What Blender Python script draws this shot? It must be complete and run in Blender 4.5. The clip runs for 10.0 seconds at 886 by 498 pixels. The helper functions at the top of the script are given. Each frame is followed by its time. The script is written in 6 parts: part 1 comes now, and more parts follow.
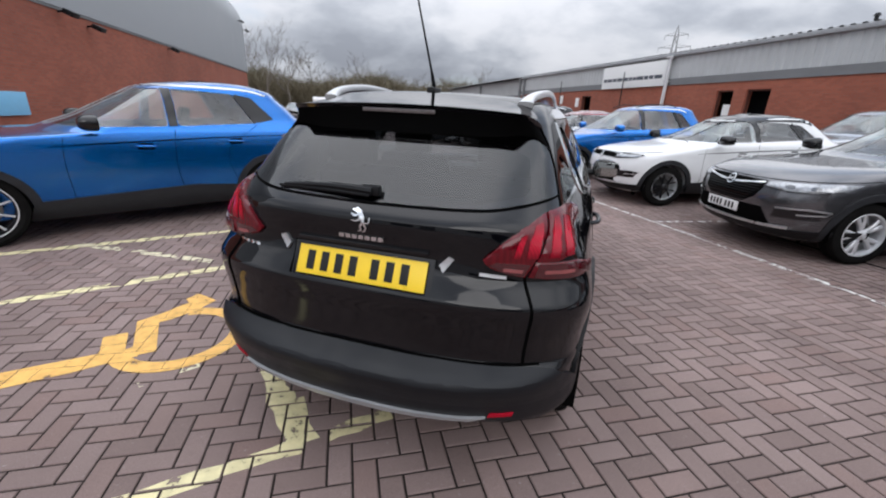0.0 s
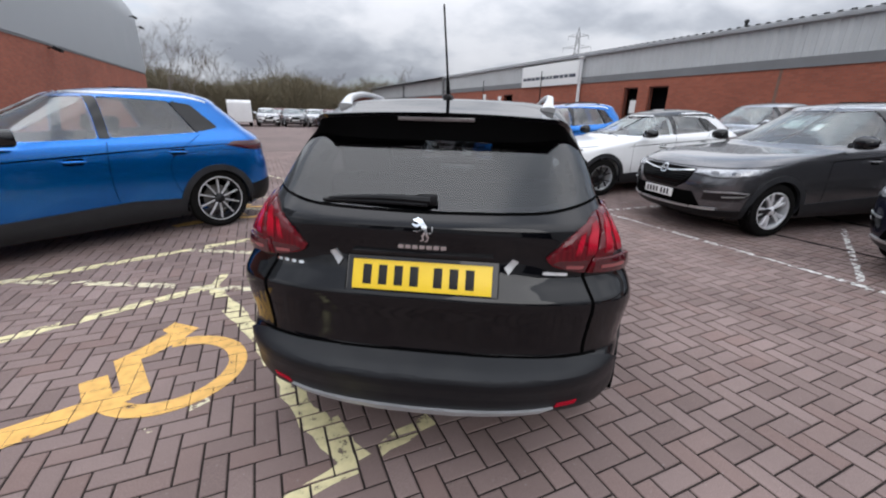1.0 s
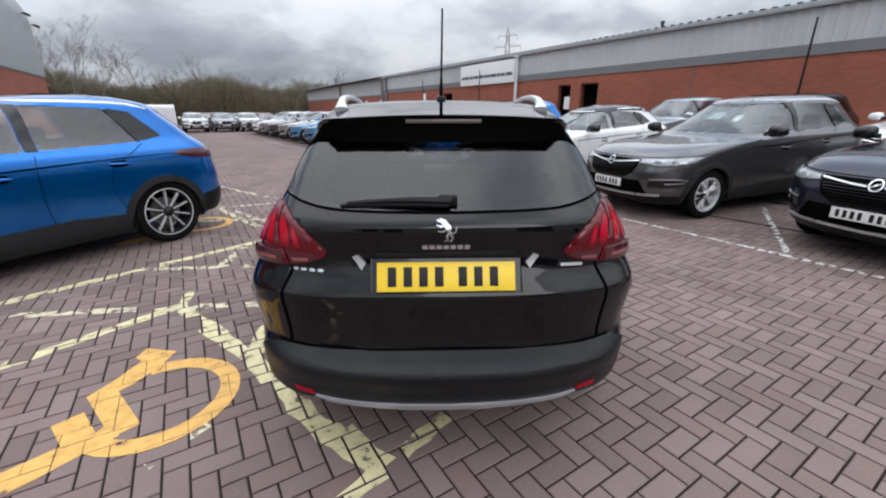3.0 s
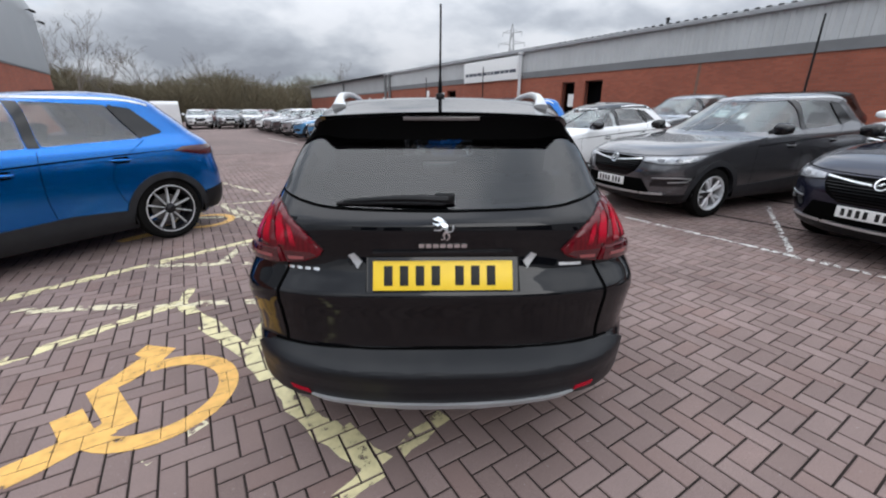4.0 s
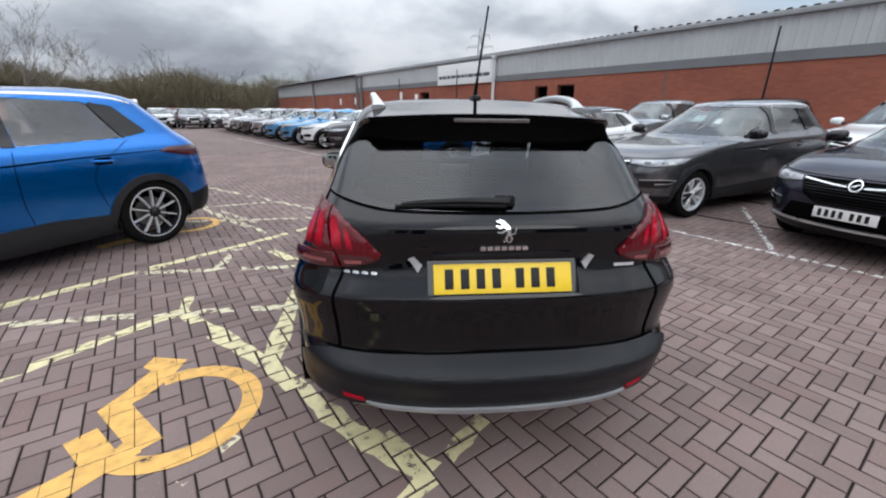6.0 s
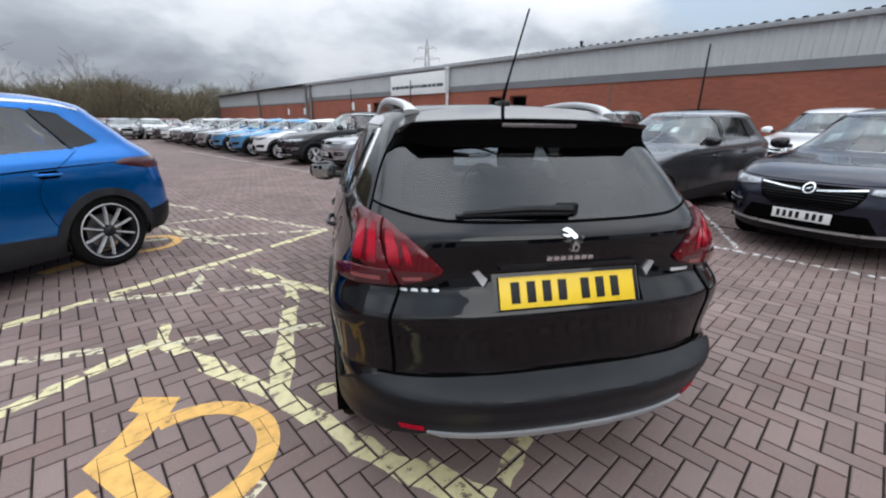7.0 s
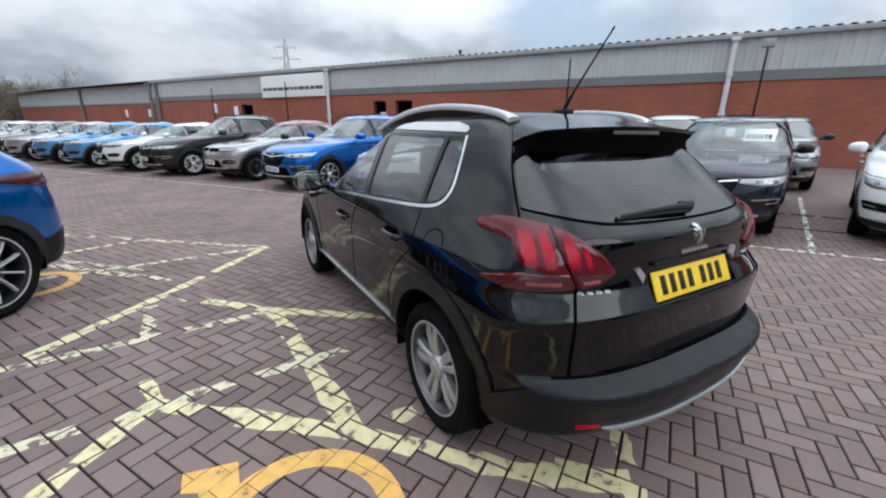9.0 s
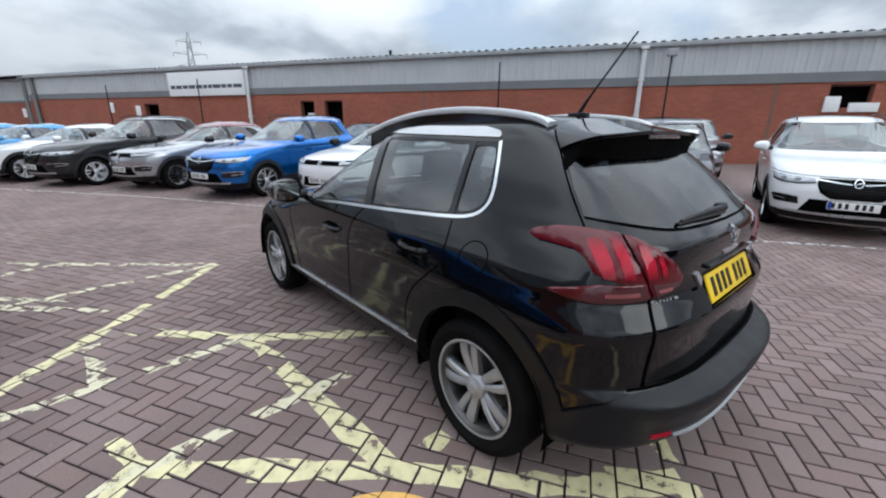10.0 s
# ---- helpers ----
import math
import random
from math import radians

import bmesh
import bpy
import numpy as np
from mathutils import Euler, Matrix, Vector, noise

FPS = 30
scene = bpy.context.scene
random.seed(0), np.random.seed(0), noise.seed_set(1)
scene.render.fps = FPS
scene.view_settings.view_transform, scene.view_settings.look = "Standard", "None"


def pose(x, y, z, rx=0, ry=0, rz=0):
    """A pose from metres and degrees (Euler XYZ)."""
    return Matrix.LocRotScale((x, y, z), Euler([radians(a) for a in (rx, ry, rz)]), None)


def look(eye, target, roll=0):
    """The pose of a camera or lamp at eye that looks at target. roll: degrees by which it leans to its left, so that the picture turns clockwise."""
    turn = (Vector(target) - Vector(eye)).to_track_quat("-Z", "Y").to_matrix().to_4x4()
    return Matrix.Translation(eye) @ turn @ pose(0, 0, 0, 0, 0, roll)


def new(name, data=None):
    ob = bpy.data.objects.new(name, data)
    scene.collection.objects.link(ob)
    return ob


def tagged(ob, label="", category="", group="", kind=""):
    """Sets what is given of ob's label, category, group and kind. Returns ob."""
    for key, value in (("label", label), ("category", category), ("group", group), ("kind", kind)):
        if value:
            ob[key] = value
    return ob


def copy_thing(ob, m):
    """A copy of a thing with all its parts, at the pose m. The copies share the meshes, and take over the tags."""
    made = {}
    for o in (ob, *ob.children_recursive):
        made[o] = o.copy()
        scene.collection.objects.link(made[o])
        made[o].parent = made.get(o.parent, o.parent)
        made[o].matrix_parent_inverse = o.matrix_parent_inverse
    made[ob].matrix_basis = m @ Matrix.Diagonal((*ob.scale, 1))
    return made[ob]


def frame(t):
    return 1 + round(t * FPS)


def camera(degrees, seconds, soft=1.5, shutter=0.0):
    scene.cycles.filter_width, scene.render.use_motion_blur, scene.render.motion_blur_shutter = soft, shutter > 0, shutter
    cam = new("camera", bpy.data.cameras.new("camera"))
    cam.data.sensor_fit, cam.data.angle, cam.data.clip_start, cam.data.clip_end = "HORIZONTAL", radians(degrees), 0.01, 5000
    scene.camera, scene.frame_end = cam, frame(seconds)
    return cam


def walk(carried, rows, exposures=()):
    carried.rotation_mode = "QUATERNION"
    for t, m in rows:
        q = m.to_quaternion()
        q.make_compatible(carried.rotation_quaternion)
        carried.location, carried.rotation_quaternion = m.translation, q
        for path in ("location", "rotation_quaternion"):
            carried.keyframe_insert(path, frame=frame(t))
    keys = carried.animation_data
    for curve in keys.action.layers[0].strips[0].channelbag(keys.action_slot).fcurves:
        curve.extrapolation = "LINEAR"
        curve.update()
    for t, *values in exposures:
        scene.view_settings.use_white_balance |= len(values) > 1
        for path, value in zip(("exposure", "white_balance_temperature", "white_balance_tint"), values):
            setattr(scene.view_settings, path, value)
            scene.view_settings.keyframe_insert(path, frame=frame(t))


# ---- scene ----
cam = camera(95.7, 10.0, soft=2.1)
PATH = [
    (0, (0.019, 0.134, 1.422), (0.474, 1.968, 0.767), 2.7),
    (0.5, (-0.175, 0.231, 1.421), (0.439, 2.019, 0.769), 2.3),
    (1, (-0.434, 0.256, 1.44), (0.341, 1.983, 0.794), 1.4),
    (1.5, (-0.541, 0.35, 1.44), (0.356, 2.019, 0.798), 0.7),
    (2, (-0.664, 0.378, 1.447), (0.312, 2.002, 0.806), 0.2),
    (2.5, (-0.706, 0.362, 1.447), (0.304, 1.965, 0.805), 0.0),
    (4, (-0.671, 0.359, 1.447), (0.321, 1.966, 0.79), 0.1),
    (4.5, (-0.665, 0.36, 1.444), (0.322, 1.967, 0.779), 0.3),
    (5, (-0.644, 0.384, 1.44), (0.357, 1.98, 0.772), 0.5),
    (5.5, (-0.669, 0.462, 1.423), (0.376, 2.034, 0.76), 0.7),
    (6, (-0.938, 0.555, 1.444), (0.176, 2.084, 0.796), 0.8),
    (6.2, (-0.992, 0.595, 1.46), (0.152, 2.104, 0.816), 0.8),
    (7.3, (-1.307, 0.983, 1.408), (0.054, 2.325, 0.818), 0.8),
    (7.5, (-1.422, 1.039, 1.439), (-0.025, 2.343, 0.849), 0.8),
    (8, (-1.568, 1.182, 1.458), (-0.078, 2.383, 0.878), 0.8),
    (8.5, (-1.627, 1.429, 1.446), (-0.046, 2.51, 0.871), 0.9),
    (9, (-1.765, 1.673, 1.419), (-0.093, 2.607, 0.843), 0.8),
    (9.5, (-1.876, 1.897, 1.449), (-0.127, 2.68, 0.873), 0.6),
    (10, (-1.831, 2.154, 1.431), (-0.017, 2.777, 0.862), 0.6),
]
walk(cam, [(t, look(eye, target, roll)) for t, eye, target, roll in PATH], ((0.0, -0.08, 6250, 12), (5.0, -0.08, 6190, 10), (7.5, -0.08, 6140, 9), (10.0, -0.10, 5940, 7)))

# ---------------------------------------------------------------- world and light
SUN_ELEV, SUN_AZ = 29.0, 256.0  # degrees: height of the sun; the compass direction it stands in, from +x towards +y

world = bpy.data.worlds.new("overcast_sky")
scene.world = world
world.use_nodes = True
wn, wl = world.node_tree.nodes, world.node_tree.links
wn.clear()


def wnode(kind, **sets):
    n = wn.new(kind)
    for key, value in sets.items():
        n.inputs[key].default_value = value
    return n


w_out = wn.new("ShaderNodeOutputWorld")
w_bg = wnode("ShaderNodeBackground", Strength=1.0)
w_sky = wn.new("ShaderNodeTexSky")
w_sky.sky_type, w_sky.sun_disc = "NISHITA", False
w_sky.sun_elevation, w_sky.sun_rotation = radians(SUN_ELEV), radians(90 - SUN_AZ)
w_sky.dust_density = 0.3
w_dim = wn.new("ShaderNodeVectorMath")
w_dim.operation = "SCALE"
w_dim.inputs["Scale"].default_value = 0.13
wl.new(w_sky.outputs[0], w_dim.inputs[0])
w_thin = wn.new("ShaderNodeMix")
w_thin.data_type = "RGBA"
w_thin.inputs["Factor"].default_value = 0.62
w_thin.inputs["B"].default_value = (0.60, 0.65, 0.71, 1)
wl.new(w_dim.outputs[0], w_thin.inputs["A"])
w_tc = wn.new("ShaderNodeTexCoord")
w_sep = wn.new("ShaderNodeSeparateXYZ")
wl.new(w_tc.outputs["Generated"], w_sep.inputs[0])
# the clouds lie in a flat layer, so they crowd together towards the horizon
w_low = wn.new("ShaderNodeMath")
w_low.operation = "MAXIMUM"
w_low.inputs[1].default_value = 0.0
wl.new(w_sep.outputs[2], w_low.inputs[0])
w_off = wn.new("ShaderNodeMath")
w_off.operation = "ADD"
w_off.inputs[1].default_value = 0.42
wl.new(w_low.outputs[0], w_off.inputs[0])
w_div = wn.new("ShaderNodeVectorMath")
w_div.operation = "DIVIDE"
w_cmb = wn.new("ShaderNodeCombineXYZ")
for key in range(3):
    wl.new(w_off.outputs[0], w_cmb.inputs[key])
wl.new(w_tc.outputs["Generated"], w_div.inputs[0])
wl.new(w_cmb.outputs[0], w_div.inputs[1])
w_map = wn.new("ShaderNodeMapping")
w_map.inputs["Location"].default_value = (3.35, 1.2, 0.3)
w_map.inputs["Scale"].default_value = (1.0, 1.0, 1.6)
wl.new(w_div.outputs[0], w_map.inputs[0])
w_n1 = wnode("ShaderNodeTexNoise", Scale=1.75, Detail=9.0, Roughness=0.50, Distortion=0.12)
w_n2 = wnode("ShaderNodeTexNoise", Scale=1.0, Detail=6.0, Roughness=0.5, Distortion=0.15)
wl.new(w_map.outputs[0], w_n1.inputs["Vector"])
wl.new(w_map.outputs[0], w_n2.inputs["Vector"])
w_ramp = wn.new("ShaderNodeValToRGB")
el = w_ramp.color_ramp.elements
el[0].position, el[0].color = 0.34, (0.38, 0.405, 0.45, 1)
el[1].position, el[1].color = 0.64, (0.88, 0.89, 0.91, 1)
for pos, col in ((0.43, (0.52, 0.55, 0.595, 1)), (0.49, (0.68, 0.705, 0.74, 1)), (0.54, (0.80, 0.815, 0.84, 1))):
    e = el.new(pos)
    e.color = col
wl.new(w_n1.outputs["Fac"], w_ramp.inputs[0])
w_cover = wn.new("ShaderNodeValToRGB")
w_cover.color_ramp.elements[0].position, w_cover.color_ramp.elements[1].position = 0.34, 0.44
wl.new(w_n2.outputs["Fac"], w_cover.inputs[0])
w_mix = wn.new("ShaderNodeMix")
w_mix.data_type = "RGBA"
wl.new(w_cover.outputs["Color"], w_mix.inputs["Factor"])
wl.new(w_thin.outputs["Result"], w_mix.inputs["A"])
wl.new(w_ramp.outputs["Color"], w_mix.inputs["B"])
# an overcast sky is brightest overhead and dimmer towards the horizon
w_grad = wn.new("ShaderNodeMath")
w_grad.operation = "MULTIPLY_ADD"
w_grad.inputs[1].default_value, w_grad.inputs[2].default_value = 2.5, 0.66
w_up = wn.new("ShaderNodeMath")
w_up.operation = "MAXIMUM"
w_up.inputs[1].default_value = 0.0
wl.new(w_sep.outputs[2], w_up.inputs[0])
wl.new(w_up.outputs[0], w_grad.inputs[0])
wl.new(w_grad.outputs[0], w_bg.inputs["Strength"])
wl.new(w_mix.outputs["Result"], w_bg.inputs["Color"])
wl.new(w_bg.outputs[0], w_out.inputs[0])

sun_data = bpy.data.lights.new("sun", "SUN")
sun_data.energy, sun_data.angle, sun_data.color = 0.7, radians(36), (1.0, 0.96, 0.9)
sun = new("sun", sun_data)
sun_dir = Vector((math.cos(radians(SUN_AZ)) * math.cos(radians(SUN_ELEV)), math.sin(radians(SUN_AZ)) * math.cos(radians(SUN_ELEV)), math.sin(radians(SUN_ELEV))))
sun.matrix_world = look(sun_dir * 50, (0, 0, 0))
scene.view_settings.exposure = 0.0


# ---------------------------------------------------------------- materials
def mat(name):
    m = bpy.data.materials.new(name)
    m.use_nodes = True
    return m, m.node_tree.nodes, m.node_tree.links, m.node_tree.nodes["Principled BSDF"]


def tex(nodes, links, scale, detail=4.0, rough=0.55, coords="Object", kind="ShaderNodeTexNoise", stretch=None):
    tc = nodes.new("ShaderNodeTexCoord")
    src = tc.outputs[coords]
    if stretch:
        mp = nodes.new("ShaderNodeMapping")
        mp.inputs["Scale"].default_value = stretch
        links.new(src, mp.inputs[0])
        src = mp.outputs[0]
    n = nodes.new(kind)
    n.inputs["Scale"].default_value = scale
    if kind == "ShaderNodeTexNoise":
        n.inputs["Detail"].default_value, n.inputs["Roughness"].default_value = detail, rough
    links.new(src, n.inputs["Vector"])
    return n


def ramp(nodes, links, src, stops):
    r = nodes.new("ShaderNodeValToRGB")
    e = r.color_ramp.elements
    e[0].position, e[0].color = stops[0][0], (*stops[0][1], 1)
    e[1].position, e[1].color = stops[-1][0], (*stops[-1][1], 1)
    for p, c in stops[1:-1]:
        k = e.new(p)
        k.color = (*c, 1)
    links.new(src, r.inputs[0])
    return r.outputs["Color"]


def bump(nodes, links, bsdf, src, strength, distance):
    b = nodes.new("ShaderNodeBump")
    b.inputs["Strength"].default_value, b.inputs["Distance"].default_value = strength, distance
    links.new(src, b.inputs["Height"])
    links.new(b.outputs[0], bsdf.inputs["Normal"])


def mixrgb(nodes, links, fac, a, b, blend="MIX"):
    m = nodes.new("ShaderNodeMix")
    m.data_type, m.blend_type = "RGBA", blend
    for src, key in ((fac, "Factor"), (a, "A"), (b, "B")):
        if isinstance(src, (int, float)):
            m.inputs[key].default_value = src
        elif isinstance(src, tuple):
            m.inputs[key].default_value = (*src, 1)
        else:
            links.new(src, m.inputs[key])
    return m.outputs["Result"]


def worn(name, colour, rough=0.5, metal=0.0, vary=0.25, scale=9.0, fine=220.0, relief=0.15, coat=0.0):
    """A surface of one colour with stains at one scale and grain at another."""
    m, n, l, b = mat(name)
    big, small = tex(n, l, scale), tex(n, l, fine, 2.0)
    lo = tuple(c * (1 - vary) for c in colour)
    hi = tuple(min(1, c * (1 + vary)) for c in colour)
    base = ramp(n, l, big.outputs["Fac"], ((0.3, lo), (0.7, hi)))
    l.new(mixrgb(n, l, 0.25, base, ramp(n, l, small.outputs["Fac"], ((0.3, lo), (0.7, hi)))), b.inputs["Base Color"])
    l.new(ramp(n, l, big.outputs["Fac"], ((0.3, (rough * 0.82,) * 3), (0.7, (min(1, rough * 1.2),) * 3))), b.inputs["Roughness"])
    b.inputs["Metallic"].default_value = metal
    if sum(colour) < 0.1 and rough > 0.4:
        b.inputs["Specular IOR Level"].default_value = 0.3 if rough < 0.7 else 0.02
    b.inputs["Coat Weight"].default_value = coat
    b.inputs["Coat Roughness"].default_value = 0.05
    if relief:
        bump(n, l, b, small.outputs["Fac"], relief, 0.001)
    return m


def car_paint(name, colour, metallic=0.0, dirt=0.04):
    m, n, l, b = mat(name)
    film = tex(n, l, 2.2, 5.0, 0.6)
    flake = tex(n, l, 900.0, 1.0)
    dusty = tuple(c * 0.92 + 0.004 for c in colour)
    base = ramp(n, l, film.outputs["Fac"], ((0.38, colour), (0.75, dusty)))
    l.new(mixrgb(n, l, 0.06 if metallic else 0.0, base, flake.outputs["Color"], "OVERLAY"), b.inputs["Base Color"])
    b.inputs["Metallic"].default_value = metallic
    b.inputs["Roughness"].default_value = 0.24 if metallic else 0.34
    b.inputs["Specular IOR Level"].default_value = 0.0 if sum(colour) < 0.1 else 0.3
    b.inputs["Coat Weight"].default_value = 1.0
    b.inputs["Coat IOR"].default_value = 1.47
    sep = n.new("ShaderNodeSeparateXYZ")
    l.new(n.new("ShaderNodeTexCoord").outputs["Object"], sep.inputs[0])
    road = ramp(n, l, sep.outputs[2], ((0.30, (0.12,) * 3), (0.62, (0.07,) * 3), (0.80, (0.0,) * 3)))
    sheen = ramp(n, l, film.outputs["Fac"], ((0.35, (0.03,) * 3), (0.8, (0.03 + dirt,) * 3)))
    l.new(mixrgb(n, l, 1.0, sheen, road, "ADD"), b.inputs["Coat Roughness"])
    return m


def tinted_glass(name, tint, gloss=0.02, floor=0.045):
    """Thin glass: tint is what one of its two faces lets through."""
    m, n, l, b = mat(name)
    n.remove(b)
    out = n["Material Output"]
    see, shine, mx, lw, pw, ad = (n.new(k) for k in ("ShaderNodeBsdfTransparent", "ShaderNodeBsdfGlossy", "ShaderNodeMixShader", "ShaderNodeLayerWeight", "ShaderNodeMath", "ShaderNodeMath"))
    see.inputs[0].default_value = (*tint, 1)
    shine.inputs["Roughness"].default_value = gloss
    pw.operation, ad.operation = "POWER", "MULTIPLY_ADD"
    pw.inputs[1].default_value = 4.0
    ad.inputs[1].default_value, ad.inputs[2].default_value = 0.8, floor
    l.new(lw.outputs["Facing"], pw.inputs[0])
    l.new(pw.outputs[0], ad.inputs[0])
    l.new(ad.outputs[0], mx.inputs[0])
    l.new(see.outputs[0], mx.inputs[1])
    l.new(shine.outputs[0], mx.inputs[2])
    l.new(mx.outputs[0], out.inputs[0])
    return m


PAINT = {
    "black": car_paint("black_car_paint", (0.0010, 0.0012, 0.0022)),
    "blue": car_paint("bright_blue_car_paint", (0.0014, 0.148, 0.52), 0.8),
    "grey": car_paint("dark_grey_metallic_paint", (0.125, 0.126, 0.136), 0.8),
    "navy": car_paint("blue_black_car_paint", (0.012, 0.014, 0.030), 0.5),
    "white": car_paint("white_car_paint", (0.78, 0.79, 0.80)),
    "silver": car_paint("silver_car_paint", (0.42, 0.43, 0.45), 0.7),
    "sky": car_paint("light_blue_car_paint", (0.10, 0.30, 0.55), 0.5),
    "maroon": car_paint("maroon_car_paint", (0.21, 0.012, 0.022), 0.2),
    "charcoal": car_paint("charcoal_car_paint", (0.02, 0.021, 0.023), 0.3),
    "red": car_paint("red_car_paint", (0.32, 0.01, 0.03), 0.1),
}
PLASTIC = worn("black_moulded_plastic", (0.0040, 0.0044, 0.0056), 0.46, relief=0.25, fine=420.0)
BUMPER = worn("grey_bumper_plastic", (0.0050, 0.0060, 0.0080), 0.42, vary=0.2, relief=0.2, fine=420.0)
BUMPER.node_tree.nodes["Principled BSDF"].inputs["Specular IOR Level"].default_value = 0.32
CLADDING = worn("grey_moulded_cladding", (0.022, 0.023, 0.026), 0.5, relief=0.25, fine=420.0)
GLOSS_BLACK = worn("gloss_black_trim", (0.006, 0.006, 0.007), 0.12, vary=0.2, relief=0.0)
# near-black; on door, tailgate and bonnet gaps it stands in for their shade
GAP = worn("panel_gap_shadow", (0.0015, 0.0015, 0.0015), 0.8, relief=0.0)
CHROME = worn("chrome_trim", (0.78, 0.79, 0.80), 0.14, 1.0, vary=0.06, relief=0.0)
SATIN = worn("satin_silver_trim", (0.62, 0.63, 0.64), 0.3, 0.85, vary=0.08, relief=0.05)
RAIL = worn("anodised_rail", (0.62, 0.63, 0.64), 0.36, 0.2, vary=0.08, relief=0.05)
ALLOY = worn("silver_alloy", (0.66, 0.67, 0.69), 0.36, 0.45, vary=0.12, relief=0.05)
GREY_ALLOY = worn("grey_alloy", (0.40, 0.40, 0.41), 0.34, 0.5, vary=0.12, relief=0.05)
DARK_ALLOY = worn("dark_alloy", (0.02, 0.02, 0.022), 0.35, 0.5, vary=0.2, relief=0.05)
RUBBER = worn("tyre_rubber", (0.0095, 0.0092, 0.0090), 0.8, vary=0.35, relief=0.4, fine=160.0)
UNDER = worn("dark_underside", (0.0025, 0.0025, 0.0025), 0.9, relief=0.0)
SEAT = worn("dark_seat_fabric", (0.028, 0.028, 0.03), 0.9, relief=0.3)
GLASS_REAR = tinted_glass("rear_privacy_glass", (0.25, 0.26, 0.28), floor=0.07)
GLASS_SIDE = tinted_glass("side_privacy_glass", (0.48, 0.51, 0.51), floor=0.15)
GLASS_CLEAR = tinted_glass("window_glass", (0.80, 0.86, 0.85), floor=0.12)
CARD = worn("white_price_card", (0.80, 0.81, 0.80), 0.6, vary=0.04, relief=0.0)
INK = worn("black_ink", (0.012, 0.012, 0.012), 0.5, relief=0.0)
YELLOW_PLATE = worn("yellow_plate", (0.85, 0.58, 0.02), 0.32, vary=0.05, relief=0.0)
WHITE_PLATE = worn("white_plate", (0.80, 0.80, 0.78), 0.32, vary=0.05, relief=0.0)
PLATE_BLUE = worn("blue_plate_band", (0.01, 0.06, 0.35), 0.35, relief=0.0)


def lamp_red(name="red_lamp_lens", k=1.0, coat=1.0, claw=False):
    m, n, l, b = mat(name)
    v = tex(n, l, 60.0, coords="Object", kind="ShaderNodeTexWave")
    l.new(ramp(n, l, v.outputs["Color"], ((0.2, (0.105 * k, 0.0016 * k, 0.006 * k)), (0.8, (0.14 * k, 0.0022 * k, 0.008 * k)))), b.inputs["Base Color"])
    if claw:
        # the claws' soft glow is put into the colour: bright mid-height, darker at the ends
        sep = n.new("ShaderNodeSeparateXYZ")
        l.new(n.new("ShaderNodeTexCoord").outputs["Generated"], sep.inputs[0])
        glow_fade = ramp(n, l, sep.outputs[2], ((0.0, (0.30,) * 3), (0.30, (0.85,) * 3), (0.62, (1.0,) * 3), (1.0, (0.38,) * 3)))
        src = b.inputs["Base Color"].links[0].from_socket
        l.new(mixrgb(n, l, 1.0, src, glow_fade, "MULTIPLY"), b.inputs["Base Color"])
    b.inputs["Roughness"].default_value = 0.3
    b.inputs["Specular IOR Level"].default_value = 0.0
    b.inputs["Coat Weight"].default_value = coat
    b.inputs["Coat Roughness"].default_value = 0.02
    return m


LAMP_RED = lamp_red(k=0.8)
LAMP_CLAW = lamp_red("red_lamp_claw", 3.6, 0.8, True)
LENS = worn("projector_lens", (0.10, 0.105, 0.115), 0.08, 0.6, vary=0.2, relief=0.0, coat=1.0)
LAMP_DARK = worn("dark_red_lens", (0.055, 0.002, 0.005), 0.15, relief=0.0, coat=1.0)
LAMP_CLEAR = worn("clear_lamp_lens", (0.34, 0.355, 0.375), 0.15, 0.4, vary=0.5, scale=30.0, relief=0.0, coat=1.0)
LAMP_PINK = worn("pale_red_lens", (0.24, 0.06, 0.06), 0.2, relief=0.0, coat=1.0)


# ---------------------------------------------------------------- mesh helpers
def mesh_of(bm, name, material, smooth=True):
    me = bpy.data.meshes.new(name)
    bm.normal_update()
    bm.to_mesh(me)
    bm.free()
    if smooth:
        me.polygons.foreach_set("use_smooth", [True] * len(me.polygons))
        me.set_sharp_from_angle(angle=radians(38))
    if material:
        me.materials.append(material)
    return me


def part(name, bm, material, parent, label="", smooth=True):
    ob = new(name, mesh_of(bm, name, material, smooth))
    ob.parent = parent
    return tagged(ob, label)


def thing(name, bm, material, label, category, group="", kind="", smooth=True):
    return tagged(new(name, mesh_of(bm, name, material, smooth)), label, category, group, kind)


def base(name, label, category, m=None, group=""):
    ob = tagged(new(name), label, category, group)
    ob.empty_display_size = 0.2
    if m:
        ob.matrix_basis = m
    return ob


def box(bm, x0, x1, y0, y1, z0, z1, bevel=0.0):
    r = bmesh.ops.create_cube(bm, size=1.0)
    bmesh.ops.transform(bm, matrix=Matrix.Translation(((x0 + x1) / 2, (y0 + y1) / 2, (z0 + z1) / 2)) @ Matrix.Diagonal((x1 - x0, y1 - y0, z1 - z0, 1)), verts=r["verts"])
    if bevel:
        edges = list({e for v in r["verts"] for e in v.link_edges})
        bmesh.ops.bevel(bm, geom=edges, offset=bevel, segments=2, affect="EDGES", profile=0.6)
    return bm


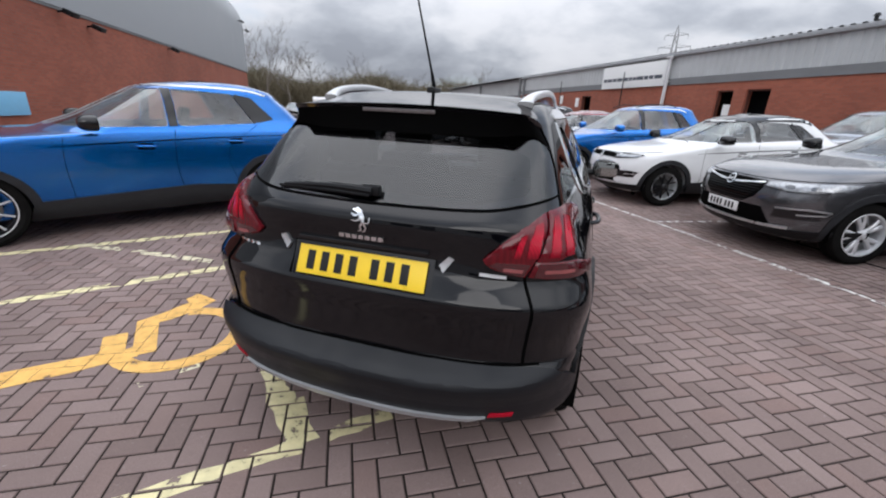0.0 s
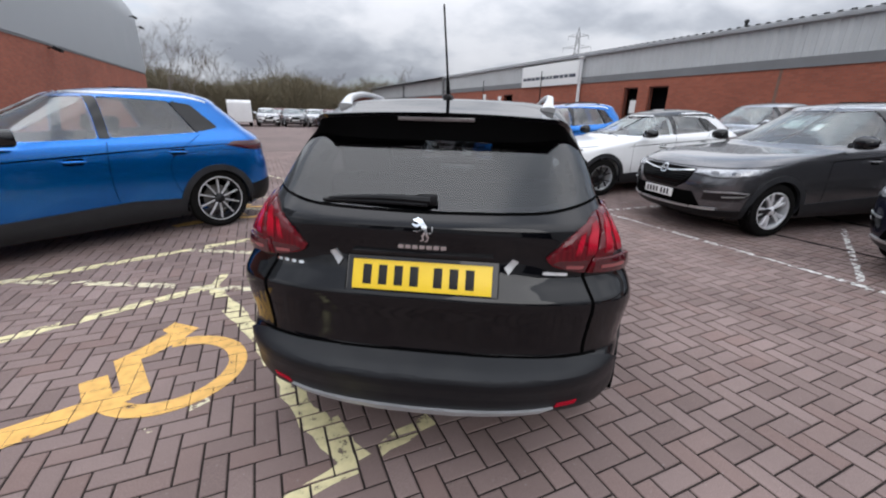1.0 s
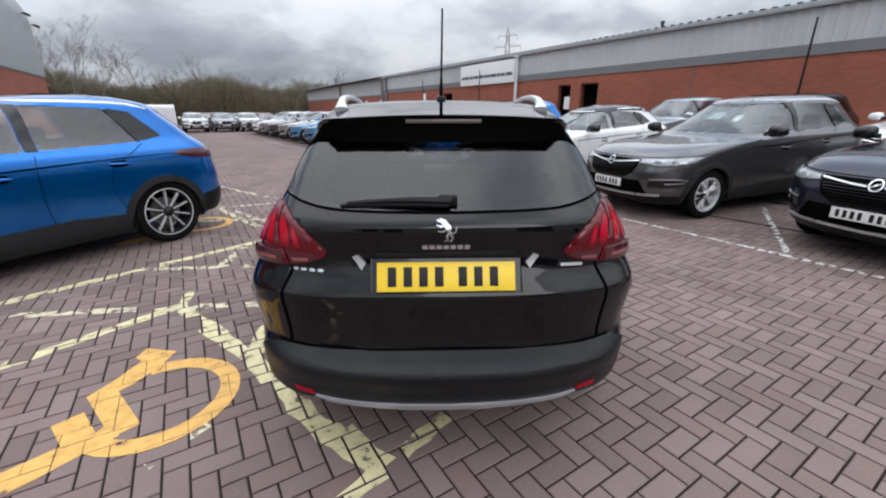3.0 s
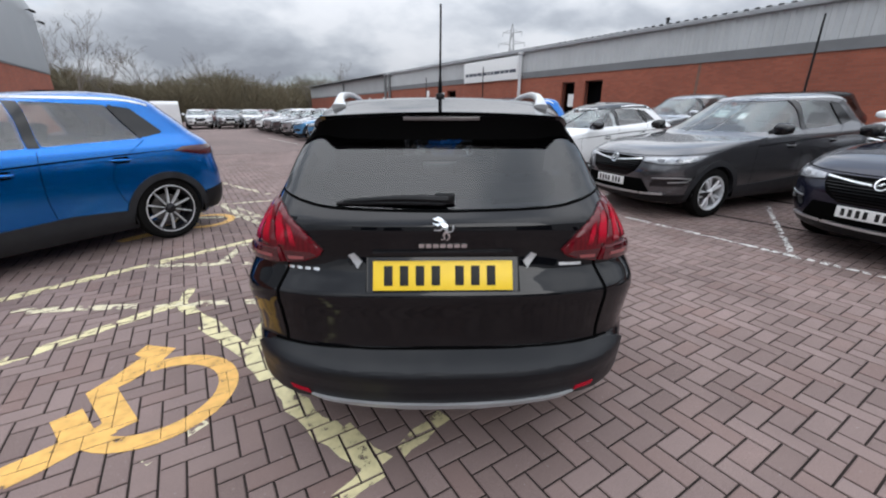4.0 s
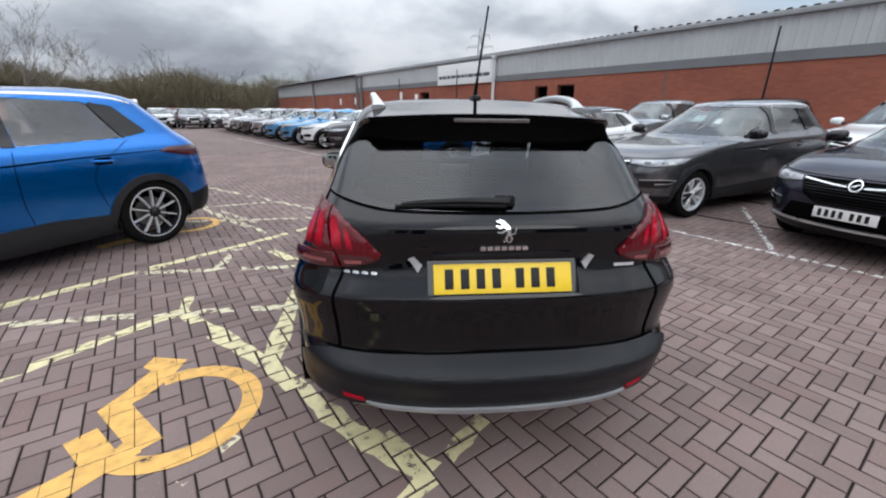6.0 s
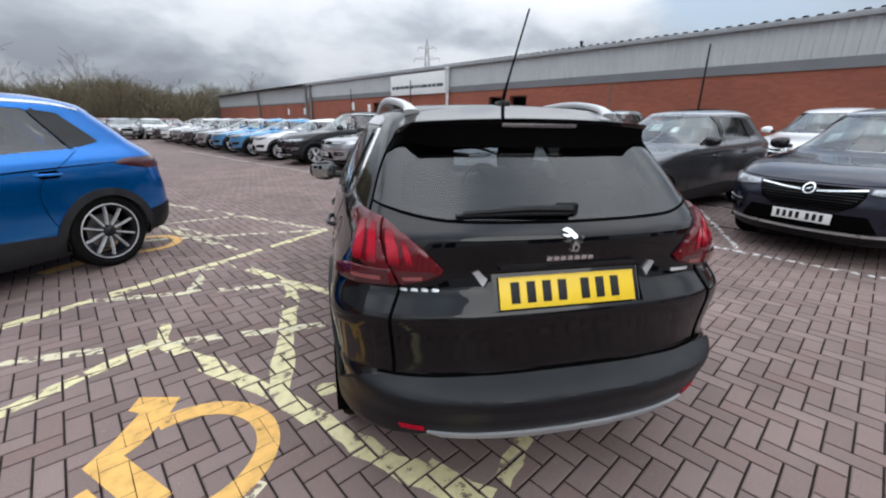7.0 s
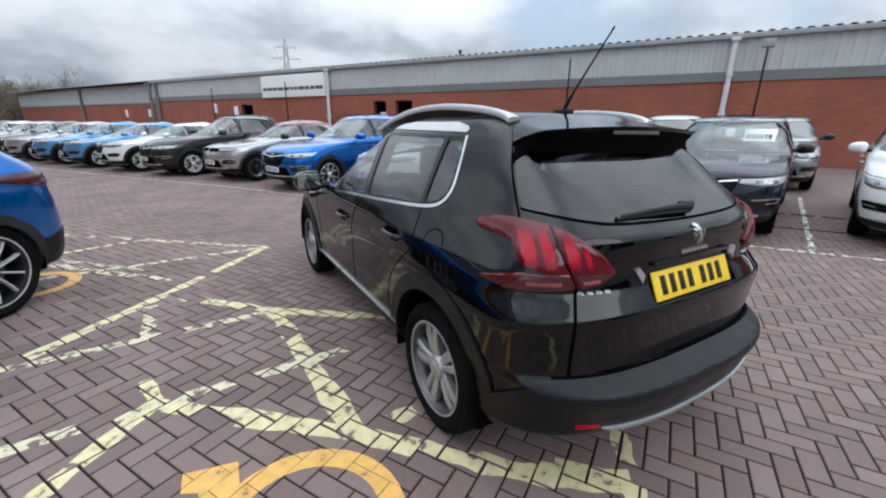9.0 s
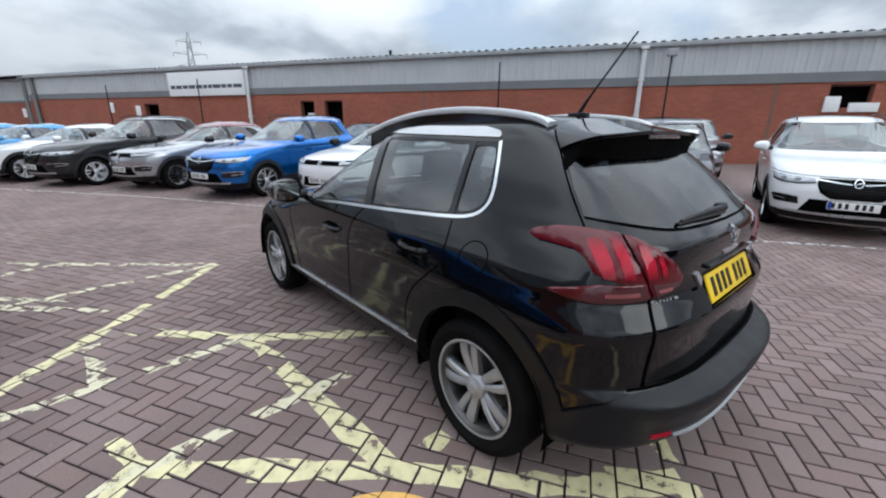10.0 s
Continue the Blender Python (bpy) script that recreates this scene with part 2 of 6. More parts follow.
def tube(bm, pts, radius, sides=8):
    """A round bar along points; radius may be one number or one for each point."""
    pts = [Vector(p) for p in pts]
    rings = []
    for i, p in enumerate(pts):
        d = (pts[min(i + 1, len(pts) - 1)] - pts[max(i - 1, 0)]).normalized()
        u = d.orthogonal().normalized() if i == 0 else (u - d * u.dot(d)).normalized()
        v = d.cross(u)
        r = radius[i] if isinstance(radius, (list, tuple)) else radius
        rings.append([bm.verts.new(p + (u * math.cos(a) + v * math.sin(a)) * r) for a in (2 * math.pi * k / sides for k in range(sides))])
    for a, b in zip(rings, rings[1:]):
        for k in range(sides):
            bm.faces.new((a[k], a[(k + 1) % sides], b[(k + 1) % sides], b[k]))
    bm.faces.new(rings[0][::-1])
    bm.faces.new(rings[-1])
    return bm


def revolve(bm, profile, m=None, steps=40):
    """A profile of (radius, along) turned about the y axis."""
    rings = []
    for k in range(steps):
        a = 2 * math.pi * k / steps
        rings.append([bm.verts.new((r * math.cos(a), y, r * math.sin(a))) for r, y in profile])
    for k in range(steps):
        a, b = rings[k], rings[(k + 1) % steps]
        for i in range(len(profile) - 1):
            bm.faces.new((a[i], a[i + 1], b[i + 1], b[i]))
    if m:
        bmesh.ops.transform(bm, matrix=m, verts=bm.verts)
    return bm


def spline(points, per=6, closed=False):
    """A smooth line through points."""
    p = [np.array(q, float) for q in points]
    n, out = len(p), []
    for i in range(n if closed else n - 1):
        if closed:
            a, b, c, d = p[(i - 1) % n], p[i], p[(i + 1) % n], p[(i + 2) % n]
        else:
            a, b, c, d = p[max(i - 1, 0)], p[i], p[i + 1], p[min(i + 2, n - 1)]
        for k in range(per):
            t = k / per
            out.append(tuple(0.5 * (2 * b + (c - a) * t + (2 * a - 5 * b + 4 * c - d) * t * t + (3 * b - a - 3 * c + d) * t ** 3)))
    if not closed:
        out.append(tuple(p[-1]))
    return out


def rounded(points, r, steps=4):
    """A closed polygon with its corners rounded."""
    out, n = [], len(points)
    for i in range(n):
        a, b, c = (np.array(points[(i + k) % n], float) for k in (-1, 0, 1))
        la, lc = np.linalg.norm(a - b), np.linalg.norm(c - b)
        k = min(r, 0.45 * la, 0.45 * lc)
        p, q = b + (a - b) / la * k, b + (c - b) / lc * k
        for s in range(steps + 1):
            t = s / steps
            out.append(tuple((1 - t) ** 2 * p + 2 * t * (1 - t) * b + t * t * q))
    return out


def bar(bm, pts, widths, heights, sides=10):
    """A flat rounded bar along points that run roughly in the x-z plane."""
    pts = [Vector(p) for p in pts]
    rings = []
    for i, p in enumerate(pts):
        d = (pts[min(i + 1, len(pts) - 1)] - pts[max(i - 1, 0)]).normalized()
        u = Vector((0, 1, 0))
        v = d.cross(u).normalized()
        ring = []
        for k in range(sides):
            a = 2 * math.pi * (k + 0.5) / sides
            c, s = math.cos(a), math.sin(a)
            ring.append(bm.verts.new(p + u * math.copysign(abs(c) ** 0.6, c) * widths[i] / 2 + v * math.copysign(abs(s) ** 0.6, s) * heights[i] / 2))
        rings.append(ring)
    for a, b in zip(rings, rings[1:]):
        for k in range(sides):
            bm.faces.new((a[k], a[(k + 1) % sides], b[(k + 1) % sides], b[k]))
    bm.faces.new(rings[0][::-1])
    bm.faces.new(rings[-1])
    bmesh.ops.recalc_face_normals(bm, faces=bm.faces)
    return bm


class Band(list):
    """The outline of a band: one side, then the other side backwards."""


def ribbon(points, width):
    """The outline of a band along a line in the plane."""
    p = [np.array(q, float) for q in points]
    left, right = [], []
    for i, q in enumerate(p):
        d = p[min(i + 1, len(p) - 1)] - p[max(i - 1, 0)]
        d = d / (np.linalg.norm(d) + 1e-9)
        s = np.array((-d[1], d[0])) * (width[i] if isinstance(width, (list, tuple)) else width) / 2
        left.append(tuple(q + s))
        right.append(tuple(q - s))
    return Band(left + right[::-1])


# ---------------------------------------------------------------- cars
def pchip(xs, ys, q):
    """Monotone cubic interpolation."""
    xs, ys = np.array(xs, float), np.array(ys, float)
    h, d = np.diff(xs), np.diff(ys) / np.diff(xs)
    m = np.zeros(len(xs))
    m[0], m[-1] = d[0], d[-1]
    for i in range(1, len(xs) - 1):
        if d[i - 1] * d[i] > 0:
            w1, w2 = 2 * h[i] + h[i - 1], h[i] + 2 * h[i - 1]
            m[i] = (w1 + w2) / (w1 / d[i - 1] + w2 / d[i])
    i = np.clip(np.searchsorted(xs, q, side="right") - 1, 0, len(xs) - 2)
    t = (q - xs[i]) / h[i]
    return (2 * t ** 3 - 3 * t ** 2 + 1) * ys[i] + (t ** 3 - 2 * t ** 2 + t) * h[i] * m[i] + (-2 * t ** 3 + 3 * t ** 2) * ys[i + 1] + (t ** 3 - t ** 2) * h[i] * m[i + 1]


def outline(xr, xf, w, cr, nr, cf, nf, nc=15, ns=26):
    """Half a car's plan at one height, from the middle of the tail to the middle of the nose: (x, y)."""
    pts = []
    for k in range(nc):
        t = math.pi / 2 * k / (nc - 1)
        pts.append((xr + cr * (1 - math.cos(t) ** (2 / nr)), w * math.sin(t) ** (2 / nr)))
    x0, x1 = xr + cr, xf - cf
    for k in range(1, ns):
        pts.append((x0 + (x1 - x0) * k / ns, w))
    for k in range(nc - 1, -1, -1):
        t = math.pi / 2 * k / (nc - 1)
        pts.append((xf - cf * (1 - math.cos(t) ** (2 / nf)), w * math.sin(t) ** (2 / nf)))
    return pts


def hull(rows, slices=54, inset=(0, 0, 0), zlim=None, xmax=None, pinch=None):
    """The closed skin of a car from rows of (z, tail, nose, half width, tail corner, its power, nose corner, its power)."""
    cols = list(zip(*rows))
    lo, hi = (rows[0][0], rows[-1][0]) if not zlim else zlim
    keys = [r[0] for r in rows if lo < r[0] < hi]
    zs = sorted({lo, hi, *keys, *(lo + (hi - lo) * k / slices for k in range(1, slices))})
    zs = [z for i, z in enumerate(zs) if i == 0 or z - zs[i - 1] > 0.0025]
    bm = bmesh.new()
    rings = []
    for z in zs:
        v = [float(pchip(cols[0], c, z)) for c in cols[1:]]
        v[0] += inset[0]
        v[1] = min(v[1] - inset[1], xmax if xmax is not None else 99)
        v[2] -= inset[2]
        half = outline(*v)
        if pinch:
            draw = float(np.interp(z, *pinch))
            half = [(x, y * (1 - draw * min(1.2, max(0.0, (0.7 - x) / 1.2)) ** 1.5)) for x, y in half]
        full = half + [(x, -y) for x, y in half[-2:0:-1]]
        rings.append([bm.verts.new((x, y, z)) for x, y in full])
    n = len(rings[0])
    for a, b in zip(rings, rings[1:]):
        for k in range(n):
            bm.faces.new((a[k], b[k], b[(k + 1) % n], a[(k + 1) % n]))
    for ring, up in ((rings[0], False), (rings[-1], True)):
        m = n // 2
        for k in range(m):
            a, b, c, d = ring[k], ring[k + 1], ring[(n - k - 1) % n], ring[(n - k) % n]
            f = [v for i, v in enumerate((a, b, c, d)) if v not in (a, b, c, d)[:i]]
            if len(f) > 2:
                bm.faces.new(f if not up else f[::-1])
    bmesh.ops.recalc_face_normals(bm, faces=bm.faces)
    return bm


def bvh_of(bm):
    from mathutils.bvhtree import BVHTree
    return BVHTree.FromBMesh(bm)


VIEWS = {
    "left": lambda u, v: ((u, 3, v), (0, -1, 0)),
    "right": lambda u, v: ((u, -3, v), (0, 1, 0)),
    "rear": lambda u, v: ((-4, u, v), (1, 0, 0)),
    "front": lambda u, v: ((8, u, v), (-1, 0, 0)),
    "top": lambda u, v: ((u, v, 4), (0, 0, -1)),
    # wrapped round the tail's or nose's corner: u is an angle in degrees from straight behind or ahead, towards the left
    "tail": lambda u, v: ((0.15 - 4 * math.cos(radians(u)), 4 * math.sin(radians(u)), v), (math.cos(radians(u)), -math.sin(radians(u)), 0)),
    "nose": lambda u, v: ((2.3 + 4 * math.cos(radians(u)), 4 * math.sin(radians(u)), v), (-math.cos(radians(u)), -math.sin(radians(u)), 0)),
}


def patch(tree, poly, view, off=0.004, thick=0.012, step=0.04, ustep=None, crown=0.0):
    """A panel with the outline poly in the given view, laid on a car's skin and standing off proud of it."""
    bm = bmesh.new()
    vs = [bm.verts.new((u, v, 0)) for u, v in poly]
    if isinstance(poly, Band):
        half = len(vs) // 2
        for k in range(half - 1):
            bm.faces.new((vs[k], vs[k + 1], vs[-2 - k], vs[-1 - k]))
    else:
        bm.faces.new(vs)
        bmesh.ops.triangulate(bm, faces=bm.faces[:])
    for axis, st in ((0, ustep or step), (1, step)):
        vals = [p[axis] for p in poly]
        lo, hi = min(vals), max(vals)
        n = int((hi - lo) / st)
        for k in range(1, n + 1):
            c = lo + (hi - lo) * k / (n + 1)
            co, no = [0, 0, 0], [0, 0, 0]
            co[axis], no[axis] = c, 1
            bmesh.ops.bisect_plane(bm, geom=bm.verts[:] + bm.edges[:] + bm.faces[:], plane_co=co, plane_no=no)
    bmesh.ops.remove_doubles(bm, verts=bm.verts, dist=1e-5)
    rim = {v for e in bm.edges if e.is_boundary for v in e.verts}
    inner = {}
    cast = VIEWS[view]
    for v in bm.verts:
        o, d = cast(v.co.x, v.co.y)
        hit, nrm, _, _ = tree.ray_cast(Vector(o), Vector(d))
        if hit is None:
            near = tree.find_nearest(Vector(o) + Vector(d) * 3.2)
            hit, nrm = near[0], near[1]
        if nrm.dot(Vector(d)) > 0:
            nrm = -nrm
        h = off + (0 if v in rim else crown)
        inner[v] = hit + nrm * (off - thick)
        v.co = hit + nrm * h
    faces = bm.faces[:]
    bound = [e for e in bm.edges if e.is_boundary]
    low = {}
    for e in bound:
        for v in e.verts:
            if v not in low:
                low[v] = bm.verts.new(inner[v])
    for e in bound:
        a, b = e.verts
        bm.faces.new((a, b, low[b], low[a]))
    bmesh.ops.recalc_face_normals(bm, faces=bm.faces)
    # the outside must look outwards
    f = max(faces, key=lambda q: q.calc_area())
    c = f.calc_center_median()
    if f.normal.dot(c - Vector((1.2, 0, 0.6))) < 0:
        bmesh.ops.reverse_faces(bm, faces=bm.faces)
    return bm


def prism(poly, view, near, far):
    """A solid bar with the outline poly, for cutting an opening."""
    bm = bmesh.new()
    rings = []
    for depth in (near, far):
        ring = []
        for u, v in poly:
            o, d = VIEWS[view](u, v)
            p = Vector(o)
            i = max(range(3), key=lambda k: abs(d[k]))
            p[i] = depth
            ring.append(bm.verts.new(p))
        rings.append(ring)
    n = len(poly)
    for k in range(n):
        bm.faces.new((rings[0][k], rings[0][(k + 1) % n], rings[1][(k + 1) % n], rings[1][k]))
    bm.faces.new(rings[0])
    bm.faces.new(rings[1][::-1])
    bmesh.ops.recalc_face_normals(bm, faces=bm.faces)
    return bm


def cut(body, cutters):
    """The body less the cutters, one after the other, with the skin's own smooth normals kept."""
    src = bpy.data.meshes.new("tmp")
    body.to_mesh(src)
    src.polygons.foreach_set("use_smooth", [True] * len(src.polygons))
    ob = new("tmp", src)
    made = [ob]
    for c in cutters:
        me = bpy.data.meshes.new("tmp")
        c.to_mesh(me)
        c.free()
        k = new("tmp", me)
        made.append(k)
        md = ob.modifiers.new("cut", "BOOLEAN")
        md.operation, md.object, md.solver = "DIFFERENCE", k, "EXACT"
    dg = bpy.context.evaluated_depsgraph_get()
    dg.update()
    out = bpy.data.meshes.new_from_object(ob.evaluated_get(dg))
    tree = bvh_of(body)
    body.faces.ensure_lookup_table()
    body.normal_update()
    cos = [v.co for v in out.vertices]
    normals = [None] * len(out.loops)
    for p in out.polygons:
        for li in p.loop_indices:
            co = cos[out.loops[li].vertex_index]
            hit, fn, fi, dist = tree.find_nearest(co)
            nrm = p.normal
            if dist is not None and dist < 0.0008 and fn.dot(p.normal) > 0.8:
                f = body.faces[fi]
                acc = Vector((0, 0, 0))
                for v in f.verts:
                    acc += v.normal / ((v.co - co).length + 1e-4) ** 2
                if acc.normalized().dot(fn) > 0.72:
                    nrm = acc.normalized()
            normals[li] = nrm
    out.polygons.foreach_set("use_smooth", [True] * len(out.polygons))
    out.normals_split_custom_set(normals)
    for o in made:
        bpy.data.objects.remove(o)
    return out


def wheel_meshes(r_tyre, r_rim, width, spokes, style):
    """Tyre, rim barrel, spokes and hub cap of one wheel, axle along y, outside towards +y."""
    w = width / 2
    tyre = revolve(bmesh.new(), [(r_rim - 0.004, -w * 0.78), (r_rim + 0.02, -w * 0.93), (r_tyre - 0.045, -w), (r_tyre - 0.012, -w * 0.86), (r_tyre, -w * 0.62), (r_tyre, -w * 0.2), (r_tyre - 0.007, -w * 0.17), (r_tyre - 0.007, -w * 0.12), (r_tyre, -w * 0.09), (r_tyre, w * 0.09), (r_tyre - 0.007, w * 0.12), (r_tyre - 0.007, w * 0.17), (r_tyre, w * 0.2), (r_tyre, w * 0.62), (r_tyre - 0.012, w * 0.86), (r_tyre - 0.045, w), (r_rim + 0.022, w * 0.93), (r_rim + 0.008, w * 0.84), (r_rim - 0.004, w * 0.78)], steps=48)
    rim = revolve(bmesh.new(), [(r_rim * 0.9, -w * 0.8), (r_rim, -w * 0.76), (r_rim * 0.93, -w * 0.4), (r_rim * 0.93, w * 0.55), (r_rim * 0.985, w * 0.74), (r_rim + 0.006, w * 0.80), (r_rim + 0.004, w * 0.86), (r_rim - 0.010, w * 0.84), (r_rim * 0.93, w * 0.66)], steps=48)
    disc = revolve(bmesh.new(), [(0.02, 0.0), (r_rim * 0.62, 0.0), (r_rim * 0.62, -0.03), (0.02, -0.03)], steps=32)
    spoke = bmesh.new()
    face = w * 0.72
    for k in range(spokes):
        a0 = 2 * math.pi * k / spokes
        if style == "split":
            arms = ((-0.11, -0.21, 0.036, 0.048), (0.11, 0.21, 0.036, 0.048))
        elif style == "wide":
            arms = ((-0.24, -0.15, 0.038, 0.056), (0.26, 0.19, 0.030, 0.044))
        elif style == "twin":
            arms = ((-0.31, -0.30, 0.015, 0.021), (0.31, 0.32, 0.015, 0.021))
        elif style == "fork":
            arms = ((-0.06, -0.28, 0.018, 0.026), (0.06, 0.28, 0.018, 0.026))
        else:
            arms = ((0.0, 0.05 * (-1) ** k, 0.030, 0.046),)
        for da, db, wa, wb in arms:
            ra, rb = 0.045, r_rim * 0.965
            mid = []
            for t in (0.0, 0.35, 0.7, 1.0):
                r = ra + (rb - ra) * t
                a = a0 + da + (db - da) * t
                hw = (wa + (wb - wa) * t) / 2 * 1.0
                y = face - 0.016 + 0.022 * math.sin(t * 2.2) - 0.012 * t
                c = Vector((r * math.cos(a), 0, r * math.sin(a)))
                s = Vector((-math.sin(a), 0, math.cos(a)))
                up = Vector((0, 1, 0))
                mid.append([c + s * hw + up * (y - 0.004), c + s * hw * 0.55 + up * (y + 0.004), c - s * hw * 0.55 + up * (y + 0.004), c - s * hw + up * (y - 0.004), c - s * hw * 0.7 + up * (y - 0.035), c + s * hw * 0.7 + up * (y - 0.035)])
            rings = [[spoke.verts.new(p) for p in ring] for ring in mid]
            for a, b in zip(rings, rings[1:]):
                for i in range(6):
                    spoke.faces.new((a[i], a[(i + 1) % 6], b[(i + 1) % 6], b[i]))
            spoke.faces.new(rings[0])
            spoke.faces.new(rings[-1][::-1])
    bmesh.ops.recalc_face_normals(spoke, faces=spoke.faces)
    cap = revolve(bmesh.new(), [(0.001, face + 0.016), (0.024, face + 0.016), (0.030, face + 0.010), (0.052, face + 0.002), (0.062, face - 0.02), (0.05, face - 0.04)], steps=28)
    lip = revolve(bmesh.new(), [(r_rim * 0.985, w * 0.74), (r_rim + 0.001, w * 0.83), (r_rim + 0.008, w * 0.88), (r_rim + 0.004, w * 0.90), (r_rim - 0.003, w * 0.885), (r_rim * 0.985, w * 0.78)], steps=48)
    return {"tyre": tyre, "rim": rim, "rim_lip": lip, "brake_disc": disc, "spokes": spoke, "hub_cap": cap}


WHEELS = {}


def wheel(parent, at, side, kind):
    """A wheel under a car; kind is (tyre radius, rim radius, width, spokes, style, spoke material, rim material)."""
    if kind not in WHEELS:
        r_t, r_r, w, n, style, ms, mr = kind
        mats = {"tyre": RUBBER, "rim": mr, "rim_lip": ms, "brake_disc": ALLOY_DULL, "spokes": ms, "hub_cap": DARK_ALLOY if style == "twin" else ms}
        WHEELS[kind] = {k: mesh_of(b, k, mats[k]) for k, b in wheel_meshes(r_t, r_r, w, n, style).items()}
    hub = new("wheel", WHEELS[kind]["tyre"])
    hub.parent = parent
    hub.matrix_basis = pose(*at, 0, 0, 0 if side > 0 else 180)
    tagged(hub, "black rubber tyre on a spoked alloy wheel")
    for k in ("rim", "rim_lip", "brake_disc", "spokes", "hub_cap"):
        o = new(k, WHEELS[kind][k])
        o.parent = hub
    return hub


ALLOY_DULL = worn("brake_disc_steel", (0.16, 0.155, 0.15), 0.4, 0.9, vary=0.2, relief=0.1)


def number_plate(parent, m, w, h, material, groups, tilt=0):
    """A number plate whose characters are plain bars."""
    bm = box(bmesh.new(), -0.004, 0.004, -w / 2, w / 2, -h / 2, h / 2, 0.003)
    pl = part("number_plate", bm, material, parent, "registration plate with plain dark bars")
    pl.matrix_basis = m
    n = sum(groups)
    unit = 0.86 * w / (n + 0.6)
    y = 0.43 * w
    for g in groups:
        for _ in range(g):
            part("plain_bar", box(bmesh.new(), -0.0065, -0.003, y - unit * 0.62, y - unit * 0.08, -h * 0.33, h * 0.33, 0.001), INK, pl)
            y -= unit
        y -= unit * 0.5
    return pl


def seat_part(parent, x, y, w, name="front_seat"):
    bm = box(bmesh.new(), x - 0.02, x + 0.48, y - w / 2, y + w / 2, 0.42, 0.60, 0.05)
    b2 = bmesh.new()
    box(b2, -0.07, 0.07, y - w / 2, y + w / 2, 0.0, 0.62, 0.05)
    bmesh.ops.transform(b2, matrix=Matrix.Translation((x, 0, 0.52)) @ Matrix.Rotation(radians(-14), 4, "Y"), verts=b2.verts)
    s = part(name, bm, SEAT, parent)
    part("seat_back", b2, SEAT, s)
    heads = (y,) if w < 0.8 else (y - w * 0.33, y + w * 0.33)
    for hy in heads:
        b3 = bmesh.new()
        box(b3, -0.045, 0.045, hy - 0.13, hy + 0.13, 0.64, 0.82, 0.04)
        for q in (-0.05, 0.05):
            tube(b3, ((0, hy + q, 0.58), (0, hy + q, 0.68)), 0.007, 6)
        bmesh.ops.transform(b3, matrix=Matrix.Translation((x, 0, 0.52)) @ Matrix.Rotation(radians(-14), 4, "Y"), verts=b3.verts)
        part("headrest", b3, SEAT, s)
    return s


def both(poly, s):
    return type(poly)([(u * s, v) for u, v in poly][::s])


def shell(rows, wb, arch, half, openings, cabin, pinch=None, hollows=()):
    """A car's hollow, cut body: its mesh and the tree of its uncut skin. cabin: (z0, z1, tail inset, nose x)."""
    skin = hull(rows, pinch=pinch)
    tree = bvh_of(skin)
    cutters = [hull(rows, 20, (cabin[2], 0.1, 0.075), (cabin[0], cabin[1]), cabin[3], pinch)]
    for poly, view, near, far in openings:
        cutters.append(prism(poly, view, near, far))
    cutters += hollows
    for x in (0.0, wb):
        for s in (1, -1):
            c = bmesh.new()
            bmesh.ops.create_cone(c, cap_ends=True, segments=40, radius1=arch, radius2=arch, depth=0.62)
            bmesh.ops.transform(c, matrix=Matrix.Translation((x, s * (half - 0.24 + 0.25), 0.33)) @ Matrix.Rotation(radians(90), 4, "X"), verts=c.verts)
            cutters.append(c)
    me = cut(skin, cutters)
    return me, tree


def arch_ring(tree, parent, x, zc, r0, r1, view, off, material, a0=-18, a1=198, name="arch_cladding"):
    ang = [radians(a0 + (a1 - a0) * k / 26) for k in range(27)]
    poly = Band([(x + r1 * math.cos(a), zc + r1 * math.sin(a)) for a in ang] + [(x + r0 * math.cos(a), zc + r0 * math.sin(a)) for a in ang[::-1]])
    return part(name, patch(tree, poly, view, off, 0.05, 0.06), material, parent)


def liner(parent, x, half, arch, s):
    """The dark tub of a wheel arch."""
    bm = bmesh.new()
    prof = [(arch + 0.004, s * (half - 0.02)), (arch + 0.004, s * (half - 0.42)), (0.05, s * (half - 0.42))]
    revolve(bm, prof, Matrix.Translation((x, 0, 0.33)), 32)
    bmesh.ops.delete(bm, geom=[f for f in bm.faces if f.calc_center_median().z < 0.22], context="FACES")
    return part("arch_liner", bm, UNDER, parent)


def mirror_part(parent, x, y, z, s, shell_mat, size=1.0):
    bm = bmesh.new()
    bmesh.ops.create_uvsphere(bm, u_segments=20, v_segments=12, radius=1)
    for v in bm.verts:
        c = v.co
        for i in range(3):
            c[i] = math.copysign(abs(c[i]) ** 0.72, c[i])
        if c.x < -0.35:
            c.x = -0.35 + (c.x + 0.35) * 0.1
        c.x, c.y, c.z = c.x * 0.11 * size, c.y * 0.105 * size, c.z * 0.075 * size * (1.0 - 0.15 * c.y * s)
    bmesh.ops.transform(bm, matrix=Matrix.Translation((x, s * (y + 0.12), z)), verts=bm.verts)
    mi = part("door_mirror", bm, shell_mat, parent, "door mirror housing")
    g = box(bmesh.new(), x - 0.046 * size, x - 0.040 * size, s * (y + 0.12) - 0.085 * size, s * (y + 0.12) + 0.085 * size, z - 0.055 * size, z + 0.055 * size, 0.002)
    part("mirror_glass", g, MIRROR, mi)
    a = tube(bmesh.new(), ((x + 0.03, s * (y - 0.04), z - 0.04), (x + 0.01, s * (y + 0.06), z - 0.035)), (0.032, 0.026), 8)
    part("mirror_arm", a, PLASTIC, mi)
    return mi


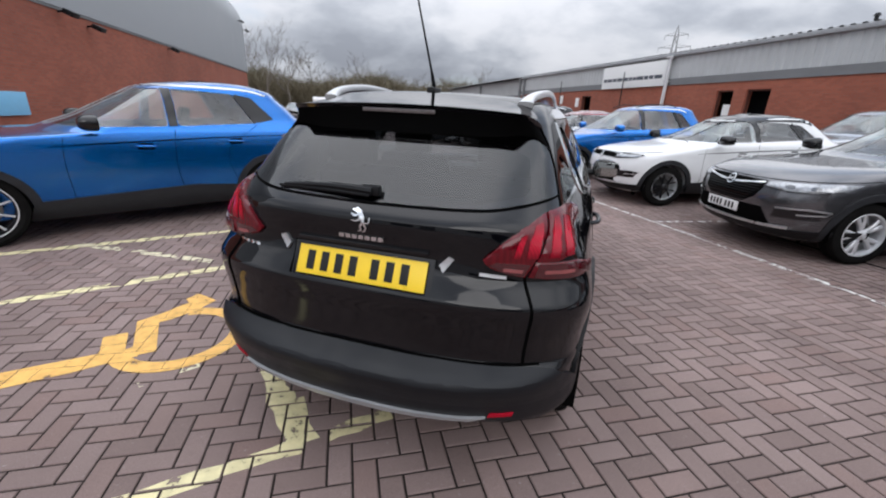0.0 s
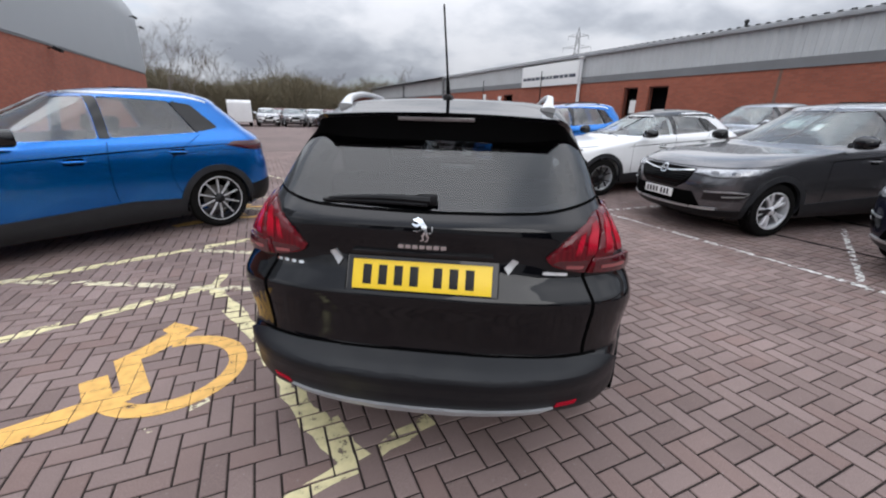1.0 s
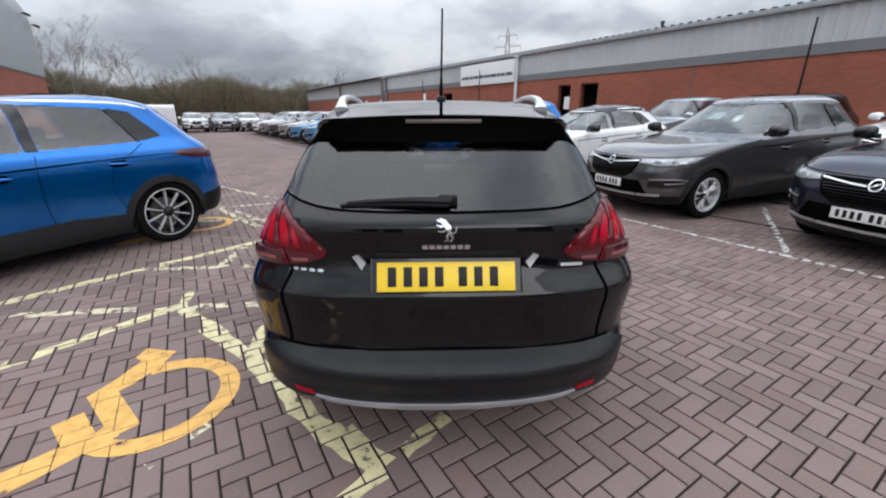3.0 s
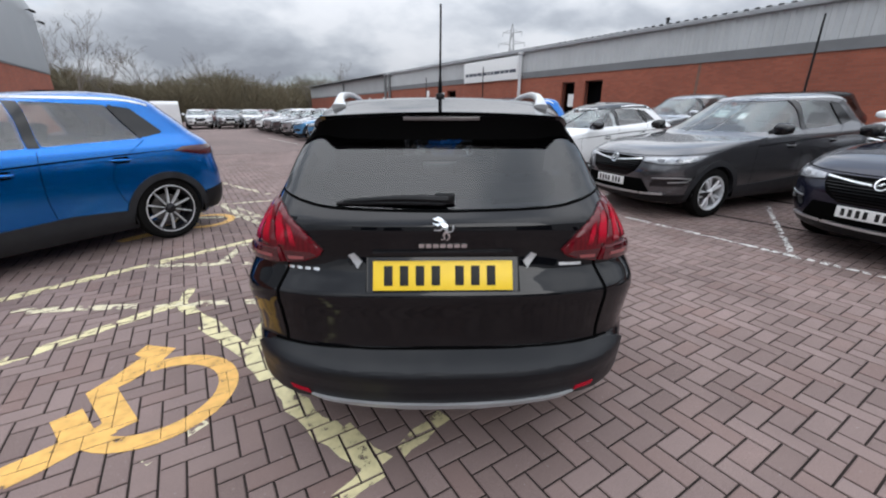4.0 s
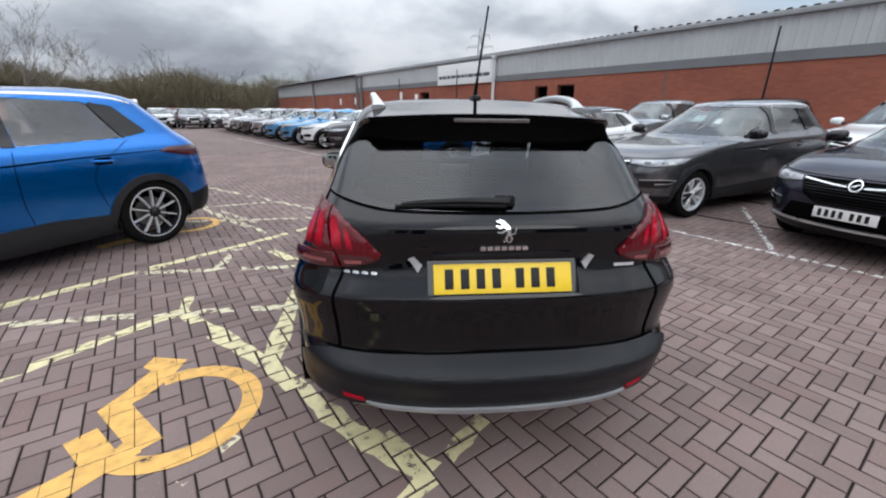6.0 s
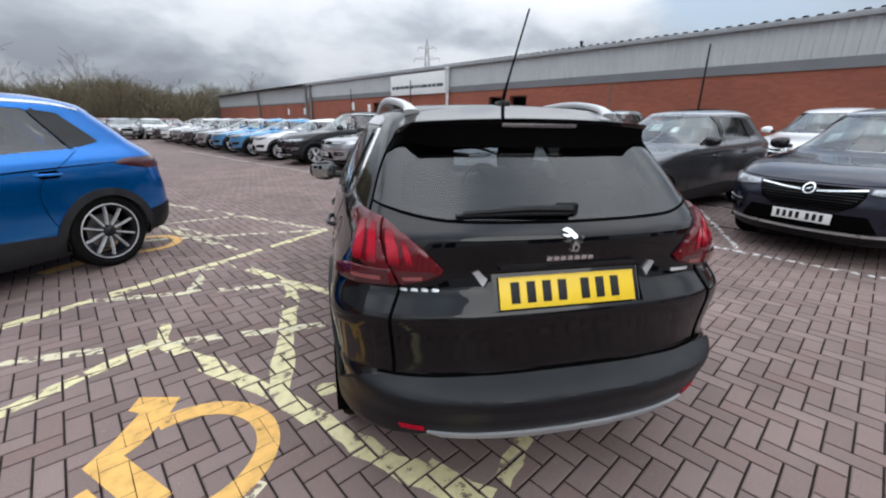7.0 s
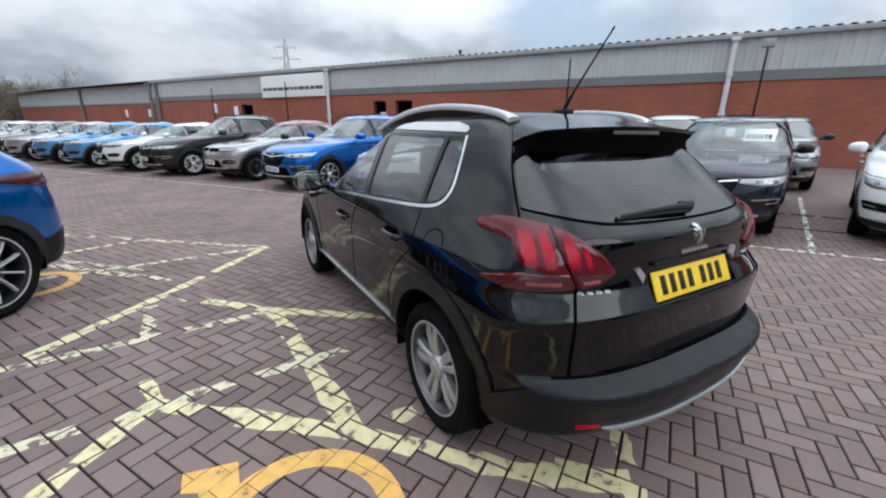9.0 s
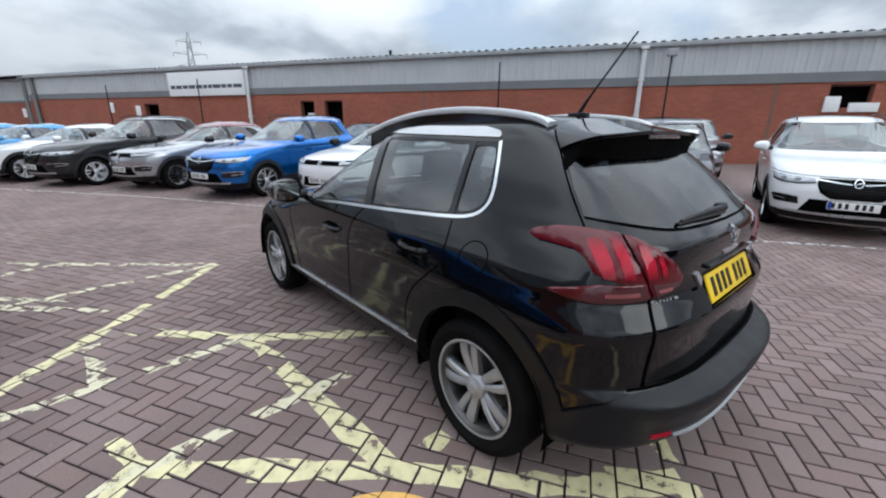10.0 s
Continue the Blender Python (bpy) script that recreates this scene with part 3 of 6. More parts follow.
LAMP_GREY = worn("pale_grey_lens", (0.09, 0.075, 0.075), 0.2, vary=0.3, scale=60.0, relief=0.0, coat=1.0)
LAMP_RIM = lamp_red("red_reflector", 3.2, 0.3)
SKID = worn("silver_painted_strip", (0.40, 0.41, 0.42), 0.34, 0.4, vary=0.12, relief=0.05)
MIRROR = worn("mirror_silver", (0.42, 0.45, 0.44), 0.02, 1.0, vary=0.02, relief=0.0)


def handle(tree, parent, x, z, s, material, length=0.2):
    view = "left" if s > 0 else "right"
    # flat near-black patch: the shade in the hollow behind the grip, as colour
    cup = patch(tree, rounded([(x - 0.08, z - 0.035), (x + 0.08, z - 0.035), (x + 0.08, z + 0.03), (x - 0.08, z + 0.03)], 0.03), view, 0.001, 0.004, 0.03)
    h = part("door_handle", cup, GAP, parent)
    o, d = VIEWS[view](x, z)
    hit = tree.ray_cast(Vector(o), Vector(d))[0]
    y = abs(hit.y)
    pts = [(x - length / 2, s * (y - 0.01), z - 0.006), (x - length / 2 + 0.03, s * (y + 0.022), z - 0.003), (x, s * (y + 0.03), z), (x + length / 2 - 0.03, s * (y + 0.022), z + 0.003), (x + length / 2, s * (y - 0.01), z + 0.004)]
    part("grip", tube(bmesh.new(), spline(pts, 4), 0.0125, 8), material, h)
    return h


def glass_pane(tree, parent, poly, view, material, name="window_glass", label="", fine=0.09):
    ob = part(name, patch(tree, poly, view, -0.004, 0.004, fine), material, parent, label)
    ob.visible_shadow = False
    return ob


# ---- the black hatchback that the camera walks round
P_ROWS = [
    # z, tail, nose, half width, tail corner, power, nose corner, power
    (0.20, -0.483, 3.15, 0.70, 0.40, 2.6, 0.70, 2.6),
    (0.30, -0.718, 3.28, 0.80, 0.48, 2.6, 0.80, 2.6),
    (0.36, -0.760, 3.32, 0.832, 0.50, 2.6, 0.85, 2.6),
    (0.44, -0.786, 3.35, 0.843, 0.53, 2.65, 0.85, 2.6),
    (0.520, -0.810, 3.36, 0.847, 0.56, 2.8, 0.85, 2.6),
    (0.529, -0.805, 3.36, 0.849, 0.55, 2.8, 0.85, 2.6),
    (0.551, -0.760, 3.355, 0.851, 0.50, 2.85, 0.85, 2.6),
    (0.570, -0.722, 3.355, 0.851, 0.465, 2.88, 0.85, 2.6),
    (0.578, -0.712, 3.355, 0.852, 0.45, 2.88, 0.86, 2.6),
    (0.614, -0.708, 3.35, 0.852, 0.43, 2.85, 0.88, 2.6),
    (0.70, -0.710, 3.30, 0.857, 0.395, 2.85, 0.90, 2.5),
    (0.786, -0.718, 3.15, 0.863, 0.38, 2.85, 0.95, 2.5),
    (0.796, -0.718, 3.12, 0.863, 0.38, 2.83, 0.96, 2.5),
    (0.810, -0.711, 3.10, 0.863, 0.378, 2.79, 0.97, 2.5),
    (0.845, -0.690, 2.98, 0.860, 0.376, 2.70, 1.00, 2.4),
    (0.875, -0.671, 2.84, 0.858, 0.365, 2.65, 0.98, 2.4),
    (0.90, -0.659, 2.72, 0.856, 0.32, 2.75, 0.95, 2.4),
    (0.93, -0.651, 2.54, 0.853, 0.29, 2.85, 0.90, 2.4),
    (0.95, -0.649, 2.42, 0.846, 0.28, 2.9, 0.85, 2.4),
    (0.985, -0.652, 2.14, 0.835, 0.28, 2.95, 0.72, 2.4),
    (1.02, -0.655, 1.98, 0.823, 0.30, 2.95, 0.62, 2.4),
    (1.045, -0.652, 1.93, 0.814, 0.295, 3.0, 0.61, 2.4),
    (1.065, -0.640, 1.89, 0.807, 0.29, 3.05, 0.60, 2.4),
    (1.10, -0.598, 1.83, 0.794, 0.28, 3.1, 0.58, 2.4),
    (1.20, -0.478, 1.65, 0.745, 0.24, 3.1, 0.56, 2.4),
    (1.30, -0.350, 1.47, 0.692, 0.20, 3.0, 0.54, 2.4),
    (1.38, -0.244, 1.30, 0.645, 0.19, 2.9, 0.52, 2.4),
    (1.42, -0.198, 1.19, 0.611, 0.20, 2.8, 0.50, 2.4),
    (1.456, -0.140, 1.05, 0.573, 0.257, 2.66, 0.50, 2.4),
    (1.480, -0.080, 0.92, 0.515, 0.28, 2.5, 0.46, 2.4),
    (1.495, 0.0, 0.80, 0.42, 0.28, 2.4, 0.42, 2.3),
    (1.504, 0.10, 0.66, 0.28, 0.24, 2.2, 0.26, 2.2),
    (1.508, 0.28, 0.50, 0.10, 0.10, 2.0, 0.10, 2.0),
]
# how far the flanks draw in towards the tail: heights, shares of the half width
P_PINCH = ((0.20, 0.36, 0.53, 0.60, 0.75, 0.88, 0.95, 1.02, 1.08, 1.15, 1.25, 1.36, 1.42, 1.47, 1.50), (0.0, 0.01, 0.035, 0.03, 0.03, 0.072, 0.105, 0.135, 0.165, 0.18, 0.18, 0.19, 0.17, 0.10, 0.0))


def subject_car():
    root = base("hatchback_car", "glossy black crossover hatchback with grey plastic bumper, parked on block paving", "car", pose(0.393, 2.109, 0, 0, 0, 59.5))
    wb = 2.538
    win_front = rounded([(1.66, 0.980), (0.905, 1.034), (0.985, 1.384), (1.30, 1.365), (1.48, 1.30)], 0.02)
    win_rear = rounded([(0.825, 1.042), (0.238, 1.078), (0.262, 1.372), (0.905, 1.384)], 0.02)
    win_quarter = rounded([(0.200, 1.084), (0.11, 1.104), (0.070, 1.140), (0.066, 1.20), (0.108, 1.364), (0.225, 1.370)], 0.03)
    screen = rounded([(-0.66, 1.03), (0.66, 1.03), (0.56, 1.40), (-0.56, 1.40)], 0.06)
    rear_win = rounded([(-0.57, 1.150), (-0.42, 1.120), (-0.2, 1.112), (0, 1.110), (0.2, 1.112), (0.42, 1.120), (0.57, 1.150), (0.515, 1.352), (-0.515, 1.352)], 0.03)
    seam = [(52.0, 1.105), (52.8, 1.128), (55.5, 1.21), (57.9, 1.285), (60.3, 1.36), (64.0, 1.438)]
    low_edge = spline([(0, 1.096), (12, 1.098), (24, 1.101), (32, 1.106), (39.5, 1.120), (45.0, 1.132), (52.4, 1.144)], 4)
    high_edge = [(58.4 * k / 24, 1.332 + 0.010 * (k / 24) ** 4) for k in range(25)]
    rear_glass = Band([(-u, v) for u, v in low_edge[:0:-1]] + low_edge + [(u, v) for u, v in high_edge[::-1]] + [(-u, v) for u, v in high_edge[1:]])
    openings = [(screen, "front", 0.95, 3.0), (rear_win, "rear", -1.2, -0.22)]
    for view, s in (("left", 1), ("right", -1)):
        for w in (win_front, win_rear, win_quarter):
            openings.append((w, view, s * 0.35, s * 1.3))
    niche = box(bmesh.new(), -0.30, 0.0, -0.285, 0.285, -0.064, 0.070, 0.004)
    bmesh.ops.transform(niche, matrix=pose(-0.660, 0.0, 0.862, 0, 24, 0), verts=niche.verts)
    me, tree = shell(P_ROWS, wb, 0.39, 0.86, openings, (0.42, 1.445, 0.10, 1.92), P_PINCH, [niche])
    me.materials.clear()
    me.materials.append(PAINT["black"])
    body = new("body", me)
    body.parent = root
    tagged(body, "glossy black painted body shell")
    # glass
    glass_pane(tree, root, screen, "front", GLASS_CLEAR, "windscreen")
    rg = part("rear_window", patch(tree, rear_glass, "tail", 0.003, 0.004, 0.022, 2.2), GLASS_REAR, root, "dark tinted rear window that wraps to the tailgate's edge")
    rg.visible_shadow = False
    for view in ("left", "right"):
        glass_pane(tree, root, win_front, view, GLASS_CLEAR, "front_door_window", "", 0.04)
        glass_pane(tree, root, win_rear, view, GLASS_SIDE, "rear_door_window", "dark tinted glass", 0.04)
        glass_pane(tree, root, win_quarter, view, GLASS_SIDE, "quarter_window", "dark tinted glass")
    # black rim round the rear glass and its upper band under the spoiler
    part("rear_glass_seal", patch(tree, ribbon([(-u, v - 0.004) for u, v in low_edge[:0:-1]] + [(u, v - 0.004) for u, v in low_edge], 0.0065), "tail", 0.002, 0.006, 0.05, 4.0), GAP, root)
    # spoiler, wrapped over the whole width of the tailgate
    bm = bmesh.new()
    under_bm = bmesh.new()
    cols = []

    def skin_at(u, z, off=0.004):
        o, d = VIEWS["tail"](u, z)
        hit, nrm = tree.ray_cast(Vector(o), Vector(d))[:2]
        return hit + nrm * off

    def column(top, edge, foot, sgn):
        col = [top + Vector((0, 0, -0.012)), top]
        bulge = -0.02 * (top - edge).length
        for t in (0.25, 0.5, 0.75, 0.94):
            col.append(top.lerp(edge, t) + Vector((0, 0, bulge * math.sin(math.pi * t) * 0.7)))
        inward = Vector((0.010, -0.006 * sgn, -0.016))
        col += [edge, edge + inward]
        col.append((edge + inward).lerp(foot, 0.42) + Vector((0.006, 0, 0)))
        col.append(foot)
        return col

    def bend(a, b, c, t):
        return a * (1 - t) ** 2 + b * 2 * t * (1 - t) + c * t * t

    def spoiler_end(sgn):
        out = []
        lip = Vector((-0.300, 0.498 * sgn, 1.420))
        last = skin_at(60.5 * sgn, 1.363, 0.010)
        for k in range(1, 8):
            t = k / 7
            edge = bend(lip, Vector((-0.235, 0.552 * sgn, 1.402)), last, t)
            top = skin_at((64.0 - 3.5 * t) * sgn, 1.440 - 0.075 * t, 0.010)
            foot = skin_at((53.8 + 4.2 * t) * sgn, 1.340 - 0.052 * t, 0.005)
            out.append(column(top, edge, foot, sgn))
        return out

    cols += spoiler_end(-1)[::-1]
    for k in range(33):
        f = -1 + k / 16
        e = abs(f)
        y = 0.498 * f
        edge = Vector((-0.337 + 0.037 * e ** 3, y, 1.438 - 0.018 * e ** 2))
        roof = tree.ray_cast(Vector((-0.050 - 0.030 * e ** 2, y * 0.92, 3)), Vector((0, 0, -1)))[0]
        foot = tree.ray_cast(Vector((-4, y * 0.985, 1.328 + 0.012 * e ** 6)), Vector((1, 0, 0)))[0] + Vector((-0.004, 0, 0))
        cols.append(column(roof + Vector((0, 0, 0.006)), edge, foot, f))
    cols += spoiler_end(1)
    for mesh, first, last in ((bm, 0, 8), (under_bm, 7, 10)):
        grid = [[mesh.verts.new(p) for p in col[first:last]] for col in cols]
        for a, b in zip(grid, grid[1:]):
            for i in range(len(a) - 1):
                mesh.faces.new((a[i], b[i], b[i + 1], a[i + 1]))
    bmesh.ops.recalc_face_normals(bm, faces=bm.faces)
    bmesh.ops.recalc_face_normals(under_bm, faces=under_bm.faces)
    sp = part("roof_spoiler", bm, PAINT["black"], root, "glossy black roof spoiler over the rear window")
    part("spoiler_underside", under_bm, UNDER, sp, "matt black underside")
    part("high_brake_light", box(bmesh.new(), -0.329, -0.300, -0.157, 0.157, 1.404, 1.420, 0.004), LAMP_GREY, sp, "slim pale high-level brake light")
    # tail lamps, wrapped round the corners
    for s in (1, -1):
        inner = Band([(44.5, 1.096), (41.6, 1.080), (37.3, 1.051), (33.6, 1.010), (31.2, 0.970), (30.0, 0.950)] + [(30.4, 0.935), (31.6, 0.920), (33.4, 0.911), (35.2, 0.905), (36.8, 0.900), (38.3, 0.896)])
        upper = Band([(45.3, 1.098), (47.5, 1.102), (49.6, 1.105), (53.4, 1.108), (58.0, 1.102), (62.0, 1.090), (64.6, 1.076), (65.4, 1.066)] + [(64.8, 1.054), (63.0, 1.045), (58.5, 1.042), (54.0, 1.037), (52.0, 1.018), (50.4, 0.975), (45.0, 0.948), (40.4, 0.948)])
        lower = Band([(40.3, 0.948), (44.0, 0.946), (49.4, 0.944), (53.0, 0.930), (56.5, 0.915), (59.2, 0.902)] + [(58.8, 0.897), (56.0, 0.891), (52.0, 0.889), (48.0, 0.889), (43.5, 0.890), (39.0, 0.896)])
        for nm, polys in (("tail_lamp_inner", (inner,)), ("tail_lamp", (upper, lower))):
            lens = bmesh.new()
            for poly in polys:
                one = patch(tree, both(poly, s), "tail", 0.012, 0.03, 0.018, 1.6, 0.006)
                me_ = bpy.data.meshes.new("tmp")
                one.to_mesh(me_)
                one.free()
                lens.from_mesh(me_)
            bmesh.ops.remove_doubles(lens, verts=lens.verts, dist=0.0004)
            lamp = part(nm, lens, LAMP_RED, root, "dark red tail lamp with claw-like bars")
            if nm == "tail_lamp":
                for claw in ([(51.6, 1.070), (49.4, 1.080), (48.2, 1.060), (47.0, 1.010), (46.6, 0.962), (48.8, 0.962), (49.6, 1.020)], [(47.4, 1.082), (45.6, 1.078), (44.2, 1.040), (42.8, 0.962), (45.0, 0.962), (45.9, 1.020)]):
                    part("lamp_claw", patch(tree, rounded(both(claw, s), 0.01), "tail", 0.0203, 0.006, 0.02, 1.5), LAMP_CLAW, lamp, "bright red claw bar with its glow painted in")
                part("lower_lens", patch(tree, both([(40.0, 0.899), (48, 0.892), (54, 0.895), (57.5, 0.905), (52, 0.928), (49, 0.940), (40.8, 0.943)], s), "tail", 0.0196, 0.006, 0.02, 1.5), LAMP_DARK, lamp, "dark red lower lens")
                part("reversing_lens", patch(tree, both([(42, 0.911), (48.5, 0.909), (48.5, 0.921), (42, 0.924)], s), "tail", 0.0216, 0.006, 0.02, 1.5), LAMP_PINK, lamp)
            else:
                for claw in ([(42.4, 1.068), (40.6, 1.062), (39.0, 1.020), (38.2, 0.962), (40.4, 0.962), (41.2, 1.010)], [(38.6, 1.042), (37.2, 1.030), (36.2, 0.990), (35.8, 0.962), (37.0, 0.962), (37.6, 1.000)]):
                    part("lamp_claw", patch(tree, rounded(both(claw, s), 0.008), "tail", 0.0203, 0.006, 0.02, 1.5), LAMP_CLAW, lamp)
                part("lower_lens", patch(tree, both([(38.0, 0.900), (34.2, 0.909), (31.2, 0.932), (32.5, 0.943), (39.2, 0.943)], s), "tail", 0.0196, 0.006, 0.02, 1.5), LAMP_DARK, lamp, "dark red lower lens")
                part("reversing_lens", patch(tree, both([(34.0, 0.915), (37.6, 0.912), (37.9, 0.924), (34.0, 0.926)], s), "tail", 0.0216, 0.006, 0.02, 1.5), LAMP_PINK, lamp)
        # seam of the tailgate, door gaps, handles
        for g in ([(38.6, 0.575), (38.6, 0.75), (38.6, 0.85), (38.5, 0.90)], seam):
            pts = spline(g, 5)
            wide = Band([(p[0] - 0.28, p[1]) for p in pts] + [(p[0] + 0.28, p[1]) for p in pts[::-1]])
            part("tailgate_gap", patch(tree, both(wide, s), "tail", 0.0035, 0.006, 0.03, 3.0), GAP, root)
        view = "left" if s > 0 else "right"
        gaps = [
            [(0.90, 1.01), (1.03, 0.86), (1.08, 0.60), (1.10, 0.36)],
            [(0.205, 1.05), (0.20, 0.95), (0.205, 0.87), (0.29, 0.79), (0.43, 0.66), (0.49, 0.50), (0.46, 0.36)],
            [(1.93, 1.00), (1.98, 0.85), (1.97, 0.60), (1.92, 0.36)],
        ]
        for g in gaps:
            part("door_gap", patch(tree, ribbon(spline(g, 5), 0.006), view, 0.0015, 0.004, 0.06), GAP, root)
        handle(tree, root, 1.26, 0.838, s, PAINT["black"])
        handle(tree, root, 0.415, 0.896, s, PAINT["black"])
        # bright line under the side glass that sweeps up behind it
        line = spline([(1.68, 0.955), (1.25, 0.992), (0.90, 1.016), (0.55, 1.040), (0.24, 1.062), (0.11, 1.083), (0.052, 1.125), (0.042, 1.19), (0.066, 1.29), (0.100, 1.388)], 5)
        part("window_trim", patch(tree, ribbon(line, 0.014), view, 0.005, 0.01, 0.05), CHROME, root, "bright chrome window line")
        top = spline([(0.10, 1.390), (0.3, 1.392), (0.7, 1.398), (1.0, 1.395), (1.3, 1.372), (1.52, 1.30), (1.70, 1.0)], 5)
        part("roof_gutter_seal", patch(tree, ribbon(top, 0.016), view, 0.003, 0.008, 0.05), GLOSS_BLACK, root)
        crest = rounded([(0.110, 1.402), (0.4, 1.405), (0.8, 1.409), (1.02, 1.410), (0.93, 1.428), (0.62, 1.448), (0.22, 1.446), (0.125, 1.430)], 0.02)
        part("roof_side_trim", patch(tree, crest, view, 0.006, 0.01, 0.03), RAIL, root, "bright metal trim over the rear door")
        for g in ([(0.866, 1.03), (0.945, 1.39)], [(0.219, 1.07), (0.243, 1.385)]):
            part("window_pillar", patch(tree, ribbon(g, 0.066 if g[0][0] > 0.8 else 0.028), view, 0.003, 0.01, 0.05), GLOSS_BLACK, root)
        circ = [(0.03 + 0.075 * math.cos(a), 0.922 + 0.070 * math.sin(a)) for a in np.linspace(0, 2 * math.pi, 25)[:-1]]
        ring = circ + [circ[0]]
        if s > 0:
            part("fuel_flap_gap", patch(tree, ribbon(ring[:25], 0.005), view, 0.001, 0.003, 0.05), GAP, root)
        for x in (0.0, wb):
            arch_ring(tree, root, x, 0.325, 0.385, 0.462, view, 0.012, PLASTIC, -5, 185)
            liner(root, x, 0.86, 0.39, s)
        sill = [(0.36, 0.27), (2.16, 0.27), (2.14, 0.345), (0.40, 0.385)]
        part("sill_cladding", patch(tree, sill, view, 0.012, 0.05, 0.06), PLASTIC, root, "black plastic sill")
        part("sill_trim", patch(tree, ribbon([(0.39, 0.395), (1.2, 0.375), (2.13, 0.352)], 0.011), view, 0.014, 0.03, 0.1), SATIN, root, "bright strip along the sill")
        mirror_part(root, 1.72, 0.86, 1.02, s, PAINT["black"])
        # roof rails: a flat bar with a broad foot at either end; a black sheet below stands in for the shaded gap
        rail = [(-0.060, s * 0.470, 1.456), (-0.02, s * 0.476, 1.474), (0.05, s * 0.488, 1.492), (0.20, s * 0.508, 1.512), (0.45, s * 0.525, 1.526), (0.75, s * 0.532, 1.515), (1.02, s * 0.532, 1.477), (1.20, s * 0.528, 1.434), (1.30, s * 0.525, 1.408)]
        pts = spline(rail, 5)
        ends = [abs(2 * k / (len(pts) - 1) - 1) ** 3 for k in range(len(pts))]
        rl = part("roof_rail", bar(bmesh.new(), pts, [0.034 + 0.036 * q for q in ends], [0.032 + 0.002 * q for q in ends]), RAIL, root, "satin silver roof rail")
        gap_fill = bmesh.new()
        line = [(Vector(p), tree.ray_cast(Vector((p[0], p[1], 3)), Vector((0, 0, -1)))[0].z - 0.01) for p in pts[1:-1]]
        rows_ = [[gap_fill.verts.new((p.x, p.y + d, z)) for d, z in ((-0.009, p.z - 0.012), (-0.009, zr), (0.009, zr - 0.008), (0.009, p.z - 0.012))] for p, zr in line]
        for a, b in zip(rows_, rows_[1:]):
            for i in range(3):
                gap_fill.faces.new((a[i], b[i], b[i + 1], a[i + 1]))
        part("rail_gap_fill", gap_fill, GLOSS_BLACK, rl)
        for x in (0.0, wb):
            wheel(root, (x, s * 0.735, 0.318), s, (0.318, 0.222, 0.215, 5, "wide", GREY_ALLOY, ALLOY_DULL))
        # red reflectors low in the bumper
        part("bumper_reflector", patch(tree, both(rounded([(31.4, 0.384), (36.4, 0.385), (36.6, 0.405), (31.6, 0.405)], 0.008), s), "tail", 0.015, 0.02, 0.03, 2.0), LAMP_RIM, root, "red bumper reflector")
    # bumper: the grey plastic wrap, from wheel arch to wheel arch
    side = [(57.5, 0.36), (56.5, 0.42), (53, 0.470), (49, 0.512), (44.5, 0.552), (40, 0.566), (20, 0.570)]
    under = [(56, 0.325), (44, 0.335), (36, 0.352), (28, 0.372), (0, 0.36)]
    wrap = [(u, v) for u, v in side] + [(0, 0.571)] + [(-u, v) for u, v in side[::-1]] + [(-u, v) for u, v in under] + [(u, v) for u, v in under[-2::-1]]
    bumper = part("bumper", patch(tree, wrap, "tail", 0.012, 0.03, 0.006, 3.0), BUMPER, root, "dark grey textured plastic rear bumper")
    bumper.data.set_sharp_from_angle(angle=radians(20))
    lip = [(-31, 0.388), (-28, 0.368), (-12, 0.356), (-9, 0.350), (9, 0.350), (12, 0.356), (28, 0.368), (31, 0.388), (26, 0.383), (0, 0.376), (-26, 0.383)]
    part("skid_trim", patch(tree, lip, "tail", 0.022, 0.03, 0.02, 3.0), SKID, root, "satin silver strip under the bumper")
    part("bumper_gap", patch(tree, ribbon([(-42, 0.572), (-20, 0.576), (0, 0.577), (20, 0.576), (42, 0.572)], 0.008), "tail", 0.004, 0.012, 0.03, 4.0), GAP, root)
    # handle bar, plate in its niche, badge, lettering as bars
    part("boot_handle", box(bmesh.new(), -0.662, -0.640, -0.26, 0.26, 0.940, 0.956, 0.006), GLOSS_BLACK, root)
    number_plate(root, pose(-0.668, 0.0, 0.862, 0, 24, 0), 0.52, 0.111, YELLOW_PLATE, (4, 3))
    for s in (1, -1):
        part("plate_wing", patch(tree, both([(0.300, 0.912), (0.330, 0.944), (0.350, 0.936), (0.316, 0.886)], s), "rear", 0.008, 0.01, 0.03), SATIN, root)
    badge(tree, root)
    for k in range(7):
        y = 0.078 - k * 0.026
        part("letter_bar", patch(tree, rounded([(y - 0.010, 0.967), (y + 0.010, 0.967), (y + 0.010, 0.982), (y - 0.010, 0.982)], 0.003), "rear", 0.005, 0.006, 0.05), CHROME, root)
    for k in range(4):
        y = 0.578 - k * 0.034
        part("model_bar", patch(tree, rounded([(y - 0.012, 0.871), (y + 0.011, 0.872), (y + 0.011, 0.884), (y - 0.012, 0.883)], 0.005), "rear", 0.005, 0.006, 0.05), CHROME, root)
    part("trim_bar", patch(tree, [(-0.53, 0.884), (-0.44, 0.889), (-0.44, 0.900), (-0.53, 0.895)], "rear", 0.005, 0.006, 0.05), RAIL, root)
    # wiper
    wp = bmesh.new()
    tube(wp, spline([(-0.592, -0.02, 1.134), (-0.590, 0.16, 1.138), (-0.572, 0.37, 1.124)], 6), [0.017 - 0.010 * k / 12 for k in range(13)], 8)
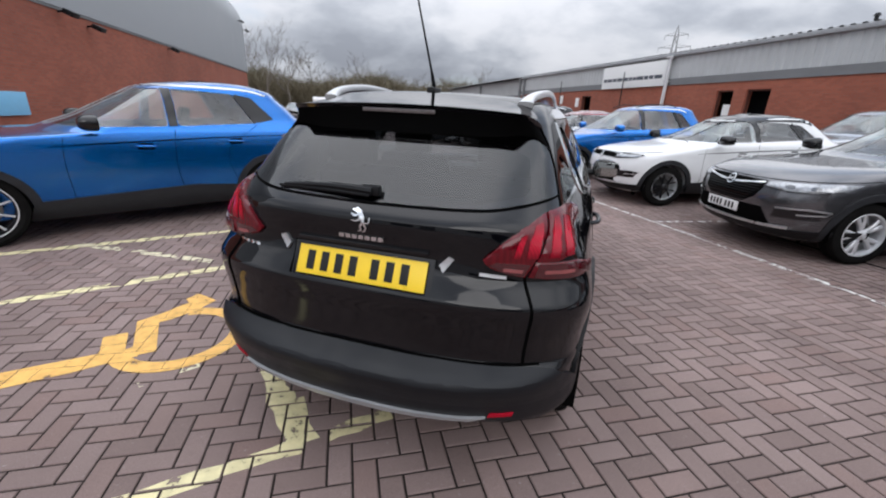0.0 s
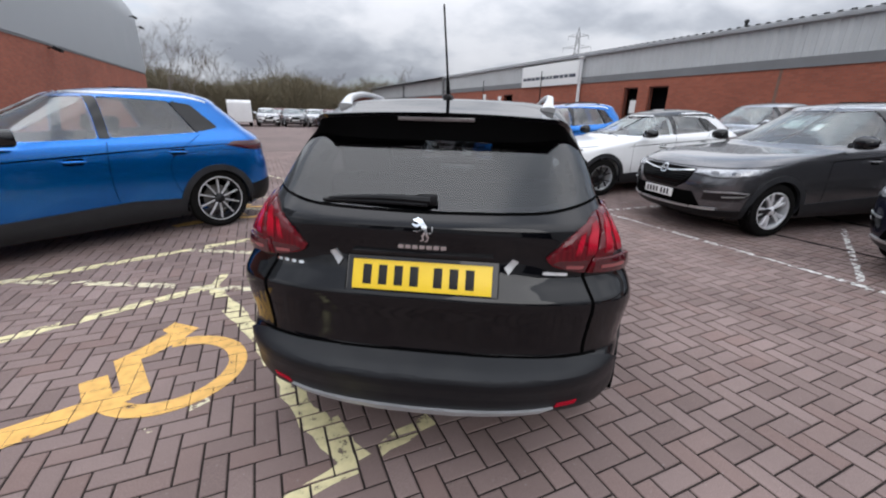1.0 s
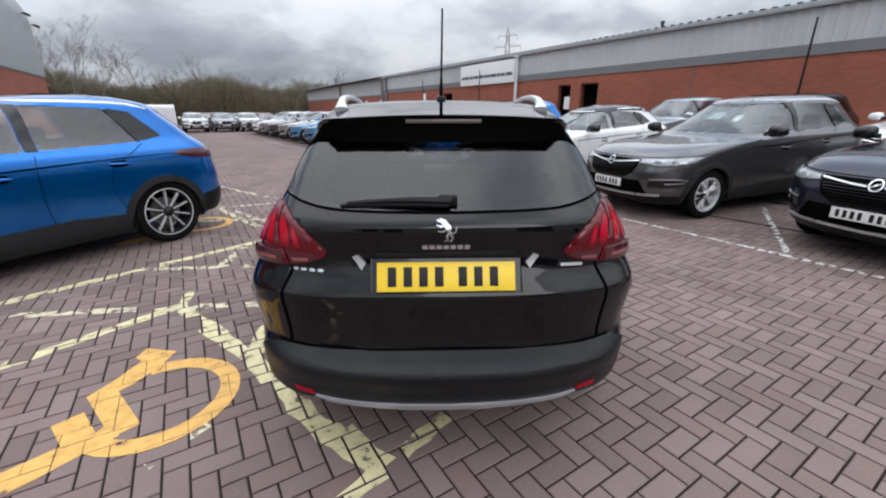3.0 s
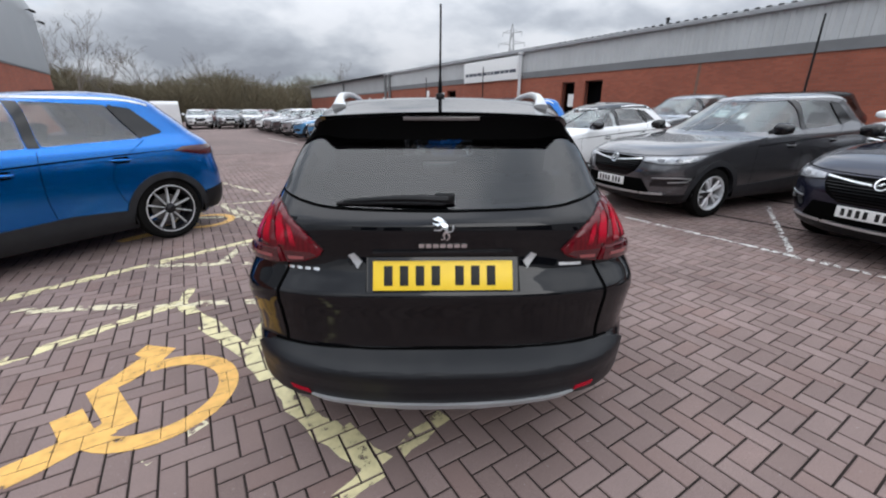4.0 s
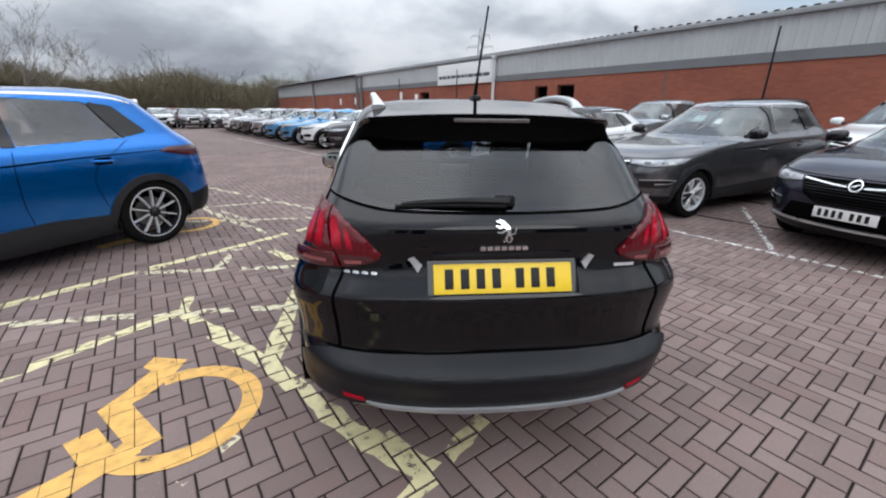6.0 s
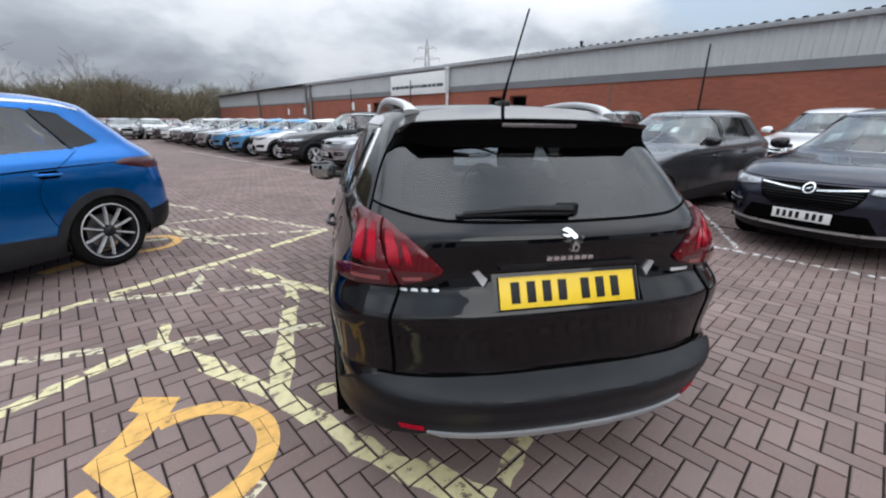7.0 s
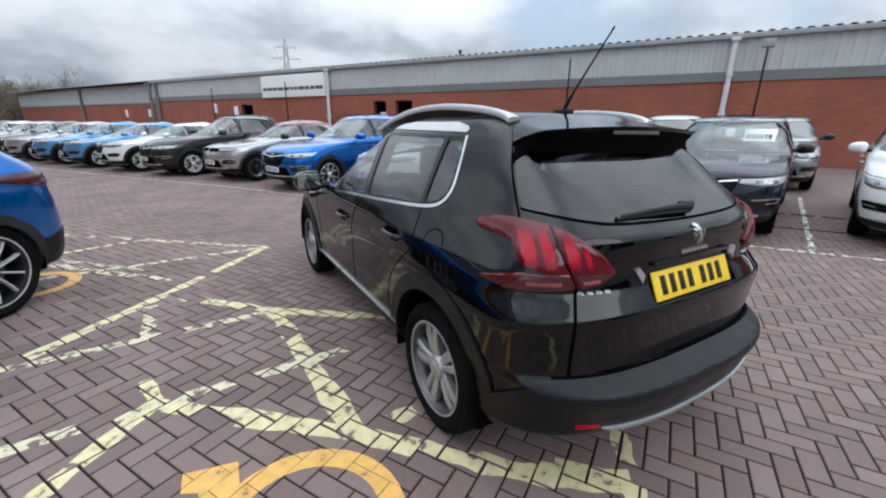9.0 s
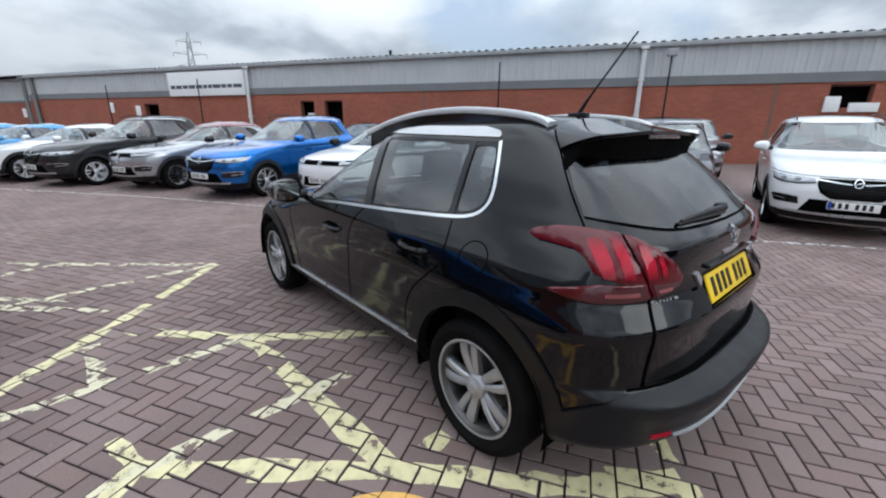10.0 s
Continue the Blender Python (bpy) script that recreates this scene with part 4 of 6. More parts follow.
    box(wp, -0.598, -0.566, -0.045, 0.030, 1.116, 1.154, 0.008)
    tube(wp, spline([(-0.600, -0.01, 1.118), (-0.594, 0.16, 1.121), (-0.570, 0.395, 1.116)], 5), 0.007, 6)
    part("rear_wiper", wp, PLASTIC, root, "black rear wiper")
    # aerial
    ae = bmesh.new()
    box(ae, 0.06, 0.17, -0.022, 0.022, 1.490, 1.524, 0.012)
    an = part("aerial", ae, PLASTIC, root, "thin black roof aerial")
    part("mast", tube(bmesh.new(), spline([(0.115, 0, 1.515), (0.06, 0, 1.60), (-0.141, 0, 1.86)], 4), [0.012, 0.011, 0.010, 0.009, 0.0055, 0.005, 0.0045, 0.004, 0.004], 8), PLASTIC, an)
    # cabin
    for y in (0.36, -0.36):
        seat_part(root, 0.95, y, 0.5)
    seat_part(root, 0.18, 0, 1.2, "rear_bench")
    part("dashboard", box(bmesh.new(), 1.55, 1.88, -0.68, 0.68, 0.70, 0.98, 0.05), PLASTIC, root)
    sw = revolve(bmesh.new(), [(0.16, 0.0), (0.175, 0.015), (0.19, 0.0), (0.175, -0.015), (0.16, 0.0)], Matrix.Translation((1.44, -0.36, 0.92)) @ Matrix.Rotation(radians(90), 4, "Z") @ Matrix.Rotation(radians(20), 4, "X"), 24)
    part("steering_wheel", sw, PLASTIC, root)
    part("cabin_floor", box(bmesh.new(), -0.45, 1.9, -0.72, 0.72, 0.30, 0.44, 0.02), UNDER, root)
    return root


def badge(tree, root):
    """A plain upright chrome emblem."""
    strokes = (
        ([(0.022, 1.070), (0.006, 1.062), (-0.010, 1.046), (-0.014, 1.028)], (0.014, 0.022, 0.020, 0.014)),
        ([(0.020, 1.066), (0.034, 1.068)], (0.012, 0.006)),
        ([(0.004, 1.056), (0.020, 1.050), (0.036, 1.055)], (0.010, 0.008, 0.006)),
        ([(-0.004, 1.044), (0.014, 1.034), (0.032, 1.036)], (0.010, 0.008, 0.006)),
        ([(-0.012, 1.032), (-0.002, 1.018), (-0.006, 1.004), (0.006, 1.001)], (0.013, 0.010, 0.008, 0.006)),
        ([(-0.014, 1.030), (-0.024, 1.014), (-0.020, 1.002), (-0.010, 0.999)], (0.012, 0.009, 0.007, 0.005)),
        ([(-0.016, 1.028), (-0.034, 1.030), (-0.038, 1.048)], (0.006, 0.005, 0.007)),
    )
    whole = bmesh.new()
    for pts, widths in strokes:
        one = patch(tree, ribbon(pts, [0.74 * q for q in widths]), "rear", 0.009, 0.01, 0.02)
        me = bpy.data.meshes.new("tmp")
        one.to_mesh(me)
        one.free()
        whole.from_mesh(me)
    part("emblem", whole, CHROME, root, "plain chrome emblem")


# ---- the other cars
def suv_rows(xr, xf, w, h, ws, rake=0.5, roof_x=1.35, bonnet=1.02):
    """Rows for a family crossover: tail, nose, half width, height, foot of the windscreen, tail rake, front of the roof."""
    rows = [
        (0.20, xr + 0.25, xf - 0.22, w - 0.14, 0.3, 3, 0.7, 2.8),
        (0.30, xr + 0.06, xf - 0.05, w - 0.06, 0.4, 3, 0.75, 2.8),
        (0.42, xr + 0.01, xf, w - 0.03, 0.45, 3, 0.75, 2.8),
        (0.62, xr, xf + 0.01, w - 0.005, 0.46, 2.9, 0.75, 2.8),
        (0.78, xr + 0.02, xf - 0.03, w, 0.46, 2.9, 0.75, 2.8),
        (0.86, xr + 0.04, xf - 0.09, w, 0.46, 2.9, 0.8, 2.7),
        (bonnet - 0.10, xr + 0.05, xf - 0.28, w - 0.005, 0.46, 2.9, 0.85, 2.6),
        (bonnet - 0.05, xr + 0.06, xf - 0.62, w - 0.012, 0.46, 2.9, 0.8, 2.6),
        (bonnet, xr + 0.08, ws + 0.12, w - 0.025, 0.46, 2.9, 0.75, 2.5),
        (bonnet + 0.04, xr + 0.10, ws, w - 0.05, 0.46, 2.8, 0.66, 2.4),
    ]
    for k in (0.28, 0.52, 0.77, 1.0):
        z = bonnet + k * (h - 0.10 - bonnet)
        rows.append((z, xr + 0.12 + rake * 0.75 * k ** 1.2, ws + (roof_x - ws) * k, w - 0.06 - 0.185 * k, 0.42, 2.7, 0.6, 2.4))
    rows += [
        (h - 0.05, xr + 0.16 + rake * 0.95, roof_x - 0.18, w - 0.31, 0.42, 2.6, 0.55, 2.4),
        (h - 0.022, xr + 0.25 + rake, roof_x - 0.40, w - 0.42, 0.40, 2.5, 0.5, 2.3),
        (h - 0.008, xr + 0.45 + rake, roof_x - 0.62, w - 0.58, 0.28, 2.3, 0.3, 2.2),
        (h, xr + 0.75 + rake, roof_x - 0.85, 0.14, 0.12, 2, 0.12, 2),
    ]
    return rows


MODELS = {
    # wheelbase, tail, nose, half width, height, screen foot, rake, roof front, bonnet, wheel
    "crossover": dict(wb=2.675, xr=-0.87, xf=3.60, w=0.925, h=1.63, ws=2.10, rake=0.62, rx=1.20, bn=1.05, nose="chrome_wing"),
    "tall": dict(wb=2.555, xr=-0.80, xf=3.45, w=0.89, h=1.67, ws=2.02, rake=0.42, rx=1.15, bn=1.07, nose="chrome_wing"),
    "coupe": dict(wb=2.557, xr=-0.80, xf=3.33, w=0.895, h=1.52, ws=2.08, rake=0.66, rx=1.16, bn=1.01, nose="visor"),
    "hatch": dict(wb=2.54, xr=-0.68, xf=3.34, w=0.865, h=1.45, ws=2.12, rake=0.55, rx=1.12, bn=0.96, nose="plain"),
}
SHELLS = {}


def ring_of(u0, u1, zc, h0, h1):
    """A round band: outer rim, then inner rim backwards."""
    a = np.linspace(0, 2 * math.pi, 25)
    return Band([(u1 * math.cos(t), zc + h1 * math.sin(t)) for t in a] + [(u0 * math.cos(t), zc + h0 * math.sin(t)) for t in a[::-1]])



def crossover_windows(p):
    """Side glass of a crossover: front door, rear door and rear quarter, as (outline, is it dark)."""
    b, top, xr = p["bn"] + 0.05, p["h"] - 0.115, p["xr"]
    xA = p["ws"] - 0.12
    xB = 1.02
    xD = xr + 0.62 + p["rake"] * 0.45
    rise = 0.05
    front = [(xA - 0.10, b - 0.005), (xB + 0.05, b + 0.012), (xB + 0.03, top), (max(p["rx"] - 0.02, xB + 0.16), top - 0.012), (xA - 0.42, top - 0.14)]
    rear = [(xB - 0.05, b + 0.015), (xD + 0.10, b + rise), (xD + 0.30, top - 0.03), (xB - 0.06, top)]
    quarter = [(xD + 0.06, b + rise + 0.005), (xD - 0.16, b + rise + 0.05), (xD + 0.08, top - 0.06), (xD + 0.26, top - 0.035)]
    return [(rounded(front, 0.03), False), (rounded(rear, 0.03), True), (rounded(quarter, 0.03), True)]


def model_shell(kind):
    if kind not in SHELLS:
        p = MODELS[kind]
        rows = suv_rows(p["xr"], p["xf"], p["w"], p["h"], p["ws"], p["rake"], p["rx"], p["bn"])
        b, h, w = p["bn"], p["h"], p["w"]
        screen = rounded([(-w + 0.20, b + 0.05), (w - 0.20, b + 0.05), (w - 0.33, h - 0.125), (-w + 0.33, h - 0.125)], 0.06)
        back = rounded([(-w + 0.24, b + 0.07), (w - 0.24, b + 0.07), (w - 0.36, h - 0.14), (-w + 0.36, h - 0.14)], 0.06)
        wins = crossover_windows(p)
        cutters = [(screen, "front", p["rx"] - 0.30, 3.2), (back, "rear", -1.3, p["xr"] + 0.95)]
        for view, s in (("left", 1), ("right", -1)):
            cutters += [(q, view, s * 0.35, s * 1.4) for q, _ in wins]
        me, tree = shell(rows, p["wb"], 0.385, w, cutters, (0.45, h - 0.04, 0.10, p["ws"] - 0.05))
        SHELLS[kind] = (me, tree, screen, back, wins)
    return SHELLS[kind]


def family_car(kind, paint, label, m, wheel_kind, roof=None, glass=None, detail=2, group="", plate=(4, 3), cards=(), band=False, chrome=True):
    """A parked car. detail 2: all parts; 1: those that show from afar."""
    p = MODELS[kind]
    me, tree, screen, back, wins = model_shell(kind)
    root = base("parked_car", label, "car", m, group)
    body = new("body", me.copy())
    body.data.materials.clear()
    body.data.materials.append(PAINT[paint])
    body.parent = root
    w, h, b, xf, xr, wb = p["w"], p["h"], p["bn"], p["xf"], p["xr"], p["wb"]
    glass_pane(tree, root, screen, "front", GLASS_CLEAR, "windscreen")
    glass_pane(tree, root, back, "rear", GLASS_SIDE, "rear_window")
    for s, view in ((1, "left"), (-1, "right")):
        for k, (q, dark) in enumerate(wins):
            if k == 2 and kind == "crossover":
                part("quarter_panel", patch(tree, q, view, 0.003, 0.02, 0.05), GLOSS_BLACK, root, "gloss black rear quarter panel")
                continue
            pane = GLASS_REAR if k == 2 else GLASS_CLEAR if not dark or glass == "clear" else GLASS_SIDE
            glass_pane(tree, root, q, view, pane, "side_window")
        for x in (0.0, wb):
            arch_ring(tree, root, x, 0.33, 0.378, 0.450, view, 0.012, CLADDING, -14, 194)
            liner(root, x, w, 0.385, s)
            wheel(root, (x, s * (w - 0.125), wheel_kind[0]), s, wheel_kind)
        part("sill_cladding", patch(tree, [(0.30, 0.206), (wb - 0.30, 0.206), (wb - 0.40, 0.40), (0.9, 0.46), (0.42, 0.42)], view, 0.012, 0.05, 0.08), CLADDING, root, "dark grey plastic sill cladding")
        mirror_part(root, p["ws"] - 0.36, w - 0.01, b + 0.10, s, GLOSS_BLACK if roof or kind == "crossover" or paint == "charcoal" else PAINT[paint], 1.05)
        if detail > 1:
            for x, z in ((1.32, b - 0.14), (0.40, b - 0.10)):
                handle(tree, root, x, z, s, PAINT[paint])
            xb = 1.02
            for g in ([(xb, b + 0.03), (xb + 0.03, b - 0.15), (xb + 0.03, 0.60), (xb - 0.03, 0.34)], [(xr + 0.98, b + 0.08), (0.42, b - 0.12), (0.50, 0.80), (0.48, 0.62), (0.40, 0.44)], [(p["ws"] - 0.14, b + 0.0), (p["ws"] - 0.10, 0.80), (p["ws"] - 0.12, 0.36)]):
                part("door_gap", patch(tree, ribbon(spline(g, 5), 0.005), view, 0.0015, 0.004, 0.08), GAP, root)
            # a near-black strip stands in for the shade along the shoulder crease
            crease = spline([(xr + 0.45, b - 0.035), (0.6, b - 0.06), (1.6, b - 0.105), (2.1, b - 0.13)], 5)
            part("shoulder_line", patch(tree, ribbon(crease, [0.004 + 0.010 * math.sin(math.pi * k / 15) for k in range(16)]), view, 0.001, 0.003, 0.08), GAP, root)
        if chrome:
            top = h - 0.095
            arc = spline([(p["ws"] - 0.02, b + 0.055), (p["ws"] - 0.42, b + 0.29), (p["rx"] + 0.05, top - 0.005), (0.9, top + 0.012), (0.2, top + 0.004), (xr + 0.78, top - 0.05)], 6)
            if roof:
                part("roof_edge", patch(tree, ribbon(arc, 0.075), view, 0.005, 0.01, 0.05), PAINT[roof], root, "contrasting roof edge and pillar")
            else:
                part("roof_trim", patch(tree, ribbon(arc, 0.022), view, 0.004, 0.01, 0.06), SATIN, root, "bright strip along the roof edge")
        if kind == "crossover":
            edge = spline([(xr + 0.27, b + 0.13), (xr + 0.38, b + 0.24), (xr + 0.52, h - 0.20), (xr + 0.62, h - 0.125)], 5)
            part("tail_corner_glass", patch(tree, ribbon(edge, [0.03 + 0.06 * k / 15 for k in range(16)]), view, 0.004, 0.02, 0.04), GLOSS_BLACK, root, "black wrapped corner of the rear window")
        # lamps
        if kind == "coupe":
            hl = [(24, 0.775), (44, 0.80), (50, 0.84), (30, 0.845), (24, 0.83)]
        else:
            hl = [(21.0, 0.775), (30, 0.752), (40, 0.754), (50, 0.792), (57, 0.862), (46, 0.856), (34, 0.842), (22, 0.828)]
        lamp = part("headlamp", patch(tree, both(hl, s), "nose", 0.008, 0.02, 0.03, 4.0, 0.006), LAMP_CLEAR, root, "clear wedge-shaped headlamp")
        part("lamp_surround", patch(tree, both(ribbon(hl[:4], 0.012), s), "nose", 0.014, 0.02, 0.03, 4.0), GLOSS_BLACK, lamp)
        if kind != "coupe":
            for u in (31, 40):
                spot = [(u + 2.0 * math.cos(a), 0.797 + 0.019 * math.sin(a)) for a in np.linspace(0, 2 * math.pi, 15)[:-1]]
                part("lamp_lens", patch(tree, both(spot, s), "nose", 0.018, 0.02, 0.03, 3.0), LENS, lamp)
        tl = [(30, b - 0.13), (56, b - 0.12), (72, b - 0.05), (66, b - 0.01), (45, b - 0.005), (30, b - 0.04)]
        part("tail_lamp", patch(tree, both(tl, s), "tail", 0.008, 0.02, 0.03, 4.0, 0.004), LAMP_DARK, root, "dark red tail lamp")
        fog = [(27, 0.47), (44, 0.475), (47, 0.56), (40, 0.585), (28, 0.565)]
        part("fog_recess", patch(tree, both(fog, s), "nose", 0.006, 0.012, 0.03, 4.0), GLOSS_BLACK, root)
        if chrome:
            part("fog_blade", patch(tree, both(ribbon([(28, 0.575), (40, 0.588), (48, 0.570), (46, 0.535), (36, 0.525)], 0.013), s), "nose", 0.012, 0.012, 0.03, 4.0), SATIN, root)
    # nose
    if p["nose"] == "visor":
        grille = rounded([(-24, 0.77), (24, 0.77), (27, 0.845), (-27, 0.845)], 0.02)
    else:
        grille = rounded([(-12, 0.575), (12, 0.575), (17.5, 0.65), (20, 0.75), (20.5, 0.835), (-20.5, 0.835), (-20, 0.75), (-17.5, 0.65)], 0.02)
    gr = part("grille", patch(tree, grille, "nose", 0.006, 0.012, 0.03, 4.0), UNDER, root, "gloss black grille")
    if p["nose"] != "visor":
        for k in range(8):
            z = 0.595 + k * 0.028
            half = 12.5 + min(k, 5) * 1.3
            part("grille_bar", patch(tree, ribbon([(-half, z), (0, z), (half, z)], 0.007), "nose", 0.011, 0.01, 0.03, 4.0), GLOSS_BLACK, gr)
        for s in (1, -1):
            part("chrome_wing", patch(tree, both(ribbon([(3.0, 0.772), (8, 0.780), (20.3, 0.812)], 0.014), s), "nose", 0.016, 0.016, 0.03, 3.0), CHROME, gr, "chrome bar either side of the emblem")
    part("emblem", patch(tree, ring_of(1.9, 2.45, 0.785, 0.044, 0.055), "nose", 0.020, 0.02, 0.03, 3.0), CHROME, gr, "round chrome emblem")
    part("emblem_bar", patch(tree, ribbon([(-1.4, 0.768), (0.4, 0.797), (-0.4, 0.774), (1.4, 0.802)], 0.007), "nose", 0.020, 0.02, 0.03, 3.0), CHROME, gr)
    part("bonnet_gap", patch(tree, ribbon(spline([(-66, 0.905), (-52, 0.884), (-36, 0.866), (-20, 0.856), (0, 0.853), (20, 0.856), (36, 0.866), (52, 0.884), (66, 0.905)], 4), 0.007), "nose", 0.0025, 0.006, 0.03, 4.0), GAP, root)
    low = rounded([(-27, 0.375), (27, 0.375), (22, 0.555), (-22, 0.555)], 0.02)
    part("lower_intake", patch(tree, low, "nose", 0.006, 0.012, 0.03, 4.0), UNDER, root)
    part("chin", patch(tree, [(-70, 0.24), (-40, 0.25), (0, 0.25), (40, 0.25), (70, 0.24), (70, 0.36), (40, 0.35), (0, 0.35), (-40, 0.35), (-70, 0.36)], "nose", 0.010, 0.03, 0.05, 5.0), PLASTIC, root, "black plastic lower bumper")
    part("skid_trim", patch(tree, ribbon([(-34, 0.368), (0, 0.352), (34, 0.368)], 0.026), "nose", 0.016, 0.02, 0.03, 4.0), SATIN, root)
    part("rear_bumper", patch(tree, [(-57, 0.28), (0, 0.28), (57, 0.28), (57, 0.50), (45, 0.55), (0, 0.50), (-45, 0.55), (-57, 0.50)], "tail", 0.012, 0.03, 0.05, 5.0), PLASTIC, root, "dark plastic lower rear bumper")
    np_ = number_plate(root, pose(xf + 0.024, 0, 0.495, 0, 0, 180), 0.52, 0.111, WHITE_PLATE, plate)
    if band:
        part("plate_band", box(bmesh.new(), -0.0062, -0.003, 0.215, 0.256, -0.05, 0.05, 0.0005), PLATE_BLUE, np_)
    if roof:
        over = [(xr + 0.90, -w + 0.33), (0.3, -w + 0.30), (p["rx"] - 0.15, -w + 0.31), (p["rx"] + 0.0, -0.25), (p["rx"] + 0.02, 0), (p["rx"] + 0.0, 0.25), (p["rx"] - 0.15, w - 0.31), (0.3, w - 0.30), (xr + 0.90, w - 0.33), (xr + 0.75, 0)]
        part("roof_panel", patch(tree, over, "top", 0.004, 0.01, 0.08), PAINT[roof], root, "contrasting roof panel")
    for view in ("left", "right"):
        x0 = 1.02
        part("door_pillar", patch(tree, ribbon([(x0 - 0.0, b + 0.062), (x0 - 0.015, h - 0.118)], 0.088), view, 0.007, 0.014, 0.025), GLOSS_BLACK, root)
        if detail > 1:
            part("rear_pillar", patch(tree, ribbon([(xr + 0.70 + p["rake"] * 0.45, b + 0.105), (xr + 0.89 + p["rake"] * 0.45, h - 0.15)], 0.05), view, 0.007, 0.014, 0.025), GLOSS_BLACK, root)
    if kind == "tall" and detail > 1:
        for s in (1, -1):
            pts = [(xr + 0.95, s * (w - 0.34), h - 0.045), (xr + 1.1, s * (w - 0.34), h - 0.005), (0.8, s * (w - 0.335), h + 0.008), (p["rx"] - 0.15, s * (w - 0.34), h - 0.03), (p["rx"] - 0.02, s * (w - 0.34), h - 0.075)]
            part("roof_rail", tube(bmesh.new(), spline(pts, 5), 0.011, 8), PLASTIC, root)
    # cabin
    part("cabin_floor", box(bmesh.new(), xr + 0.3, p["ws"] - 0.1, -w + 0.14, w - 0.14, 0.32, 0.46, 0.02), UNDER, root)
    part("dashboard", box(bmesh.new(), p["ws"] - 0.48, p["ws"] - 0.10, -w + 0.16, w - 0.16, 0.72, b + 0.0, 0.05), PLASTIC, root)
    for y in (0.38, -0.38):
        seat_part(root, 0.98, y, 0.5)
    seat_part(root, 0.14, 0, 1.25, "rear_bench")
    for cy, cz, cw, ch in cards:
        xg = tree.ray_cast(Vector((8, cy, cz)), Vector((-1, 0, 0)))[0]
        cm = box(bmesh.new(), -0.002, 0.002, -cw / 2, cw / 2, -ch / 2, ch / 2)
        co = part("price_card", cm, CARD, root, "white card behind the windscreen")
        co.matrix_basis = pose(xg.x - 0.06, cy, cz, 0, -52, 0)
        if cw > 0.2:
            for k in range(6):
                bars = box(bmesh.new(), 0.0024, 0.0034, cw * (-0.40 + 0.135 * k), cw * (-0.40 + 0.135 * k) + cw * 0.1, -ch * 0.30, ch * 0.05)
                part("plain_bar", bars, INK, co)
    return root


# ---------------------------------------------------------------- ground
def paving_material(name, per_object):
    m, n, l, b = mat(name)
    if per_object:
        rnd = n.new("ShaderNodeObjectInfo").outputs["Random"]
    else:
        rnd = n.new("ShaderNodeNewGeometry").outputs["Random Per Island"]
    tone = ramp(n, l, rnd, ((0.0, (0.171, 0.123, 0.112)), (0.35, (0.207, 0.151, 0.139)), (0.7, (0.237, 0.176, 0.162)), (1.0, (0.197, 0.134, 0.120))))
    geo = n.new("ShaderNodeNewGeometry").outputs["Position"]
    big, grit, spots = (n.new("ShaderNodeTexNoise") for _ in range(3))
    for t, sc, de in ((big, 0.9, 5.0), (grit, 260.0, 3.0), (spots, 55.0, 2.0)):
        t.inputs["Scale"].default_value, t.inputs["Detail"].default_value = sc, de
        l.new(geo, t.inputs["Vector"])
    stain = ramp(n, l, big.outputs["Fac"], ((0.3, (0.78, 0.77, 0.77)), (0.7, (1.12, 1.12, 1.12))))
    c = mixrgb(n, l, 1.0, tone, stain, "MULTIPLY")
    g = ramp(n, l, grit.outputs["Fac"], ((0.3, (0.62, 0.62, 0.62)), (0.5, (1.0, 1.0, 1.0)), (0.74, (1.5, 1.48, 1.45))))
    c = mixrgb(n, l, 0.7, c, mixrgb(n, l, 1.0, c, g, "MULTIPLY"))
    s = ramp(n, l, spots.outputs["Fac"], ((0.70, (0, 0, 0)), (0.76, (1, 1, 1))))
    c = mixrgb(n, l, mixrgb(n, l, 1.0, s, (0.5, 0.5, 0.5), "MULTIPLY"), c, (0.42, 0.40, 0.38))
    l.new(c, b.inputs["Base Color"])
    b.inputs["Roughness"].default_value = 0.86
    bump(n, l, b, grit.outputs["Fac"], 0.35, 0.002)
    return m


